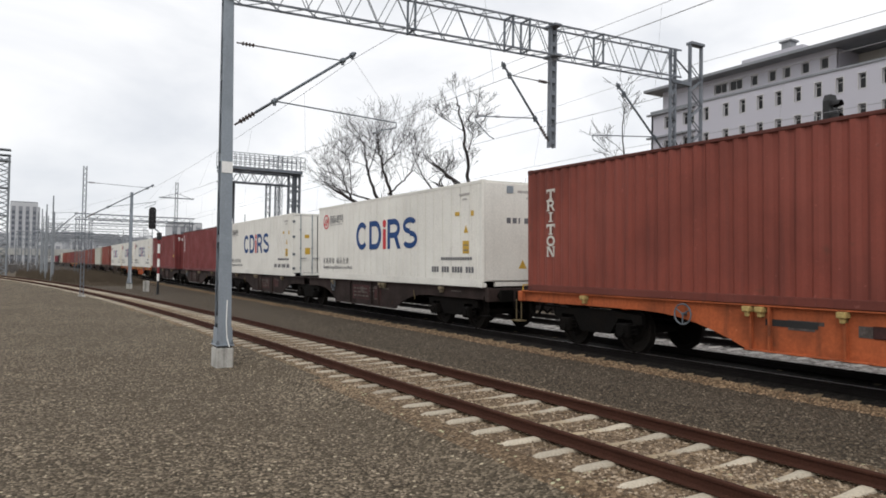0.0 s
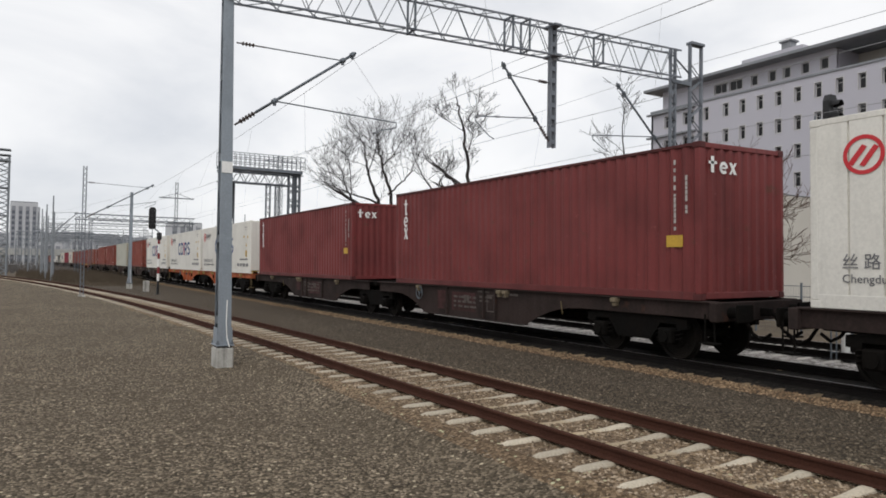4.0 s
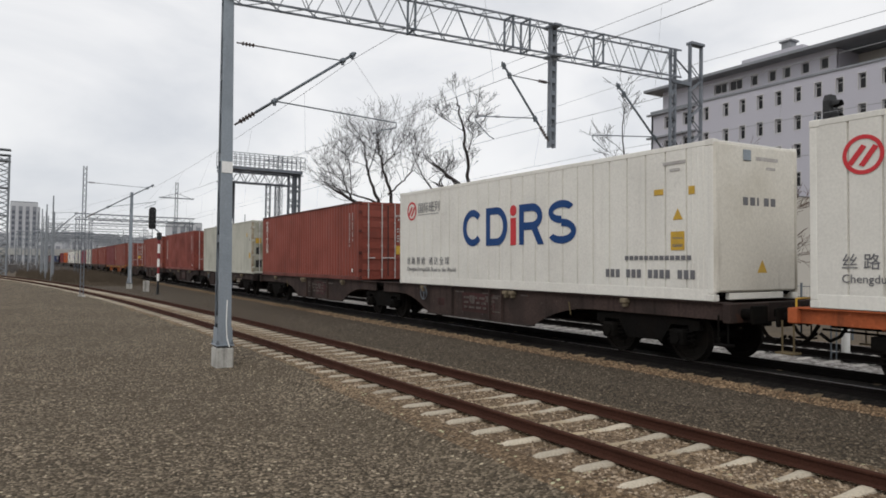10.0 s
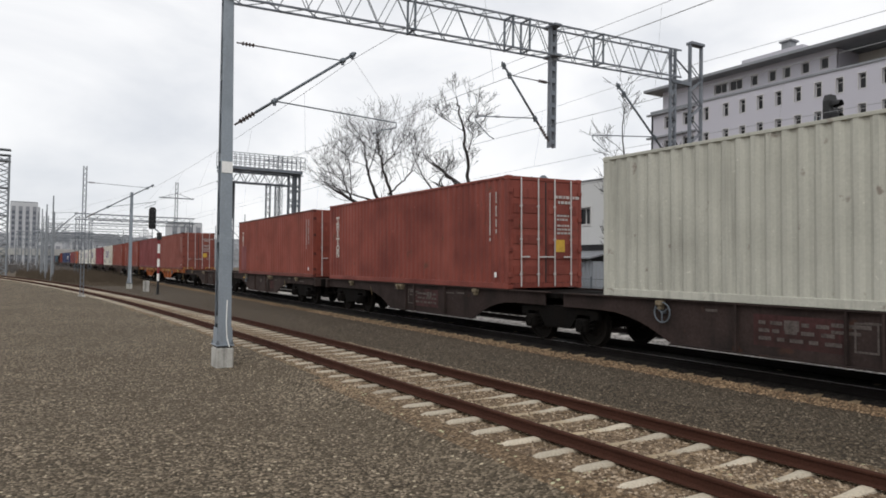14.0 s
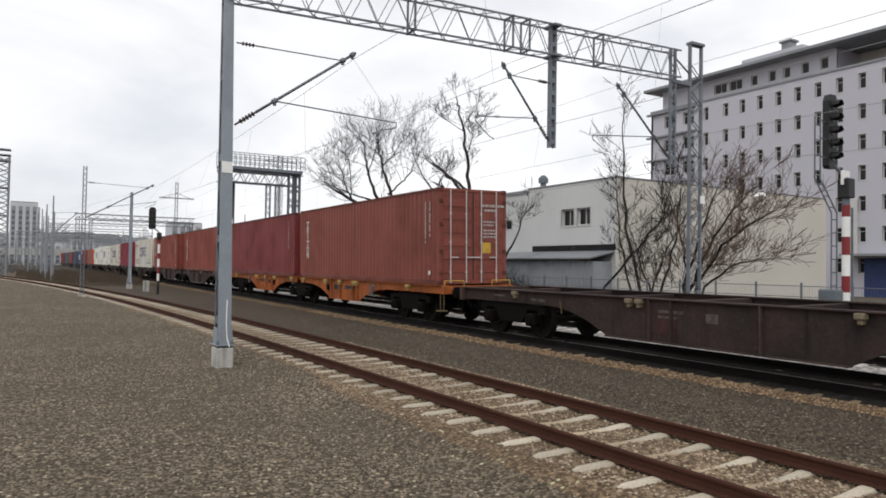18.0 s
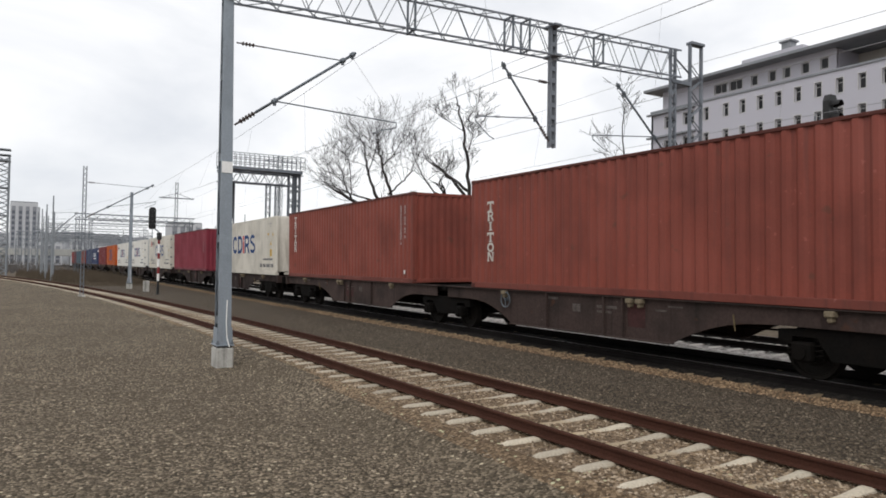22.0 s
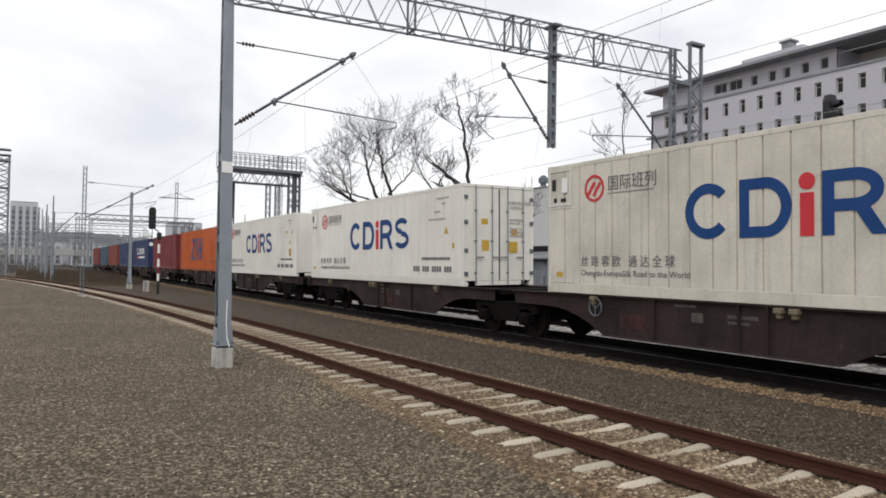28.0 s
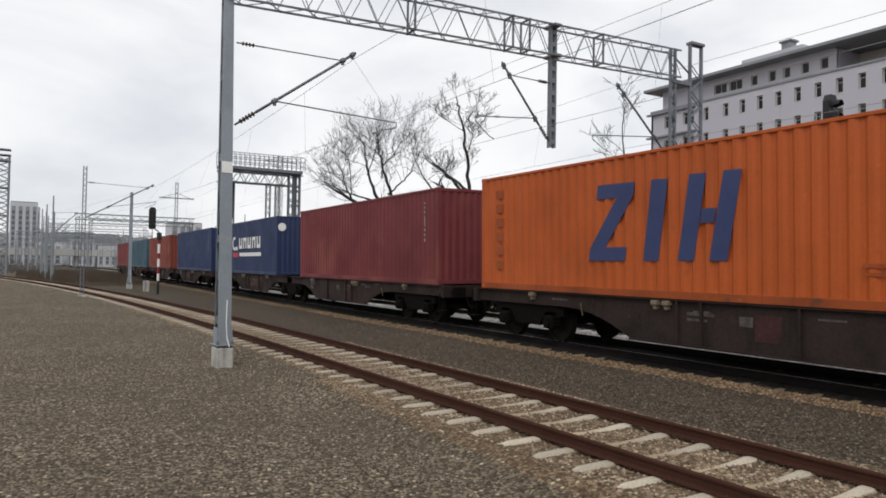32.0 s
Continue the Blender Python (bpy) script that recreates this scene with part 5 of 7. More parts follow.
def build_scrub():
    """Dry stems and low bushes between the tracks and far off."""
    b = Build()
    rng = random.Random(9)
    for _ in range(11000):
        x = -62 - 78 * rng.random() ** 1.3
        lo, hi = max(siding_y(x) + 1.6, main_y(x) - 13), main_y(x) - 2.4
        if hi - lo < 0.4:
            continue
        y = rng.uniform(lo, hi)
        z = ground_z(x, y)
        h = rng.uniform(0.25, 1.2) * (0.6 + 0.5 * noise.noise((x * 0.2, y * 0.4, 1))) * smooth_step(-60, -76, x)
        b.tube((x, y, z - 0.05), (x + rng.uniform(-0.2, 0.2), y + rng.uniform(-0.2, 0.2), z + h), 0.02, 0.006, 3, caps=False)
    solid("dry_scrub", b, M_SCRUB, "dry brown scrub between the tracks", kind="stuff", category="scrub")


build_scrub()


def build_thicket():
    """Grey leafless thicket along the far edge of the yard."""
    b, rng = Build(), random.Random(29)
    for _ in range(2600):
        x = rng.uniform(-165, -118)
        y = rng.uniform(-46, 3.0) - 0.12 * (x + 118)
        h = rng.uniform(0.8, 3.0) * (0.75 + 0.5 * noise.noise((x * 0.1, y * 0.15, 7.0)))
        p = Vector((x, y, -0.3))
        q = p + Vector((rng.uniform(-0.4, 0.4), rng.uniform(-0.5, 0.5), h * 0.6))
        b.tube(p, q, 0.05, 0.035, 3, caps=False).tube(q, q + Vector((rng.uniform(-0.5, 0.5), rng.uniform(-0.6, 0.6), h * 0.5)), 0.035, 0.012, 3, caps=False)
    solid("thicket", b, M_THICKET, "grey leafless thicket at the yard's far edge", "bushes", kind="stuff")


build_thicket()


def build_bushes():
    """Low tangle of dead stems along the fence."""
    b, rng = Build(), random.Random(19)
    for _ in range(7800):
        x = rng.uniform(-66, -27)
        k = (1.0 + 0.4 * noise.noise((x * 0.25, 3.0, 0.0))) * (1 - 0.62 * smooth_step(-36, -31, x))
        y = rng.uniform(22.7, 25.6)
        h = rng.uniform(0.3, 2.2) * k
        p = Vector((x, y, -0.4))
        q = p + Vector((rng.uniform(-0.35, 0.35) * h, rng.uniform(-0.3, 0.3) * h, h * 0.6 + 0.3))
        e = q + Vector((rng.uniform(-0.4, 0.4) * h, rng.uniform(-0.3, 0.3) * h, h * 0.5))
        b.tube(p, q, 0.016, 0.012, 3, caps=False).tube(q, e, 0.012, 0.005, 3, caps=False)
    solid("bramble_bushes", b, M_TWIG, "dark leafless brambles along the fence", "bushes", kind="stuff")


build_bushes()

# ================= the train =================
SPEED, GAIN, MID_T = 10.0085, 0.0535, 16.0
FLOOR_Z = 1.184
CL, CW, CH = 12.192, 2.438, 2.896
P_BROWN = container_paint("red_brown_container_paint", (0.205, 0.047, 0.031))
P_RUST = container_paint("orange_brown_container_paint", (0.21, 0.056, 0.040), 0.5)
P_BROWNPATCH = surface("overpainted_red_brown_paint", (0.20, 0.046, 0.032), 0.6, 0, (22, 0.07), (0.7, 1.0), (0.105, 0.024, 0.019), 0.06, streak=0.8, streak_colour=(0.09, 0.022, 0.016), chips=0.8, fade=(0.27, 0.075, 0.055), shift=True, spec=0.3)
P_MAROONPATCH = surface("overpainted_maroon_paint", (0.165, 0.030, 0.034), 0.6, 0, (22, 0.07), (0.6, 0.7), (0.10, 0.02, 0.022), 0.06, streak=0.6, streak_colour=(0.08, 0.02, 0.02), chips=0.6, fade=(0.26, 0.085, 0.055), shift=True, spec=0.3)
P_MAROON = container_paint("maroon_container_paint", (0.168, 0.032, 0.031))
P_CRIMSON = container_paint("crimson_container_paint", (0.20, 0.022, 0.038), 0.45)
P_GREY = container_paint("pale_grey_green_container_paint", (0.455, 0.45, 0.39), 0.35, 0.6, 0.45)
P_GREYDOOR = surface("mossy_grey_green_door_paint", (0.37, 0.37, 0.31), 0.65, 0, (22, 0.1), (1.4, 1.0), (0.13, 0.135, 0.075), 0.08, streak=0.9, streak_colour=(0.09, 0.075, 0.04), chips=0.7, spec=0.25)
P_RUSTPOST = surface("rusted_grey_corner_post", (0.34, 0.30, 0.22), 0.8, 0, (25, 0.2), (3.5, 1.0), (0.16, 0.075, 0.03), 0.15, streak=0.9, streak_colour=(0.13, 0.055, 0.02), chips=0.9, spec=0.2)
P_WHITE = container_paint("off_white_reefer_paint", (0.715, 0.695, 0.64), 0.16, 0.5, 0.12, 0.1)
P_DINGY = container_paint("dingy_white_reefer_paint", (0.60, 0.565, 0.49), 0.45, 0.5, 0.3, 0.2)
P_SOOTY = surface("sooty_white_reefer_paint", (0.63, 0.60, 0.53), 0.6, 0, (20, 0.08), (0.9, 0.4), (0.36, 0.32, 0.24), 0.05, streak=1.0, streak_colour=(0.15, 0.13, 0.09), shift=True, run=(2.2, 2.2, 0.3), spec=0.3)
P_ORANGE = container_paint("bright_orange_container_paint", (0.43, 0.086, 0.013), 0.35, 0.55, 0.3, 0.3)
P_NAVY = container_paint("navy_container_paint", (0.024, 0.04, 0.105), 0.3, 0.5, 0.2)
P_TEAL = container_paint("dull_teal_container_paint", (0.05, 0.10, 0.135), 0.3)
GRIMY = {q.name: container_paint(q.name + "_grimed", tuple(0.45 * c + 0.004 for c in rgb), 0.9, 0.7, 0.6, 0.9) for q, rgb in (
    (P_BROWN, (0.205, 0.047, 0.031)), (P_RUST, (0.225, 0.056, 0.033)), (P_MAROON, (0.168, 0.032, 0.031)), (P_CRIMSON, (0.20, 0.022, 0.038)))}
DULL = {q.name: container_paint(q.name + "_dulled", tuple(0.7 * c + 0.003 for c in rgb), 0.7, 0.65, 0.6, 0.7) for q, rgb in (
    (P_BROWN, (0.205, 0.047, 0.031)), (P_RUST, (0.225, 0.056, 0.033)), (P_MAROON, (0.168, 0.032, 0.031)), (P_CRIMSON, (0.20, 0.022, 0.038)), (P_ORANGE, (0.43, 0.086, 0.013)))}
DOORS = {P_GREY.name: P_GREYDOOR}
POSTS = {P_GREY.name: P_RUSTPOST}
SHARED = {}


def cached(key, make):
    if key not in SHARED:
        SHARED[key] = make()
    return SHARED[key]


def corrugated(lo, hi, period, depth, z0, z1, plane, axis, sign, groove=False):
    """Pressed sheet: along x (side) or y (end); plane is the outer face."""
    pts, u = [], lo
    while u < hi - 1e-6:
        if groove:
            q = [(0, 0), (period * 0.925, 0), (period * 0.935, depth), (period * 0.985, depth)]
        else:
            q = [(0, 0), (period * 0.28, 0), (period * 0.5, depth), (period * 0.78, depth)]
        for a, d in q:
            if u + a < hi:
                pts.append((u + a, d))
        u += period
    pts.append((hi, 0))
    rows = []
    for z in (z0, z1):
        rows.append([(a, plane - sign * d, z) if axis == "x" else (plane - sign * d, a, z) for a, d in pts])
    b = Build()
    b.sheet(rows)
    return b


def ring_shape(b, cx, cz, rx, rz, w, a0, a1, n=28, y0=-0.004, y1=0.0):
    """Flat arc band on the side."""
    k = len(b.v)
    for i in range(n + 1):
        t = math.radians(a0 + (a1 - a0) * i / n)
        for q in (0, 1):
            x, z = cx + (rx - w * q) * math.cos(t), cz + (rz - w * q) * math.sin(t)
            b.v += [(x, y0, z), (x, y1, z)]
    for i in range(n):
        a = k + 4 * i
        b.f += [(a, a + 4, a + 6, a + 2), (a + 1, a + 3, a + 7, a + 5), (a, a + 1, a + 5, a + 4), (a + 2, a + 6, a + 7, a + 3)]
    return b


def build_container(kind, paint, label, end="door", scheme=None, marks_at=(0.0, 0.0), group="containers on the train"):
    """Forty-foot high-cube container; its base centre is the origin, the near side faces -y, the visible end +x."""
    t = thing("shipping_container", label, "container", group)
    reefer = kind == "reefer"
    hx, hy = CL / 2, CW / 2
    K = (kind, paint.name)
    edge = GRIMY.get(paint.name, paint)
    for sd, nm in ((-1, "side_panel"), (1, "side_panel")):
        if reefer:
            mk = lambda: corrugated(-hx + 0.12, hx - 0.12, 0.5, 0.03, 0.2, CH - 0.1, sd * (hy - 0.006), "x", sd, True).mesh(nm, paint)
        else:
            mk = lambda: corrugated(-hx + 0.11, hx - 0.11, 0.285, 0.040, 0.148, CH - 0.07, sd * (hy - 0.010), "x", sd).mesh(nm, paint)
        part(nm, cached((*K, "side", sd), mk), None, t)
    part("roof", cached((*K, "roof"), lambda: Build().box(-hx + 0.08, hx - 0.08, -hy + 0.05, hy - 0.05, CH - 0.06, CH - 0.02, 0.01).mesh("roof", paint)), None, t)
    part("floor", cached((*K, "floor"), lambda: Build().box(-hx + 0.1, hx - 0.1, -hy + 0.08, hy - 0.08, 0.08, 0.16).mesh("floor", M_BOGIE)), None, t)
    for sd in (-1, 1):
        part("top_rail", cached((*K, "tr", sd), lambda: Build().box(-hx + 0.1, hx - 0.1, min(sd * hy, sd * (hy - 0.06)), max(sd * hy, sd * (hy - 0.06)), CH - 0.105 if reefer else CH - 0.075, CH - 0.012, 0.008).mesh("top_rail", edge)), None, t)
        part("bottom_rail", cached((*K, "br", sd), lambda: Build().box(-hx + 0.12, hx - 0.12, min(sd * (hy - 0.002), sd * (hy - 0.07)), max(sd * (hy - 0.002), sd * (hy - 0.07)), 0.004, 0.215 if reefer else 0.15, 0.008).mesh("bottom_rail", DULL.get(paint.name, paint))), None, t)
    for sx in (-1, 1):
        for sy in (-1, 1):
            part("corner_post", cached((*K, "post", sx, sy), lambda: Build().box(min(sx * hx, sx * (hx - 0.13)), max(sx * hx, sx * (hx - 0.13)), min(sy * (hy - 0.001), sy * (hy - 0.1)), max(sy * (hy - 0.001), sy * (hy - 0.1)), 0.118, CH - 0.118, 0.015).mesh("corner_post", POSTS.get(paint.name, paint) if sx > 0 else paint)), None, t)
            for z in (0.0, CH - 0.118):
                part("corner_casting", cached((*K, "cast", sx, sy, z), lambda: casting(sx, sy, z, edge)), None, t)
    if reefer:
        for u in (0.22, 0.34, 0.46):
            part("side_rib", cached((*K, "srib"), lambda: Build().box(-0.012, 0.012, -hy - 0.004, -hy + 0.02, 0.22, CH - 0.12, 0.004).mesh("side_rib", paint)), None, t, at=pose(hx - u, 0, 0))
    # far end
    part("end_panel", cached((*K, "left"), lambda: corrugated(-hy + 0.08, hy - 0.08, 0.25, 0.04, 0.12, CH - 0.1, -hx + 0.012, "y", -1, reefer).mesh("end_panel", paint)), None, t)
    part("end_sill", cached((*K, "sill"), lambda: Build().box(hx - 0.1, hx - 0.004, -hy + (0.44 if reefer else 0.16), hy - (0.44 if reefer else 0.16), 0.02, 0.14, 0.01).mesh("end_sill", paint)), None, t)
    part("end_header", cached((*K, "header"), lambda: Build().box(hx - 0.08, hx - 0.004, -hy + 0.16, hy - 0.16, CH - 0.11, CH - 0.015, 0.01).mesh("end_header", paint)), None, t)
    if end == "front":
        part("end_panel", cached((*K, "front"), lambda: corrugated(-hy + 0.09, hy - 0.09, 0.25, 0.045, 0.13, CH - 0.1, hx - 0.012, "y", 1).mesh("end_panel", paint)), None, t)
    elif end in ("smooth", "sooty"):
        wall_paint = P_SOOTY if end == "sooty" else paint
        part("end_panel", cached((*K, end), lambda: Build().box(hx - 0.05, hx + 0.015, -hy + 0.07, hy - 0.07, 0.16, CH - 0.05, 0.03).mesh("end_panel", wall_paint)), None, t, "smooth insulated end wall")
        for k in range(5):
            u = -0.42 + 0.2 * k
            part("marking", cached(("end_mark", k), lambda: Build().box(hx + 0.015, hx + 0.019, u, u + (0.05 if k == 2 else 0.14), 1.74, 1.89).mesh("marking", M_GREYPAINT)), None, t, "dark grey painted bar")
        part("warning_mark", cached("warn_end", lambda: Build().prism([(-0.02, 0.50), (0.26, 0.50), (0.12, 0.74)], "x", hx + 0.015, hx + 0.019).mesh("warning_mark", M_YELLOW)), None, t, "yellow warning triangle")
        part("writing_bar", cached("end_text", lambda: Build().box(hx + 0.015, hx + 0.019, -0.05, 0.6, 2.58, 2.65).mesh("writing_bar", M_CHALK)), None, t, "faded grey bar of writing")
        part("writing_bar", cached("end_text2", lambda: Build().box(hx + 0.015, hx + 0.019, 0.25, 0.52, 2.42, 2.47).mesh("writing_bar", M_CHALK)), None, t, "faded grey bar of writing")
        part("vent_cover", cached("end_vent", lambda: Build().box(hx + 0.013, hx + 0.035, -0.42, -0.2, 2.56, 2.76, 0.01).mesh("vent_cover", M_GALV)), None, t)
        for yy in (-1.0, 1.0):
            part("end_corner", cached(("end_round", end, yy), lambda: Build().tube((hx - 0.03, yy * (hy - 0.07), 0.16), (hx - 0.03, yy * (hy - 0.07), CH - 0.06), 0.065, n=12).mesh("end_corner", wall_paint)), None, t)
    else:
        for sd in (-1, 1):
            y0, y1 = sorted((sd * 0.006, sd * (hy - 0.1)))

            def door():
                b = Build()
                b.box(hx - 0.06, hx - 0.012, y0, y1, 0.15, CH - 0.12, 0.006)
                return b.mesh("door", DOORS.get(paint.name, paint))
            d = part("door", cached((*K, "door", sd), door), None, t)
            if not reefer:
                for k in range(6):
                    z = 0.36 + 0.395 * k
                    part("door_rib", cached((*K, "drib", sd, k), lambda: Build().box(hx - 0.012, hx + 0.006, y0 + 0.08, y1 - 0.08, z, z + 0.24, 0.006).mesh("door_rib", DOORS.get(paint.name, paint))), None, d)
            part("gasket", cached(("gasket", sd), lambda: Build().box(hx - 0.02, hx - 0.006, y0 - 0.004 if sd > 0 else y1 - 0.014, y0 + 0.014 if sd > 0 else y1 + 0.004, 0.16, CH - 0.13).mesh("gasket", M_GASKET)), None, d)
            for yy in (sd * 0.27, sd * 0.82):
                bar = part("lock_bar", cached(("lock", reefer, round(yy, 2)), lambda: Build().tube((hx + 0.035, yy, 0.06), (hx + 0.035, yy, CH - 0.05), 0.019, n=8).mesh("lock_bar", M_GALV if reefer else M_LOCKBAR)), None, d, "pale galvanised locking bar")
                for z in (0.35, 1.25, 2.1):
                    part("bracket", cached(("lbk", reefer, round(yy, 2), z), lambda: Build().box(hx - 0.01, hx + 0.05, yy - 0.03, yy + 0.03, z, z + 0.05, 0.006).mesh("bracket", M_GALVDARK if reefer else M_LOCKBAR)), None, bar)
                part("handle", cached(("hnd", reefer, round(yy, 2)), lambda: Build().box(hx + 0.04, hx + 0.06, min(yy, yy - sd * 0.26), max(yy, yy - sd * 0.26), 0.80, 0.835, 0.004).mesh("handle", M_GALVDARK if reefer else M_LOCKBAR)), None, bar)
            for z in (0.3, 0.95, 1.75, 2.45):
                part("hinge", cached((*K, "hin", sd, z), lambda: Build().box(hx - 0.01, hx + 0.03, min(sd * (hy - 0.02), sd * (hy - 0.14)), max(sd * (hy - 0.02), sd * (hy - 0.14)), z, z + 0.11, 0.008).mesh("hinge", M_GALVDARK if reefer else edge)), None, d)
        if scheme != "bare":
            part("placard", cached("placard1", lambda: Build().box(hx + 0.008, hx + 0.012, 0.32, 0.62, 0.95, 1.27).mesh("placard", M_YELLOW)), None, t, "yellow placard on the door")
            if reefer:
                for k, (ya, za, w, h) in enumerate(((-0.6, 1.0, 0.24, 0.3), (-0.62, 1.75, 0.22, 0.16), (0.42, 1.42, 0.2, 0.2))):
                    part("placard", cached(("rplac", k), lambda: Build().box(hx - 0.012, hx - 0.006, ya, ya + w, za, za + h).mesh("placard", M_YELLOW)), None, t, "yellow placard on the door")

            def door_rows():
                b = Build()
                rows = random.Random(8)
                for z, a in ((2.36, 0.32), (2.22, 0.4), (1.88, 0.36), (1.78, 0.36), (1.62, 0.36), (1.52, 0.36), (1.42, 0.36)):
                    y = a
                    while y < (1.0 if z > 2.3 else 0.75):
                        w = rows.uniform(0.05, 0.13)
                        b.box(hx + 0.008, hx + 0.012, y, y + w, z, z + (0.075 if z > 2 else 0.05))
                        y += w + 0.03
                return b.mesh("writing_bar", M_CHALK)
            rows_ = part("writing_bar", cached("door_rows", door_rows), None, t, "faded white bars of writing on the door")
            rows_["kind"] = "stuff"
    if scheme:
        paint_scheme(t, scheme, marks_at)
    return t


def casting(sx, sy, z, paint):
    """Corner casting with its three oval holes cut as recesses."""
    hx, hy = CL / 2 + 0.003, CW / 2 + 0.003
    x0, x1 = sorted((sx * hx, sx * (hx - 0.178)))
    y0, y1 = sorted((sy * hy, sy * (hy - 0.162)))
    b = Build().box(x0, x1, y0, y1, z, z + 0.118, 0.012)
    me = b.mesh("corner_casting", paint)
    return me


class Letters:
    """Flat lettering whose foot starts at a place on the side and runs for a width."""

    def __init__(self, text, x, z, width):
        self.args = (text, x, z, width)

    def mesh(self, name, material, smooth=False):
        text, x, z, width = self.args
        c = bpy.data.curves.new(name, "FONT")
        c.body, c.extrude, c.resolution_u = text, 0.002, 2
        ob = bpy.data.objects.new(name, c)
        scene.collection.objects.link(ob)
        bpy.context.view_layer.update()
        me = bpy.data.meshes.new_from_object(ob.evaluated_get(bpy.context.evaluated_depsgraph_get()))
        bpy.data.objects.remove(ob)
        xs = [v.co.x for v in me.vertices]
        k = width / (max(xs) - min(xs))
        me.transform(Matrix(((k, 0, 0, x), (0, 0, -1, -0.002), (0, k, 0, z), (0, 0, 0, 1))))
        me.materials.clear()
        me.materials.append(material)
        me.name = name
        return me


def lettering(text, x, z, width):
    return Letters(text, x, z, width)


def paint_scheme(t, scheme, marks_at=(0.0, 0.0)):
    """Markings on the near side, as plain shapes."""
    hx, y = CL / 2, -CW / 2 - 0.001

    def put(key, mk, mat, name, label, dx=0.0, dz=0.0):
        ob = part(name, cached(("sch", key), lambda: mk().mesh(name, mat)), None, t, label, at=pose(dx, y, dz))
        if name in ("writing_bar", "lettering"):
            ob["kind"] = "stuff"

    def column(x, z0, z1, w=0.05, seed=1):
        """Upright row of short bars."""
        b, rng, z = Build(), random.Random(seed), z1
        while z > z0:
            q = rng.uniform(0.05, 0.11)
            b.box(x, x + w, -0.004, 0.0, z - q, z)
            z -= q + rng.choice((0.012, 0.015, 0.07))
        return b

    def bars(items):
        b = Build()
        for x0, x1, z0, z1 in items:
            b.box(x0, x1, -0.004, 0.0, z0, z1)
        return b

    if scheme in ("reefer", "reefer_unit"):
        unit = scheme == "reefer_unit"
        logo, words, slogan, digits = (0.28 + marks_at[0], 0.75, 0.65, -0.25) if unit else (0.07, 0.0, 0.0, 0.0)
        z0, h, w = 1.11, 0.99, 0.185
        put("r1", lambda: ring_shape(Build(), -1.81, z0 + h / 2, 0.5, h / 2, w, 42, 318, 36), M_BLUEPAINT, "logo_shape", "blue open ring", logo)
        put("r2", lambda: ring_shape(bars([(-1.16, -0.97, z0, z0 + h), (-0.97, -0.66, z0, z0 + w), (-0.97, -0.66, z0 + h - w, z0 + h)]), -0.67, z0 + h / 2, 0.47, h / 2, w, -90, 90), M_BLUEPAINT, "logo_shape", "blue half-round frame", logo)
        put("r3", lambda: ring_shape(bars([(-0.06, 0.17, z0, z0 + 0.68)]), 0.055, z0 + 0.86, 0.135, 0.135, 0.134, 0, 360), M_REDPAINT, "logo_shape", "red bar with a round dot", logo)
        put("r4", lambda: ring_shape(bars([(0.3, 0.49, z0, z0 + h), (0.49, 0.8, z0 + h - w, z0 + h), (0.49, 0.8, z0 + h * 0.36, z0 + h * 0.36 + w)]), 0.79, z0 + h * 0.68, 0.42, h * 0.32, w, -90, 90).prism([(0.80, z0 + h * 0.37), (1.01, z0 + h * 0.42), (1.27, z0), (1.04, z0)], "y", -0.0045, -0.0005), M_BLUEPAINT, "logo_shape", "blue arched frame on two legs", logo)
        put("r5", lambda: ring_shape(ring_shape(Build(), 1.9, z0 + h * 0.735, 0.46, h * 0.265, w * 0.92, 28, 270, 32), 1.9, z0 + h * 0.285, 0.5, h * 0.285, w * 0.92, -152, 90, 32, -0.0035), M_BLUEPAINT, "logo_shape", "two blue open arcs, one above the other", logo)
        put("r6", lambda: ring_shape(Build().prism([(-5.50, 2.16), (-5.43, 2.12), (-5.22, 2.38), (-5.29, 2.42)], "y", -0.004, 0.0).prism([(-5.33, 2.12), (-5.26, 2.09), (-5.05, 2.36), (-5.12, 2.40)], "y", -0.004, 0.0), -5.27, 2.27, 0.3, 0.29, 0.06, 0, 360), M_REDPAINT, "emblem", "red round emblem", words)
        put("r7", lambda: lettering("\u56fd\u9645\u73ed\u5217", -4.87, 2.21, 1.3), M_GREYPAINT, "lettering", "grey painted words", words)
        put("r7b", lambda: bars([(-4.87, -3.6, 2.12, 2.135)]), M_GREYPAINT, "writing_bar", "thin grey bar of writing", words)
        put("r8", lambda: lettering("\u4e1d \u8def \u84c9 \u6b27   \u901a \u8fbe \u5168 \u7403", -5.6, 0.62, 2.6), M_GREYPAINT, "lettering", "grey painted words", slogan)
        put("r8b", lambda: lettering("Chengdu-EuropeSilk Road to the World", -5.6, 0.4, 2.95), M_GREYPAINT, "lettering", "small grey painted words", slogan)
        put("r9", lambda: bars([(3.95 + 0.13 * i, 4.05 + 0.13 * i, 0.735, 0.82) for i in range(13)] + [(3.4 + 0.146 * i, 3.505 + 0.146 * i, 0.385, 0.55) for i in range(16) if i not in (3, 7, 12)]), M_GREYPAINT, "writing_bar", "dark grey bars of writing", digits)
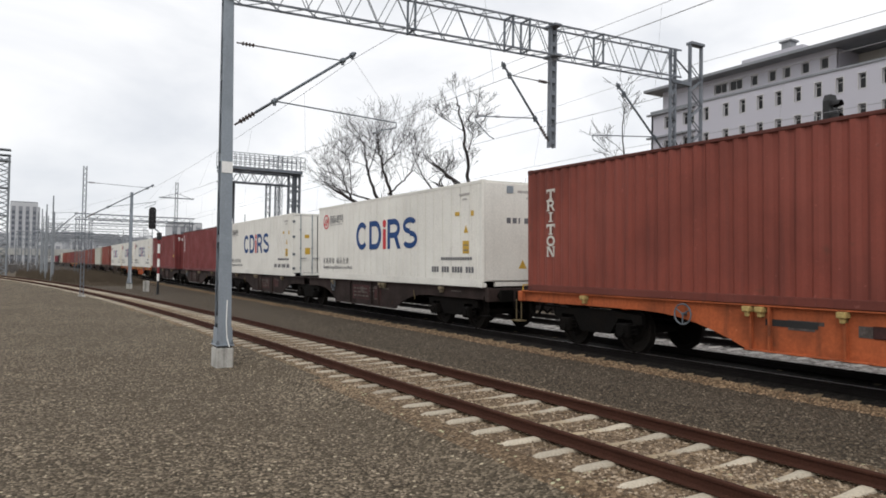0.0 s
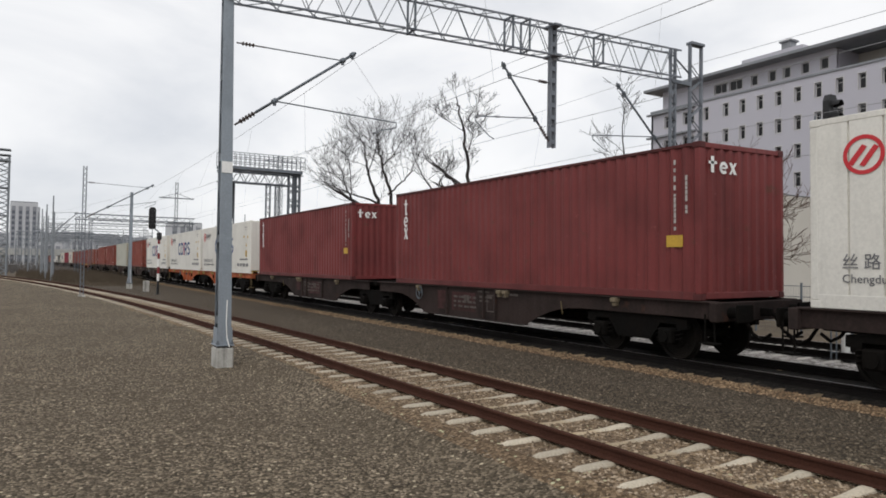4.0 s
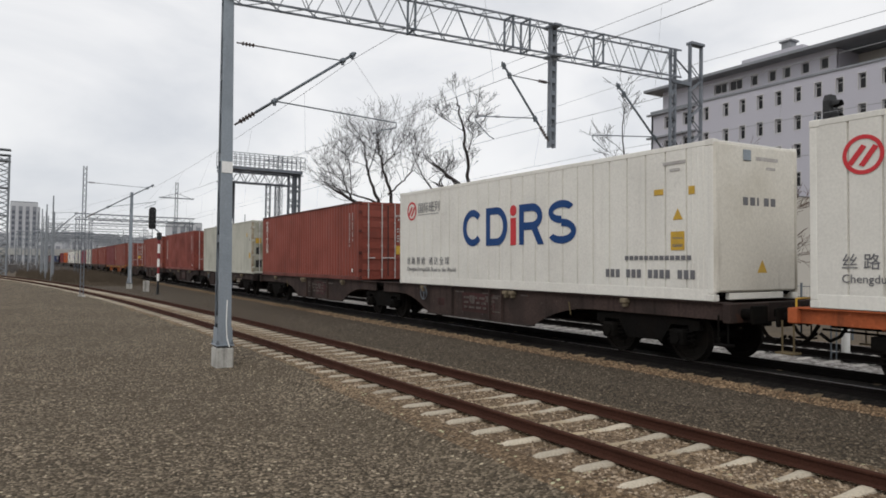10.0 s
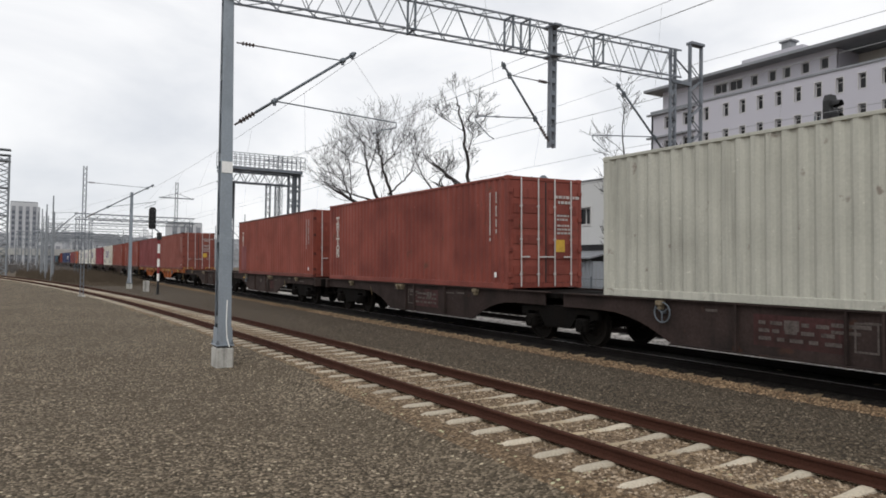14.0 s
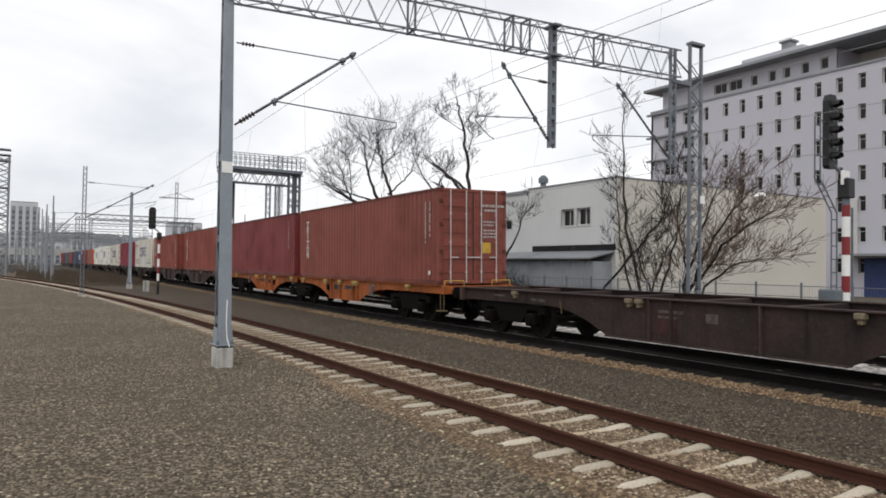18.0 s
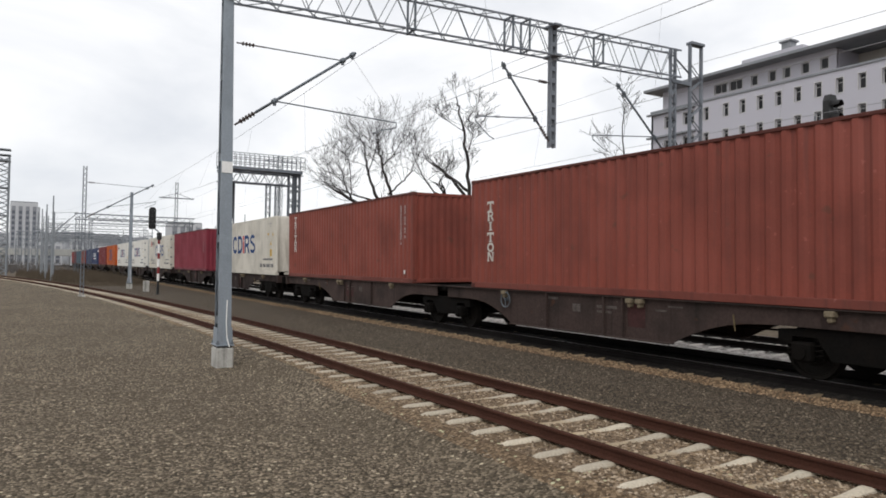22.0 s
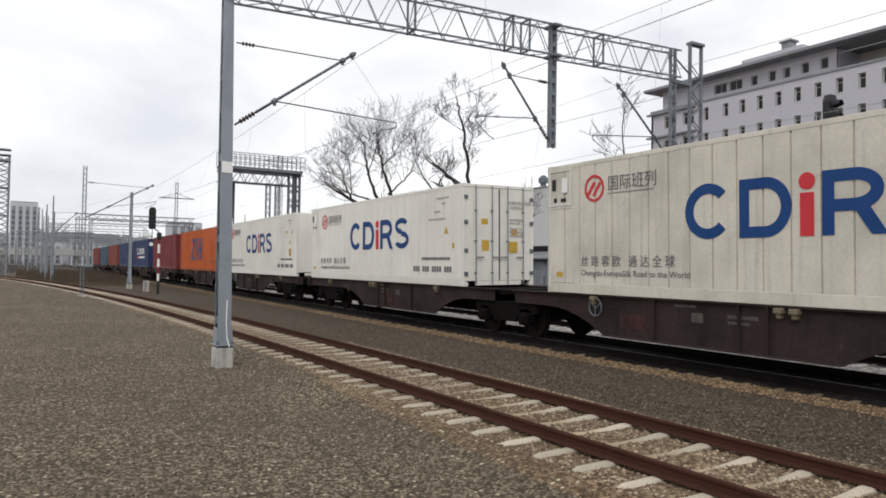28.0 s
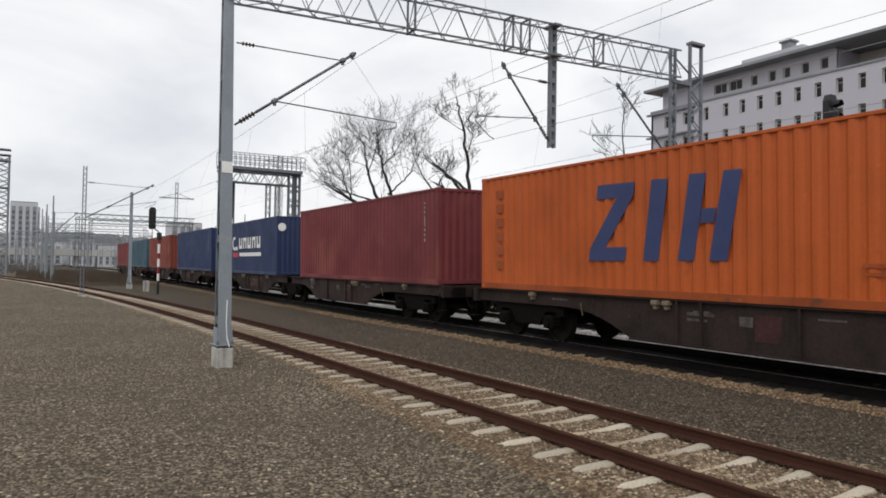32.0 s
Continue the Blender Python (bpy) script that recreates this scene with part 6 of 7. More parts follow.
        if unit:
            put("u1", lambda: Build().ring(-6.02, -5.26, 1.97, 2.78, 0.035, -0.012, 0.0), P_WHITE, "unit_frame", "framed service hatch")
            put("u2", lambda: bars([(-5.93, -5.79, 2.32, 2.58)]), M_GASKET, "hatch_window", "small dark window")
            put("u3", lambda: Build().box(-5.57, -5.38, -0.03, 0.0, 2.24, 2.58, 0.012), M_WHITE, "latch_box", "white latch box")
            put("u4", lambda: bars([(-5.86, -5.76, 2.05, 2.15)]), M_GASKET, "hatch_slot", "dark slot")
            put("u5", lambda: bars([(-5.62, -5.44, 2.05, 2.13)]), M_GASKET, "hatch_slot", "dark slot")
            put("u6", lambda: Build().ring(-6.0, -5.2, 0.24, 1.93, 0.02, -0.008, 0.0), P_WHITE, "unit_frame", "framed lower panel")
            put("u7", lambda: bars([(-5.77, -5.56, 0.36, 0.47)]), M_YELLOW, "warning_mark", "yellow warning panel")
            put("u8", lambda: Build().prism([(5.04, 1.5), (5.28, 1.5), (5.16, 1.71)], "y", -0.004, 0.0), M_YELLOW, "warning_mark", "yellow warning triangle")
            put("u9", lambda: bars([(5.49, 5.61, 1.07, 1.22)]), M_YELLOW, "warning_mark", "yellow warning panel")
            put("u10", lambda: bars([(4.61 + 0.09 * i, 4.67 + 0.09 * i, 2.52, 2.58) for i in range(8)] + [(4.9, 5.1, 2.36, 2.41), (4.46, 4.79, 2.14, 2.19)] + [(4.15 + 0.1 * i, 4.22 + 0.1 * i, 1.92, 1.97) for i in range(10)]), M_CHALK, "writing_bar", "faded grey bars of writing")
            return
        for i, q in enumerate(((5.14, 5.46, 0.92, 1.27), (4.73, 4.96, 1.98, 2.09), (5.56, 5.7, 1.94, 2.09))):
            put("r10%d" % i, lambda: bars([q]), M_YELLOW, "warning_mark", "yellow warning panel")
        put("r13", lambda: Build().prism([(5.19, 1.49), (5.42, 1.49), (5.305, 1.7)], "y", -0.004, 0.0), M_YELLOW, "warning_mark", "yellow warning triangle")
        put("r11", lambda: bars([(4.95, 5.5, 2.53, 2.59), (5.12, 5.36, 2.40, 2.45)]), M_CHALK, "writing_bar", "faded grey bars of writing")
        put("r12", lambda: bars([(5.18, 5.42, 0.98, 1.03), (5.18, 5.42, 1.13, 1.16)]), M_GREYPAINT, "writing_bar", "small dark bars")
    elif scheme in ("stack", "stack2"):
        def stack():
            """A column of upright, round and slanted white shapes with small feet."""
            b = Build()
            c, a, e = -5.28, -5.43, -5.13
            for top in (2.65, 1.84)[:1 if scheme == "stack2" else 2]:
                for q in ((a, e, top - 0.055, top), (a, a + 0.03, top - 0.09, top - 0.055), (e - 0.03, e, top - 0.09, top - 0.055), (c - 0.035, c + 0.035, top - 0.22, top - 0.055), (c - 0.08, c + 0.08, top - 0.245, top - 0.22)):
                    b.box(q[0], q[1], -0.004, 0.0, q[2], q[3])
            for q in ((a + 0.03, a + 0.095, 2.165, 2.36), (a, a + 0.12, 2.14, 2.165), (a, a + 0.16, 2.36, 2.40), (a + 0.095, a + 0.16, 2.25, 2.285), (c - 0.035, c + 0.035, 1.915, 2.09), (c - 0.08, c + 0.08, 2.09, 2.115), (c - 0.08, c + 0.08, 1.89, 1.915)):
                b.box(q[0], q[1], -0.004, 0.0, q[2], q[3])
            ring_shape(b, a + 0.16, 2.325, 0.11, 0.075, 0.05, -90, 90, 12)
            b.prism([(a + 0.15, 2.255), (a + 0.21, 2.255), (a + 0.31, 2.14), (a + 0.24, 2.14)], "y", -0.0045, -0.0005)
            if scheme == "stack":
                ring_shape(b, c, 1.45, 0.15, 0.125, 0.055, 0, 360, 24)
                for q in ((a + 0.02, a + 0.065, 1.105, 1.30), (e - 0.065, e - 0.02, 1.10, 1.295), (a, a + 0.1, 1.08, 1.105), (e - 0.1, e, 1.295, 1.32), (a, a + 0.06, 1.30, 1.32)):
                    b.box(q[0], q[1], -0.004, 0.0, q[2], q[3])
                b.prism([(a + 0.02, 1.32), (a + 0.1, 1.32), (e - 0.02, 1.08), (e - 0.09, 1.08)], "y", -0.0045, -0.0005)
            return b
        put(scheme, stack, M_CHALK2, "logo_shape", "column of plain white shapes", *marks_at)
        put("ids", lambda: column(hx - 0.82, 1.25, 2.5), M_CHALK, "writing_bar", "faded white bars of writing")
        put("ids2", lambda: column(hx - 0.54, 1.43, 2.5, 0.05, 2), M_CHALK, "writing_bar", "faded white bars of writing")
        put("sticker", lambda: bars([(hx - 0.60, hx - 0.50, 0.29, 0.42)]), M_WHITE, "sticker", "small white sticker")
        if scheme == "stack2":
            put("dark_patch", lambda: bars([(-hx + 0.62, -hx + 1.6, 0.2, 1.5)]), P_MAROON, "paint_patch", "dark maroon overpainted panel")
    elif scheme == "letters":
        def trio():
            b = bars([(-5.44, -5.355, 2.235, 2.66), (-5.52, -5.27, 2.49, 2.545), (-5.44, -5.29, 2.17, 2.235), (-5.48, -5.30, 1.93, 1.975)])
            ring_shape(b, -5.39, 1.955, 0.135, 0.175, 0.07, 0, 318, 24)
            b.prism([(-5.53, 1.76), (-5.43, 1.76), (-5.25, 1.40), (-5.35, 1.40)], "y", -0.004, 0.0)
            b.prism([(-5.31, 1.76), (-5.25, 1.76), (-5.47, 1.40), (-5.53, 1.40)], "y", -0.0045, -0.0005)
            return b
        put("tex", trio, M_WHITE, "logo_shape", "column of plain white shapes")
        put("texid2", lambda: column(hx - 0.33, 1.66, 2.3, 0.05, 6), M_CHALK, "writing_bar", "faded white bars of writing")
        put("texid", lambda: column(hx - 0.60, 1.32, 2.61, 0.05, 5), M_CHALK, "writing_bar", "faded white bars of writing")
        put("texy", lambda: bars([(hx - 0.78, hx - 0.39, 0.98, 1.2)]), M_YELLOW, "placard", "small yellow panel")
        def end_trio():
            b, x0, x1 = Build(), CL / 2 + 0.001, CL / 2 + 0.005
            b.box(x0, x1, -0.92, -0.84, 2.34, 2.64).box(x0, x1, -0.98, -0.76, 2.50, 2.55).box(x0, x1, -0.66, -0.5, 2.42, 2.455)
            k, n = len(b.v), 16
            for q in range(n + 1):
                w = math.radians(0 + 315 * q / n)
                for r in (0.115, 0.055):
                    b.v += [(x0, -0.57 + r * math.cos(w), 2.44 + r * math.sin(w)), (x1, -0.57 + r * math.cos(w), 2.44 + r * math.sin(w))]
            for q in range(n):
                a = k + 4 * q
                b.f += [(a, a + 4, a + 6, a + 2), (a + 1, a + 3, a + 7, a + 5), (a, a + 1, a + 5, a + 4), (a + 2, a + 6, a + 7, a + 3)]
            b.prism([(-0.42, 2.55), (-0.34, 2.55), (-0.2, 2.33), (-0.28, 2.33)], "x", x0, x1).prism([(-0.26, 2.55), (-0.2, 2.55), (-0.36, 2.33), (-0.42, 2.33)], "x", x0, x1 + 0.0005)
            return b.mesh("logo_shape", M_WHITE)
        b = cached("tex_end2", end_trio)
        part("logo_shape", b, None, t, "plain white shapes high on the end wall")
    elif scheme == "grey":
        put("gy", lambda: bars([(hx - 0.6, hx - 0.32, 0.84, 1.13)]).prism([(hx - 1.17, 2.04), (hx - 0.91, 2.04), (hx - 1.04, 2.29)], "y", -0.004, 0.0), M_YELLOW, "warning_mark", "yellow panel and triangle")
        put("gw", lambda: column(hx - 0.73, 1.3, 2.8, 0.06, 9), M_CHALK, "writing_bar", "faded bars of writing")
        put("gw2", lambda: bars([(hx - 0.53, hx - 0.45, 1.78, 1.92)]), M_GREYPAINT, "sticker", "small dark sticker")
        x0, x1 = hx + 0.008, hx + 0.014
        for key, q, mt, nm, lb in (("ge1", (-1.03, -0.72, 1.64, 1.92), M_YELLOW, "placard", "yellow placard on the door"), ("ge2", (-1.0, -0.8, 1.07, 1.42), M_GASKET, "hatch", "small dark hatch"), ("ge3", (-1.02, -0.7, 0.35, 0.73), M_GASKET, "vent_grille", "dark vent grille"),
                                   ("ge4", (-0.04, 0.0, 0.2, 2.7), M_GASKET, "door_gap", "dark gap between the doors"), ("ge5", (0.18, 0.6, 2.28, 2.44), M_CHALK, "writing_bar", "faded bar of writing")):
            part(nm, cached(key, lambda: Build().box(x0, x1, q[0], q[1], q[2], q[3], 0.002).mesh(nm, mt)), None, t, lb)
        part("warning_mark", cached("ge6", lambda: Build().prism([(-0.6, 2.3), (-0.3, 2.3), (-0.45, 2.52)], "x", x0, x1).mesh("warning_mark", M_YELLOW)), None, t, "yellow warning triangle")
    elif scheme == "big":
        def slab(pts):
            return Build().prism(pts, "y", -0.004, 0.0)
        put("z1", lambda: slab([(-1.52, 2.32), (-0.47, 2.3), (-0.51, 2.02), (-1.57, 2.02)]).prism([(-1.76, 1.0), (-0.70, 1.0), (-0.74, 0.72), (-1.81, 0.72)], "y", -0.004, 0.0).prism([(-0.96, 2.03), (-0.51, 2.03), (-1.31, 0.99), (-1.76, 0.99)], "y", -0.0045, -0.0005), M_NAVYPAINT, "logo_shape", "large navy slanted bars", -0.1)
        put("z2", lambda: slab([(-0.02, 2.3), (0.38, 2.28), (0.14, 0.72), (-0.25, 0.72)]), M_NAVYPAINT, "logo_shape", "large navy slanted bar", -0.1)
        put("z3", lambda: slab([(0.89, 2.31), (1.26, 2.3), (0.98, 0.72), (0.61, 0.72)]).prism([(1.63, 2.3), (2.0, 2.29), (1.69, 0.72), (1.32, 0.72)], "y", -0.004, 0.0).prism([(1.16, 1.66), (1.47, 1.66), (1.42, 1.4), (1.12, 1.4)], "y", -0.004, 0.0), M_NAVYPAINT, "logo_shape", "large navy slanted double bar", -0.1)
        put("z4", lambda: bars([(-hx + 0.68, -hx + 1.0, 2.3 - 0.36 * i, 2.52 - 0.36 * i) for i in range(6)] + [(3.9, 5.6, 0.62, 0.68), (3.9, 5.6, 0.5, 0.55)]), DULL[P_ORANGE.name], "writing_bar", "small dull orange-brown blocks in a column")
    elif scheme == "navy":
        put("n1", lambda: bars([(-0.95 + 0.9 * k, -0.75 + 0.9 * k, 1.38, 1.98) for k in range(5)] + [(-0.48 + 0.9 * k, -0.28 + 0.9 * k, 1.38, 1.98) for k in range(5)] + [(-0.75 + 0.9 * k, -0.48 + 0.9 * k, 1.38 + 0.42 * (k % 2), 1.56 + 0.42 * (k % 2)) for k in range(5)]), M_WHITE, "logo_shape", "row of plain white strokes")
        put("n4", lambda: bars([(-0.85, 3.45, 0.95, 1.15)]), M_WHITE, "logo_shape", "long plain white bar")
        put("n3", lambda: ring_shape(bars([(-1.75, -1.3, 1.3, 1.5)]), -2.0, 1.7, 0.45, 0.4, 0.16, 60, 300), M_WHITE, "logo_shape", "plain white open ring")
        put("n5", lambda: bars([(-2.3, -1.2, 0.9, 1.15)]), M_REDPAINT, "logo_shape", "plain red bar")
        part("emblem", cached("navy_end", lambda: Build().tube((hx + 0.006, -0.94, 2.35), (hx + 0.012, -0.94, 2.35), 0.2, n=20).mesh("emblem", M_WHITE)), None, t, "white round emblem on the door")
    elif scheme == "id":
        put("id1", lambda: column(hx - 0.82, 1.35, 2.5, 0.05, 3), M_CHALK, "writing_bar", "faded white bars of writing")


def fish_belly(L0, L1, f0, f1, a0, a1, top, shallow, deep):
    """Side sill outline: shallow at both ends, deep between f0 and f1, curved between."""
    pts = [(L0, top), (L0, shallow), (a0, shallow)]
    for i in range(1, 6):
        u = i / 6
        pts.append((a0 + (f0 - a0) * (u ** 0.8), shallow + (deep - shallow) * u ** 1.7))
    pts += [(f0, deep), (f1, deep)]
    for i in range(1, 6):
        u = 1 - i / 6
        pts.append((a1 + (f1 - a1) * (u ** 0.8), shallow + (deep - shallow) * u ** 1.7))
    pts += [(a1, shallow), (L1, shallow), (L1, top)]
    return pts


def build_bogie(parent, x):
    """Two-axle bogie: side frames, bolster, springs, axle boxes, two wheelsets."""
    bg_ = part("bogie", cached("bolster", lambda: Build().box(-0.2, 0.2, -1.0, 1.0, 0.42, 0.78, 0.03).box(-0.9, 0.9, -0.12, 0.12, 0.5, 0.62, 0.02).mesh("bogie", M_BOGIE)), None, parent, "grimy two-axle bogie, underframe shade painted into its black", at=pose(x, 0, 0))
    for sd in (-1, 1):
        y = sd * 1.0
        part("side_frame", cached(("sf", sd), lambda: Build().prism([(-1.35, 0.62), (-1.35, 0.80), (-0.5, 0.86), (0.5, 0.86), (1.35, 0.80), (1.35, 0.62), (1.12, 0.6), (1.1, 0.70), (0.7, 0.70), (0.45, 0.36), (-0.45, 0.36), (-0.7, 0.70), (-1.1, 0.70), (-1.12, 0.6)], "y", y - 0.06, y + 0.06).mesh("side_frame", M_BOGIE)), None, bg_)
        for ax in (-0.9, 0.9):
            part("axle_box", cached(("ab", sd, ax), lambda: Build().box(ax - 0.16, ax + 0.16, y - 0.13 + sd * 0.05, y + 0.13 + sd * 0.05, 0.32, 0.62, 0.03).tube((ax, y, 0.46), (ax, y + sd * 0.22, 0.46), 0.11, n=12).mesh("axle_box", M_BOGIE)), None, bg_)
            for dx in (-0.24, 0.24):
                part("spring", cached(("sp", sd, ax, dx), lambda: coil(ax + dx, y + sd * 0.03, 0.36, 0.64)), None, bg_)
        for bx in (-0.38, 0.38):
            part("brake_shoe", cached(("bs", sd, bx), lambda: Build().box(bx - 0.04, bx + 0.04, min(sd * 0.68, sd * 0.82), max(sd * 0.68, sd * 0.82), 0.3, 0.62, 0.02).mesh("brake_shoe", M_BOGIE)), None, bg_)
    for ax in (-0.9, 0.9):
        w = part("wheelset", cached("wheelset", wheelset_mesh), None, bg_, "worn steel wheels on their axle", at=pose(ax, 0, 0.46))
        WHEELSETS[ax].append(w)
    return bg_


def coil(x, y, z0, z1):
    """Spring wire swept round its axis."""
    frames, n = [], 26
    for i in range(n + 1):
        w = 2 * math.pi * 3.5 * i / n
        side = Vector((math.cos(w), math.sin(w), 0))
        frames.append((Vector((x, y, z0 + (z1 - z0) * i / n)) + side * 0.06, side, Vector((0, 0, 1))))
    return Build().sweep(frames, [(0.016, 0.0), (0.0, 0.016), (-0.016, 0.0), (0.0, -0.016)]).mesh("spring", M_BOGIE)


def wheelset_mesh():
    b = Build().tube((0, -1.0, 0), (0, 1.0, 0), 0.08, n=12)
    prof = [(-0.06, 0.12), (-0.06, 0.2), (-0.02, 0.24), (-0.02, 0.38), (-0.065, 0.4), (-0.065, 0.452), (0.04, 0.462), (0.045, 0.49), (0.07, 0.49), (0.07, 0.4), (0.02, 0.38), (0.02, 0.24), (0.06, 0.2), (0.06, 0.12)]
    n = 28
    for sd in (-1, 1):
        k = len(b.v)
        for i in range(n):
            w = 2 * math.pi * i / n
            for a, r in prof:
                b.v.append((r * math.cos(w), sd * 0.75 - sd * a, r * math.sin(w)))
        m = len(prof)
        for i in range(n):
            for q in range(m):
                r = (q + 1) % m
                b.f.append((k + i * m + q, k + i * m + r, k + ((i + 1) % n) * m + r, k + ((i + 1) % n) * m + q))
        for j in range(3):
            w = 2 * math.pi * j / 3
            b.tube((0.28 * math.cos(w), sd * 0.72, 0.28 * math.sin(w)), (0.28 * math.cos(w), sd * 0.79, 0.28 * math.sin(w)), 0.05, n=8)
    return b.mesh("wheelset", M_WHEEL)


WHEELSETS = {-0.9: [], 0.9: []}


def build_wagon(style, mirror, inner_gap, with_inner_bogie, label, frame_mat=None, rng=None, outer=True, stencilled=True):
    """One forty-foot unit of an articulated container wagon; outer end at +x unless mirrored."""
    t = thing("container_wagon", label, "wagon", "wagons of the train")
    mt = frame_mat or (M_ORANGEFRAME if style == "orange" else M_BROWNFRAME)
    sg = -1 if mirror else 1
    hx = CL / 2
    inner = hx + inner_gap / 2
    outl = fish_belly(-inner + 0.25, 6.38, -2.75, 0.11, -5.3, 2.55, 1.165, 0.925, 0.41) if style == "orange" else fish_belly(-inner + 0.35, 6.38, -4.35, 0.77, -6.3, 2.9, 1.165, 0.86, 0.325)
    outl = [(sg * a, z) for a, z in outl]
    if sg < 0:
        outl = outl[::-1]
    for sd in (-1, 1):
        y = sd * 1.12
        web = part("side_sill", cached(("sill", mt.name, style, mirror, sd, inner_gap), lambda: Build().prism(outl, "y", y - 0.015, y + 0.015).mesh("side_sill", mt)), None, t)
        x0, x1 = sorted((sg * (-inner + 0.25), sg * 6.38))
        part("top_flange", cached(("flange", mt.name, style, mirror, sd, inner_gap), lambda: Build().box(x0, x1, y - 0.09, y + 0.09, 1.15, 1.178, 0.005).mesh("top_flange", mt)), None, web)
        bx0, bx1 = sorted((sg * (-2.75 if style == "orange" else -4.35), sg * (0.11 if style == "orange" else 0.77)))
        part("bottom_flange", cached(("bflange", mt.name, style, mirror, sd), lambda: Build().box(bx0, bx1, y - 0.09, y + 0.09, 0.32 if style == "brown" else 0.405, 0.345 if style == "brown" else 0.43, 0.005).mesh("bottom_flange", mt)), None, web)
        ribs = (-2.55, -1.6, -0.35, 0.0) if style == "orange" else (-2.9, -1.0, -0.45)
        for r in ribs:
            part("rib", cached(("rib", mt.name, style, sd), lambda: Build().box(-0.02, 0.02, min(y + sd * 0.014, y + sd * 0.085), max(y + sd * 0.014, y + sd * 0.085), 0.435 if style == "orange" else 0.36, 1.15).mesh("rib", mt)), None, web, at=pose(sg * r, 0, 0))
        for r in (-5.72, -3.07, -1.58, -0.2, 0.04, 4.11) if style == "orange" else (-4.56, -0.22, 0.05, 3.92):
            part("spigot_bracket", cached(("spig", sd, style), lambda: Build().box(-0.075, 0.075, min(y, y + sd * 0.16), max(y, y + sd * 0.16), 1.05, 1.145, 0.015).box(-0.04, 0.04, min(y, y + sd * 0.13), max(y, y + sd * 0.13), 0.97, 1.06, 0.015).mesh("spigot_bracket", M_BUFF if style == "orange" else M_GREYBUFF)), None, web, "worn buff locking bracket", at=pose(sg * r, 0, 0))
    for x in (-5.2, -3.0, -1.0, 1.0, 3.0, 5.0):
        part("cross_beam", cached(("cross", mt.name, style), lambda: Build().box(-0.1, 0.1, -1.1, 1.1, 0.9, 1.14, 0.01).mesh("cross_beam", mt)), None, t, at=pose(sg * x, 0, 0))
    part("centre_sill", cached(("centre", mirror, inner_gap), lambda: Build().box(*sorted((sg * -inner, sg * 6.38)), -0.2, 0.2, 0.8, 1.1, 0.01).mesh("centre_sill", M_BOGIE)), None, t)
    hs = sg * 6.38
    if outer:
        part("headstock", cached(("head", mt.name, style, mirror), lambda: Build().box(hs - 0.08, hs + 0.08, -1.25, 1.25, 0.92 if style == "orange" else 0.82, 1.165, 0.015).mesh("headstock", mt)), None, t)
        for sd in (-1, 1):
            part("buffer", cached(("buf", mirror, sd), lambda: Build().tube((hs, sd * 0.875, 0.98), (hs + sg * 0.34, sd * 0.875, 0.98), 0.10, n=12).box(*sorted((hs + sg * 0.34, hs + sg * 0.40)), sd * 0.875 - 0.22, sd * 0.875 + 0.22, 0.82, 1.14, 0.02).mesh("buffer", M_BOGIE)), None, t)
        for yy in (-0.45, 0.45):
            part("brake_hose", cached(("hose", mirror, yy), lambda: Build().line([(hs + sg * 0.05, yy, 0.85), (hs + sg * 0.22, yy, 0.6), (hs + sg * 0.4, yy, 0.5), (hs + sg * 0.58, yy, 0.62)], 0.03, 6).mesh("brake_hose", M_BOGIE)), None, t, "black rubber brake hose")
        part("coupling", cached(("cpl", mirror), lambda: Build().box(*sorted((hs, hs + sg * 0.3)), -0.05, 0.05, 0.9, 1.04, 0.02).line([(hs + sg * 0.3, 0, 0.95), (hs + sg * 0.55, 0, 0.8)], 0.035, 8).mesh("coupling", M_BOGIE)), None, t)
        for sd in (-1, 1) if style == "orange" else ():
            part("handrail", cached(("hrail", mirror, sd), lambda: Build().line([(hs - sg * 0.02, sd * 1.16, 1.16), (hs - sg * 0.02, sd * 1.16, 1.31), (hs - sg * 0.02, sd * 0.5, 1.31), (hs - sg * 0.02, sd * 0.5, 1.16)], 0.016, 6).mesh("handrail", M_YELLOW)), None, t, "low yellow handrail")
        for sd in (-1, 1):
            part("step", cached(("step", style, mirror, sd), lambda: Build().box(hs - 0.25, hs + 0.05, sd * 1.2 - 0.12, sd * 1.2 + 0.12, 0.42, 0.45).tube((hs - 0.2, sd * 1.2, 0.44), (hs - 0.2, sd * 1.2, 0.95), 0.015).tube((hs, sd * 1.2, 0.44), (hs, sd * 1.2, 0.95), 0.015).mesh("step", M_DULLBUFF if style == "orange" else M_BOGIE)), None, t)
    build_bogie(t, sg * 4.3 if style == "brown" else sg * 3.92)
    if with_inner_bogie:
        build_bogie(t, -sg * inner)
    part("end_platform", cached(("plat", mt.name, mirror, inner_gap, style), lambda: Build().box(*sorted((sg * (-inner + 0.1), sg * (-hx + 0.3))), -1.0, 1.0, 1.02, 1.14, 0.01).mesh("end_platform", mt if style == "orange" else M_BOGIE)), None, t)
    if not mirror and style == "brown":
        part("handwheel", cached(("hw", mirror), lambda: handwheel(-4.5)), None, t, "spoked brake handwheel")
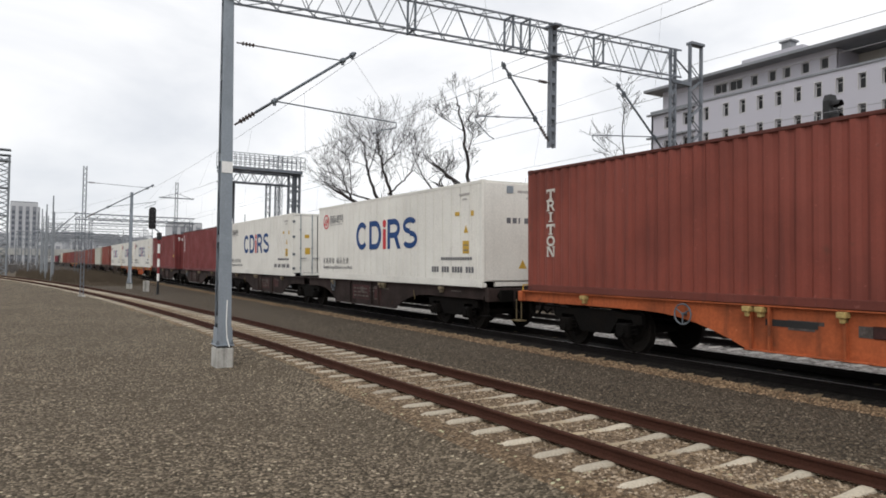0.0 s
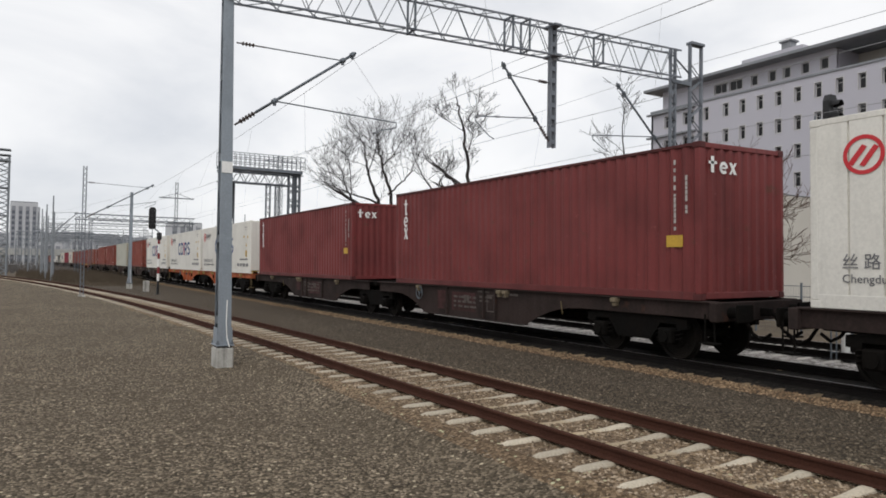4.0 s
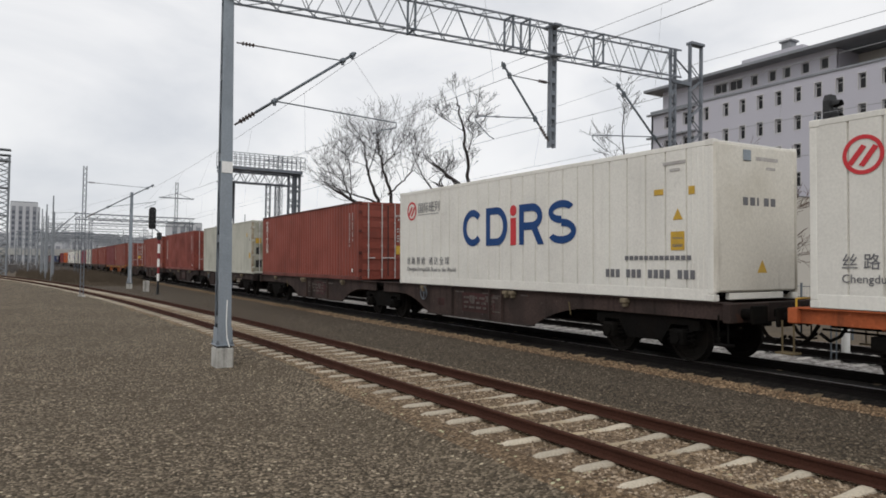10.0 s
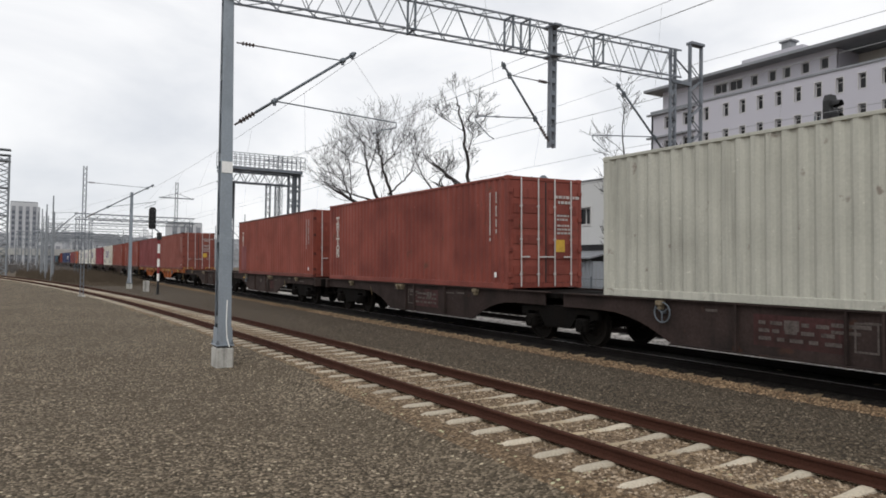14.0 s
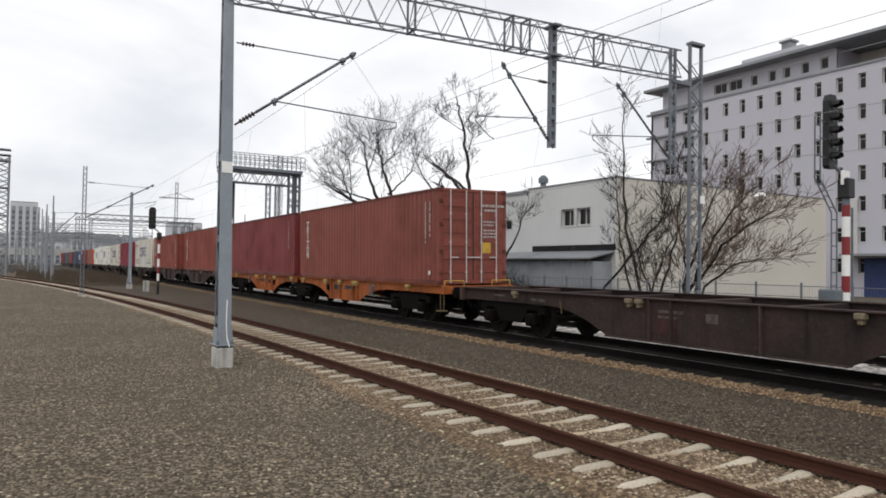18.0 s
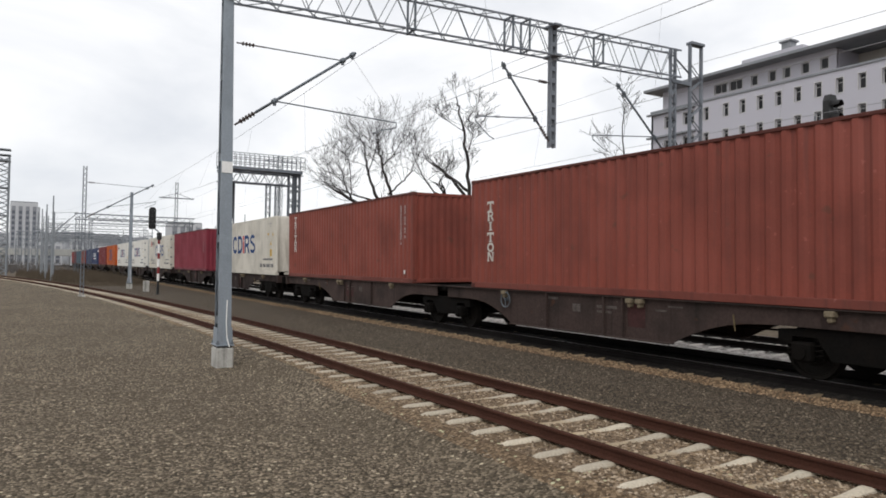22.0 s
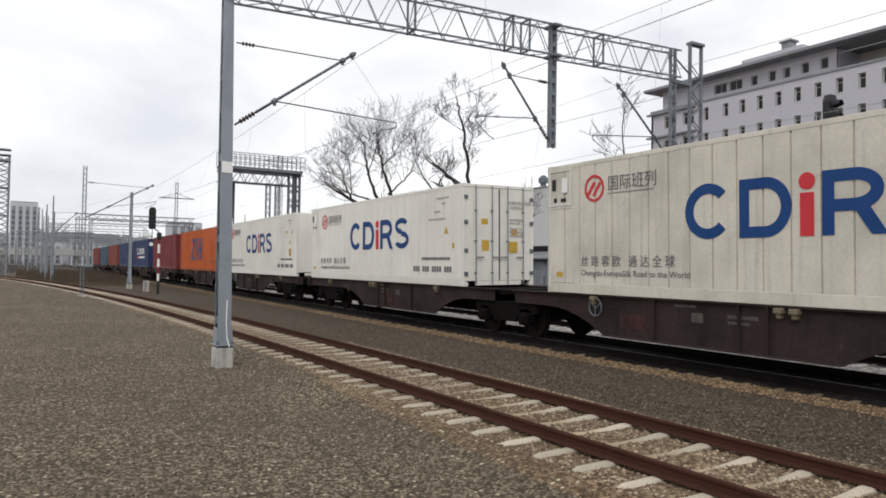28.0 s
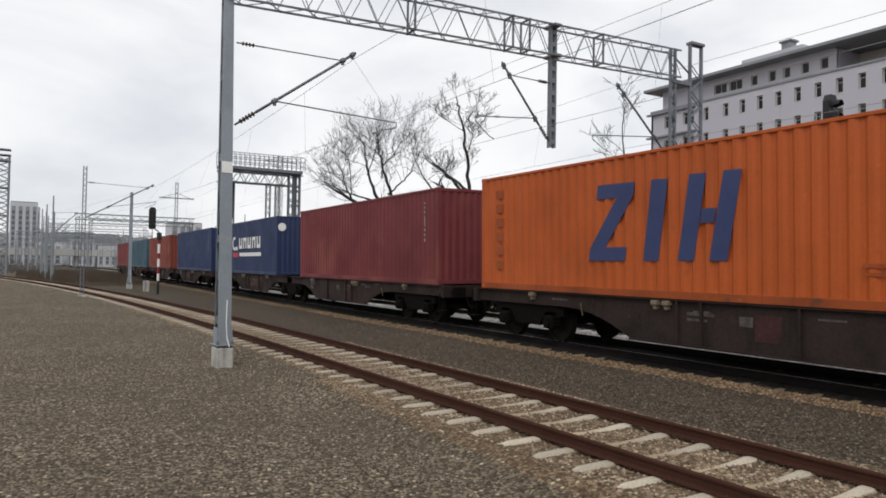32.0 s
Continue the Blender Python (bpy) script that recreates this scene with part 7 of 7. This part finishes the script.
    if style == "brown":
        for _ in range(1):
            px, pw = rng.uniform(-3.6, 0.2), rng.uniform(0.35, 0.9)
            part("paint_patch", Build().box(sg * px - pw / 2, sg * px + pw / 2, -1.139, -1.135, rng.uniform(0.5, 0.62), rng.uniform(0.8, 1.05)), M_PATCH, t, "faded red repainted patch")
        if stencilled:
            fx = -0.72
            part("data_frame", Build().ring(sg * fx - 0.18, sg * fx + 0.18, 0.55, 1.0, 0.03, -1.142, -1.137), M_STENCIL, t, "white-edged data panel")
            bx = rng.uniform(-2.7, -2.2)
            b = Build()
            for k in range(3):
                u = bx
                while u < bx + 1.2:
                    w = rng.uniform(0.12, 0.3)
                    b.box(*sorted((sg * u, sg * (u + w))), -1.143, -1.138, 0.86 - 0.13 * k, 0.92 - 0.13 * k)
                    u += w + rng.uniform(0.05, 0.12)
            part("writing_bar", b, M_STENCIL, t, "rows of faded white bars of writing")["kind"] = "stuff"
            pw = rng.uniform(0.9, 1.6)
            part("paint_patch", Build().box(*sorted((sg * (bx - 0.1), sg * (bx - 0.1 + pw))), -1.137, -1.1345, 0.5, 1.02), M_PATCH, t, "faded red repainted panel")
        for _ in range(3):
            px, pz = rng.uniform(-3.9, 4.8), rng.uniform(0.92, 1.06)
            ob = part("writing_bar", Build().box(sg * px - rng.uniform(0.1, 0.3), sg * px + rng.uniform(0.1, 0.3), -1.143, -1.139, pz, pz + rng.uniform(0.03, 0.06)), M_STENCIL, t, "faded white bar of writing")
        part("brake_lever", Build().tube((sg * 2.2, -1.15, 0.7), (sg * 2.2, -1.2, 0.98), 0.014, n=6), M_DULLBUFF, t)
    else:
        part("name_bar", cached(("nb", mirror), lambda: Build().box(*sorted((sg * -1.15, sg * -0.25)), -1.143, -1.138, 0.84, 0.95).mesh("name_bar", M_GASKET)), None, t, "dark bar of writing")
        part("handwheel", cached(("hwo", mirror), lambda: handwheel(sg * 1.4)), None, t, "spoked brake handwheel")
        part("socket_plate", cached(("skp", mirror), lambda: Build().box(*sorted((sg * -2.3, sg * -1.98)), -1.15, -1.135, 0.78, 0.96, 0.01).mesh("socket_plate", M_PATCH)), None, t, "dark red socket plate")
        part("vent_box", cached(("vbx", mirror), lambda: Build().box(*sorted((sg * -3.0, sg * -2.8)), -1.2, -1.13, 0.72, 0.95, 0.015).mesh("vent_box", M_BOGIE)), None, t)
    part("air_pipe", cached(("pipe", mirror, inner_gap), lambda: Build().line([(sg * -5.5, -0.55, 0.78), (sg * -2, -0.55, 0.72), (sg * 2.5, -0.55, 0.72), (sg * 6.3, -0.55, 0.8)], 0.02, 6).mesh("air_pipe", M_BOGIE)), None, t)
    part("air_tank", cached("tank", lambda: Build().tube((-0.5, 0.35, 0.66), (0.5, 0.35, 0.66), 0.18, n=14).mesh("air_tank", M_BOGIE)), None, t)
    part("data_plate", cached(("dp", mirror), lambda: Build().box(sg * -1.9 - 0.13, sg * -1.9 + 0.13, -1.141, -1.136, 0.78, 0.95).mesh("data_plate", M_STENCIL)), None, t, "small grimy data plate")
    part("writing_bar", cached(("wb", mirror), lambda: Build().box(sg * -0.95 - 0.3, sg * -0.95 + 0.3, -1.141, -1.136, 0.9, 0.96).box(sg * -0.95 - 0.3, sg * -0.95 + 0.15, -1.141, -1.136, 0.8, 0.85).mesh("writing_bar", M_STENCIL)), None, t, "faded white bars of writing")
    return t


def handwheel(x):
    b = Build()
    b.v, b.f = [], []
    n = 20
    for i in range(n):
        w0, w1 = 2 * math.pi * i / n, 2 * math.pi * (i + 1) / n
        b.tube((x + 0.19 * math.cos(w0), -1.22, 0.92 + 0.19 * math.sin(w0)), (x + 0.19 * math.cos(w1), -1.22, 0.92 + 0.19 * math.sin(w1)), 0.016, n=5, caps=False)
    for i in range(3):
        w = 2 * math.pi * i / 3 + 0.5
        b.tube((x, -1.22, 0.92), (x + 0.19 * math.cos(w), -1.22, 0.92 + 0.19 * math.sin(w)), 0.014, n=5)
    b.tube((x, -1.12, 0.92), (x, -1.23, 0.92), 0.03, n=8)
    return b.mesh("handwheel", M_GALVDARK)


# position along the line at mid-clip, unit side (R/L of its pair), wagon style, inner gap, container
REEFER = "off-white refrigerated container with blue and red painted shapes, on a wagon"
TRAIN = [
    (139.51, "L", "orange", 0.87, ("dry", P_BROWN, "red-brown corrugated container with a column of white marks", "door", "stack", (0.06, -0.27))),
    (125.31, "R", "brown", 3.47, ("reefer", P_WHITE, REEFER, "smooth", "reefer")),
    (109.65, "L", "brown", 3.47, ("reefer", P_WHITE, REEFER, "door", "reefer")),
    (95.38, "R", "brown", 3.47, ("dry", P_MAROON, "maroon corrugated container with white marks on its end", "front", "letters")),
    (79.52, "L", "brown", 3.47, ("dry", P_MAROON, "maroon corrugated container with white marks on its end", "front", "letters")),
    (65.51, "R", "orange", 0.87, ("reefer", P_WHITE, REEFER, "smooth", "reefer")),
    (52.48, "L", "orange", 0.87, ("reefer", P_WHITE, REEFER, "smooth", "reefer")),
    (38.50, "R", "brown", 3.47, ("reefer", P_WHITE, "off-white refrigerated container with a sooty end wall", "sooty", "reefer")),
    (22.94, "L", "brown", 3.47, ("dry", P_BROWN, "red-brown corrugated container with pale locking bars", "door", "stack")),
    (8.74, "R", "brown", 3.47, ("dry", P_GREY, "weathered pale grey-green container with yellow door placards", "door", "grey")),
    (-6.88, "L", "brown", 3.47, ("dry", P_BROWNPATCH, "red-brown container with overpainted patches on its side", "door", "stack", (0.06, -0.24))),
    (-21.00, "R", "brown", 3.47, ("dry", P_BROWN, "red-brown corrugated container with a dark maroon overpainted panel", "door", "stack2", (0.13, -0.37))),
    (-36.62, "L", "brown", 3.47, None),
    (-50.40, "R", "orange", 0.87, ("dry", P_RUST, "orange-brown corrugated container with pale locking bars", "door", "stack", (0.12, -0.26))),
    (-63.49, "L", "orange", 0.87, ("dry", P_MAROON, "dull maroon corrugated container with a dark end wall", "front", "id")),
    (-77.32, "R", "brown", 3.47, ("dry", P_BROWN, "red-brown corrugated container with ribbed doors", "door", "stack", (0.12, -0.38))),
    (-92.92, "L", "brown", 3.47, ("dry", P_BROWN, "red-brown corrugated container with a ribbed end wall", "front", "stack", (0.13, 0.02))),
    (-107.13, "R", "brown", 3.47, ("reefer", P_DINGY, "off-white refrigerated container with a sooty end wall", "sooty", "reefer")),
    (-122.78, "L", "brown", 3.47, ("dry", P_CRIMSON, "crimson corrugated container with rust on its corner post", "front", "id")),
    (-136.97, "R", "brown", 3.47, ("reefer", P_DINGY, REEFER, "door", "reefer_unit", (-0.06, 0.0))),
    (-152.85, "L", "brown", 3.47, ("reefer", P_WHITE, REEFER, "door", "reefer_unit", (0.14, 0.0))),
    (-167.09, "R", "brown", 3.47, ("reefer", P_WHITE, REEFER, "smooth", "reefer")),
    (-182.78, "L", "brown", 3.47, ("dry", P_ORANGE, "bright orange corrugated container with large navy shapes", "front", "big")),
    (-197.30, "R", "brown", 3.47, ("dry", P_MAROONPATCH, "maroon container with lighter overpainted patches", "front", "id")),
    (-212.99, "L", "brown", 3.47, ("dry", P_NAVY, "navy blue container with plain white shapes", "front", "navy")),
    (-227.30, "R", "brown", 3.47, ("dry", P_NAVY, "navy blue corrugated container", "front", "id")),
    (-242.95, "L", "brown", 3.47, ("dry", P_BROWN, "red-brown corrugated container near the train's tail", "front", "id")),
    (-257.25, "R", "brown", 3.47, ("dry", P_TEAL, "dull grey-teal corrugated container near the train's tail", "door", "id")),
    (-272.90, "L", "brown", 3.47, ("dry", P_MAROON, "dull red corrugated container at the train's tail", "front", "id")),
]
FLEET = []
VR = random.Random(77)
for s0, side, style, gap, load in TRAIN:
    mirror = side == "L"
    lab = ("faded orange" if style == "orange" else "grimy dark brown") + (" empty container wagon with bare deck" if load is None else " articulated container wagon under its container")
    wagon = build_wagon(style, mirror, gap, mirror or s0 > 130, lab, M_AMBERFRAME if -70 < s0 < -45 else M_REDBROWNFRAME if (style == "brown" and (20 < s0 < 45 or -100 < s0 < -70 or -45 < s0 < -15)) else None, VR, stencilled=s0 > -15 or s0 < -200)
    if s0 == -21.00:
        part("writing_bar", Build().box(-5.39, -4.77, -1.146, -1.138, 0.92, 0.98), M_YELLOW, wagon, "dull yellow-orange bar of writing")
    FLEET.append((wagon, s0 + CL / 2, 0.0))
    if load:
        box_ = build_container(*load)
        FLEET.append((box_, s0 + CL / 2, FLOOR_Z))


# ================= sleepers, laid last =================
lay_sleepers(siding, siding_y, siding_slope, 1.7, 0.6, 19, sleeper_mesh("sleeper", M_SLEEPER, -0.165), 0.028, 0.0, 0, M_SLEEPER)
lay_sleepers(siding, siding_y, siding_slope, 1.7 - 0.6 * 19, 0.6, 111, sleeper_mesh("sleeper", M_SLEEPERMID, -0.165, 1.18), 0.022, 0.0, 110, M_SLEEPERMID)
lay_sleepers(main_line, main_y, main_slope, 0.0, 0.6, 150, sleeper_mesh("sleeper", M_SLEEPER2, -0.165), RAIL_Z, CANT, 260, M_SLEEPER2)
lay_sleepers(second_line, lambda x: main_y(x) + SECOND_Y, main_slope, 0.0, 0.6, 60, sleeper_mesh("sleeper", M_SLEEPER3, -0.165), RAIL_Z, CANT, 260, M_SLEEPER3)


def scatter_stones(name, count, area, size, mat, seed, label):
    """Loose stones lying on the gravel, each a lopsided lump."""
    rng = random.Random(seed)
    v, f = [], []
    x0, x1, y0, y1 = area
    for _ in range(count):
        u = rng.random() ** 1.6
        x, y = x1 + (x0 - x1) * u, rng.uniform(y0, y1)
        r = rng.uniform(*size)
        z = ground_h(x, y)
        k = len(v)
        w = rng.uniform(0, 6.28)
        for q in range(5):
            a = w + q * 1.2566 + rng.uniform(-0.3, 0.3)
            rr = r * rng.uniform(0.7, 1.15)
            v.append((x + rr * math.cos(a), y + rr * math.sin(a), z + rng.uniform(-0.2, 0.25) * r))
        v.append((x + rng.uniform(-0.4, 0.4) * r, y + rng.uniform(-0.4, 0.4) * r, z + r * rng.uniform(0.45, 0.9)))
        for q in range(5):
            f.append((k + q, k + (q + 1) % 5, k + 5))
    me = bpy.data.meshes.new(name)
    me.from_pydata(v, [], f)
    me.materials.append(mat)
    solid(name, me, None, label, "stones", kind="stuff")


def stone_mat(name, cols):
    """Broken stone, each piece its own grey."""
    m = bpy.data.materials.new(name)
    m.use_nodes = True
    n, l = m.node_tree.nodes, m.node_tree.links
    g = n.new("ShaderNodeNewGeometry")
    r = n.new("ShaderNodeValToRGB")
    r.color_ramp.elements[0].color, r.color_ramp.elements[1].color = (*cols[0], 1), (*cols[2], 1)
    e = r.color_ramp.elements.new(0.6)
    e.color = (*cols[1], 1)
    l.new(g.outputs["Random Per Island"], r.inputs["Fac"])
    l.new(r.outputs["Color"], n["Principled BSDF"].inputs["Base Color"])
    n["Principled BSDF"].inputs["Roughness"].default_value = 0.9
    return m


scatter_stones("loose_gravel", 34000, (-19, -0.3, -3.5, 4.5), (0.009, 0.024), stone_mat("gravel_stones", ((0.04, 0.03, 0.019), (0.12, 0.093, 0.064), (0.37, 0.30, 0.22))), 3, "loose dark and pale gravel stones on the yard")
scatter_stones("track_ballast", 22000, (-18, -0.3, 4.7, 7.6), (0.012, 0.032), stone_mat("ballast_stones", ((0.07, 0.048, 0.03), (0.185, 0.132, 0.085), (0.44, 0.35, 0.25))), 5, "loose tan ballast stones in the siding")
scatter_stones("trackside_gravel", 16000, (-22, -0.3, 7.6, 9.9), (0.01, 0.024), stone_mat("trackside_stones", ((0.028, 0.022, 0.015), (0.080, 0.063, 0.044), (0.21, 0.17, 0.12))), 6, "loose grey gravel between the tracks")
scatter_stones("bed_edge_ballast", 11000, (-28, -0.3, 9.95, 10.62), (0.014, 0.034), stone_mat("rusty_stones", ((0.05, 0.034, 0.02), (0.155, 0.098, 0.052), (0.36, 0.25, 0.15))), 8, "loose rust-brown ballast along the main track")


# ================= what moves =================
def travelled(t):
    u = t - MID_T
    return SPEED * u + 0.5 * GAIN * u * u


def on_track(s, z):
    """Pose of a vehicle on the main track, canted with it."""
    k = main_slope(s)
    return pose(s, main_y(s), RAIL_Z, math.degrees(CANT), 0, math.degrees(math.atan(k))) @ pose(0, 0, z)


def motions():
    times = [0.5 * i for i in range(65)]
    for ob, s, z in FLEET:
        walk(ob, [(t, on_track(s + travelled(t), z)) for t in times])
    # wheels roll with the train; all wheelsets on one side of their bogie turn alike
    steps = [i / 15 for i in range(481)]
    for ax, group in WHEELSETS.items():
        walk(group[0], [(t, pose(ax, 0, 0.46, 0, math.degrees(travelled(t) / 0.46) % 360, 0)) for t in steps])
        act = group[0].animation_data
        for w in group[1:]:
            w.rotation_mode = "QUATERNION"
            w.animation_data_create()
            w.animation_data.action = act.action
            w.animation_data.action_slot = act.action_slot


motions()
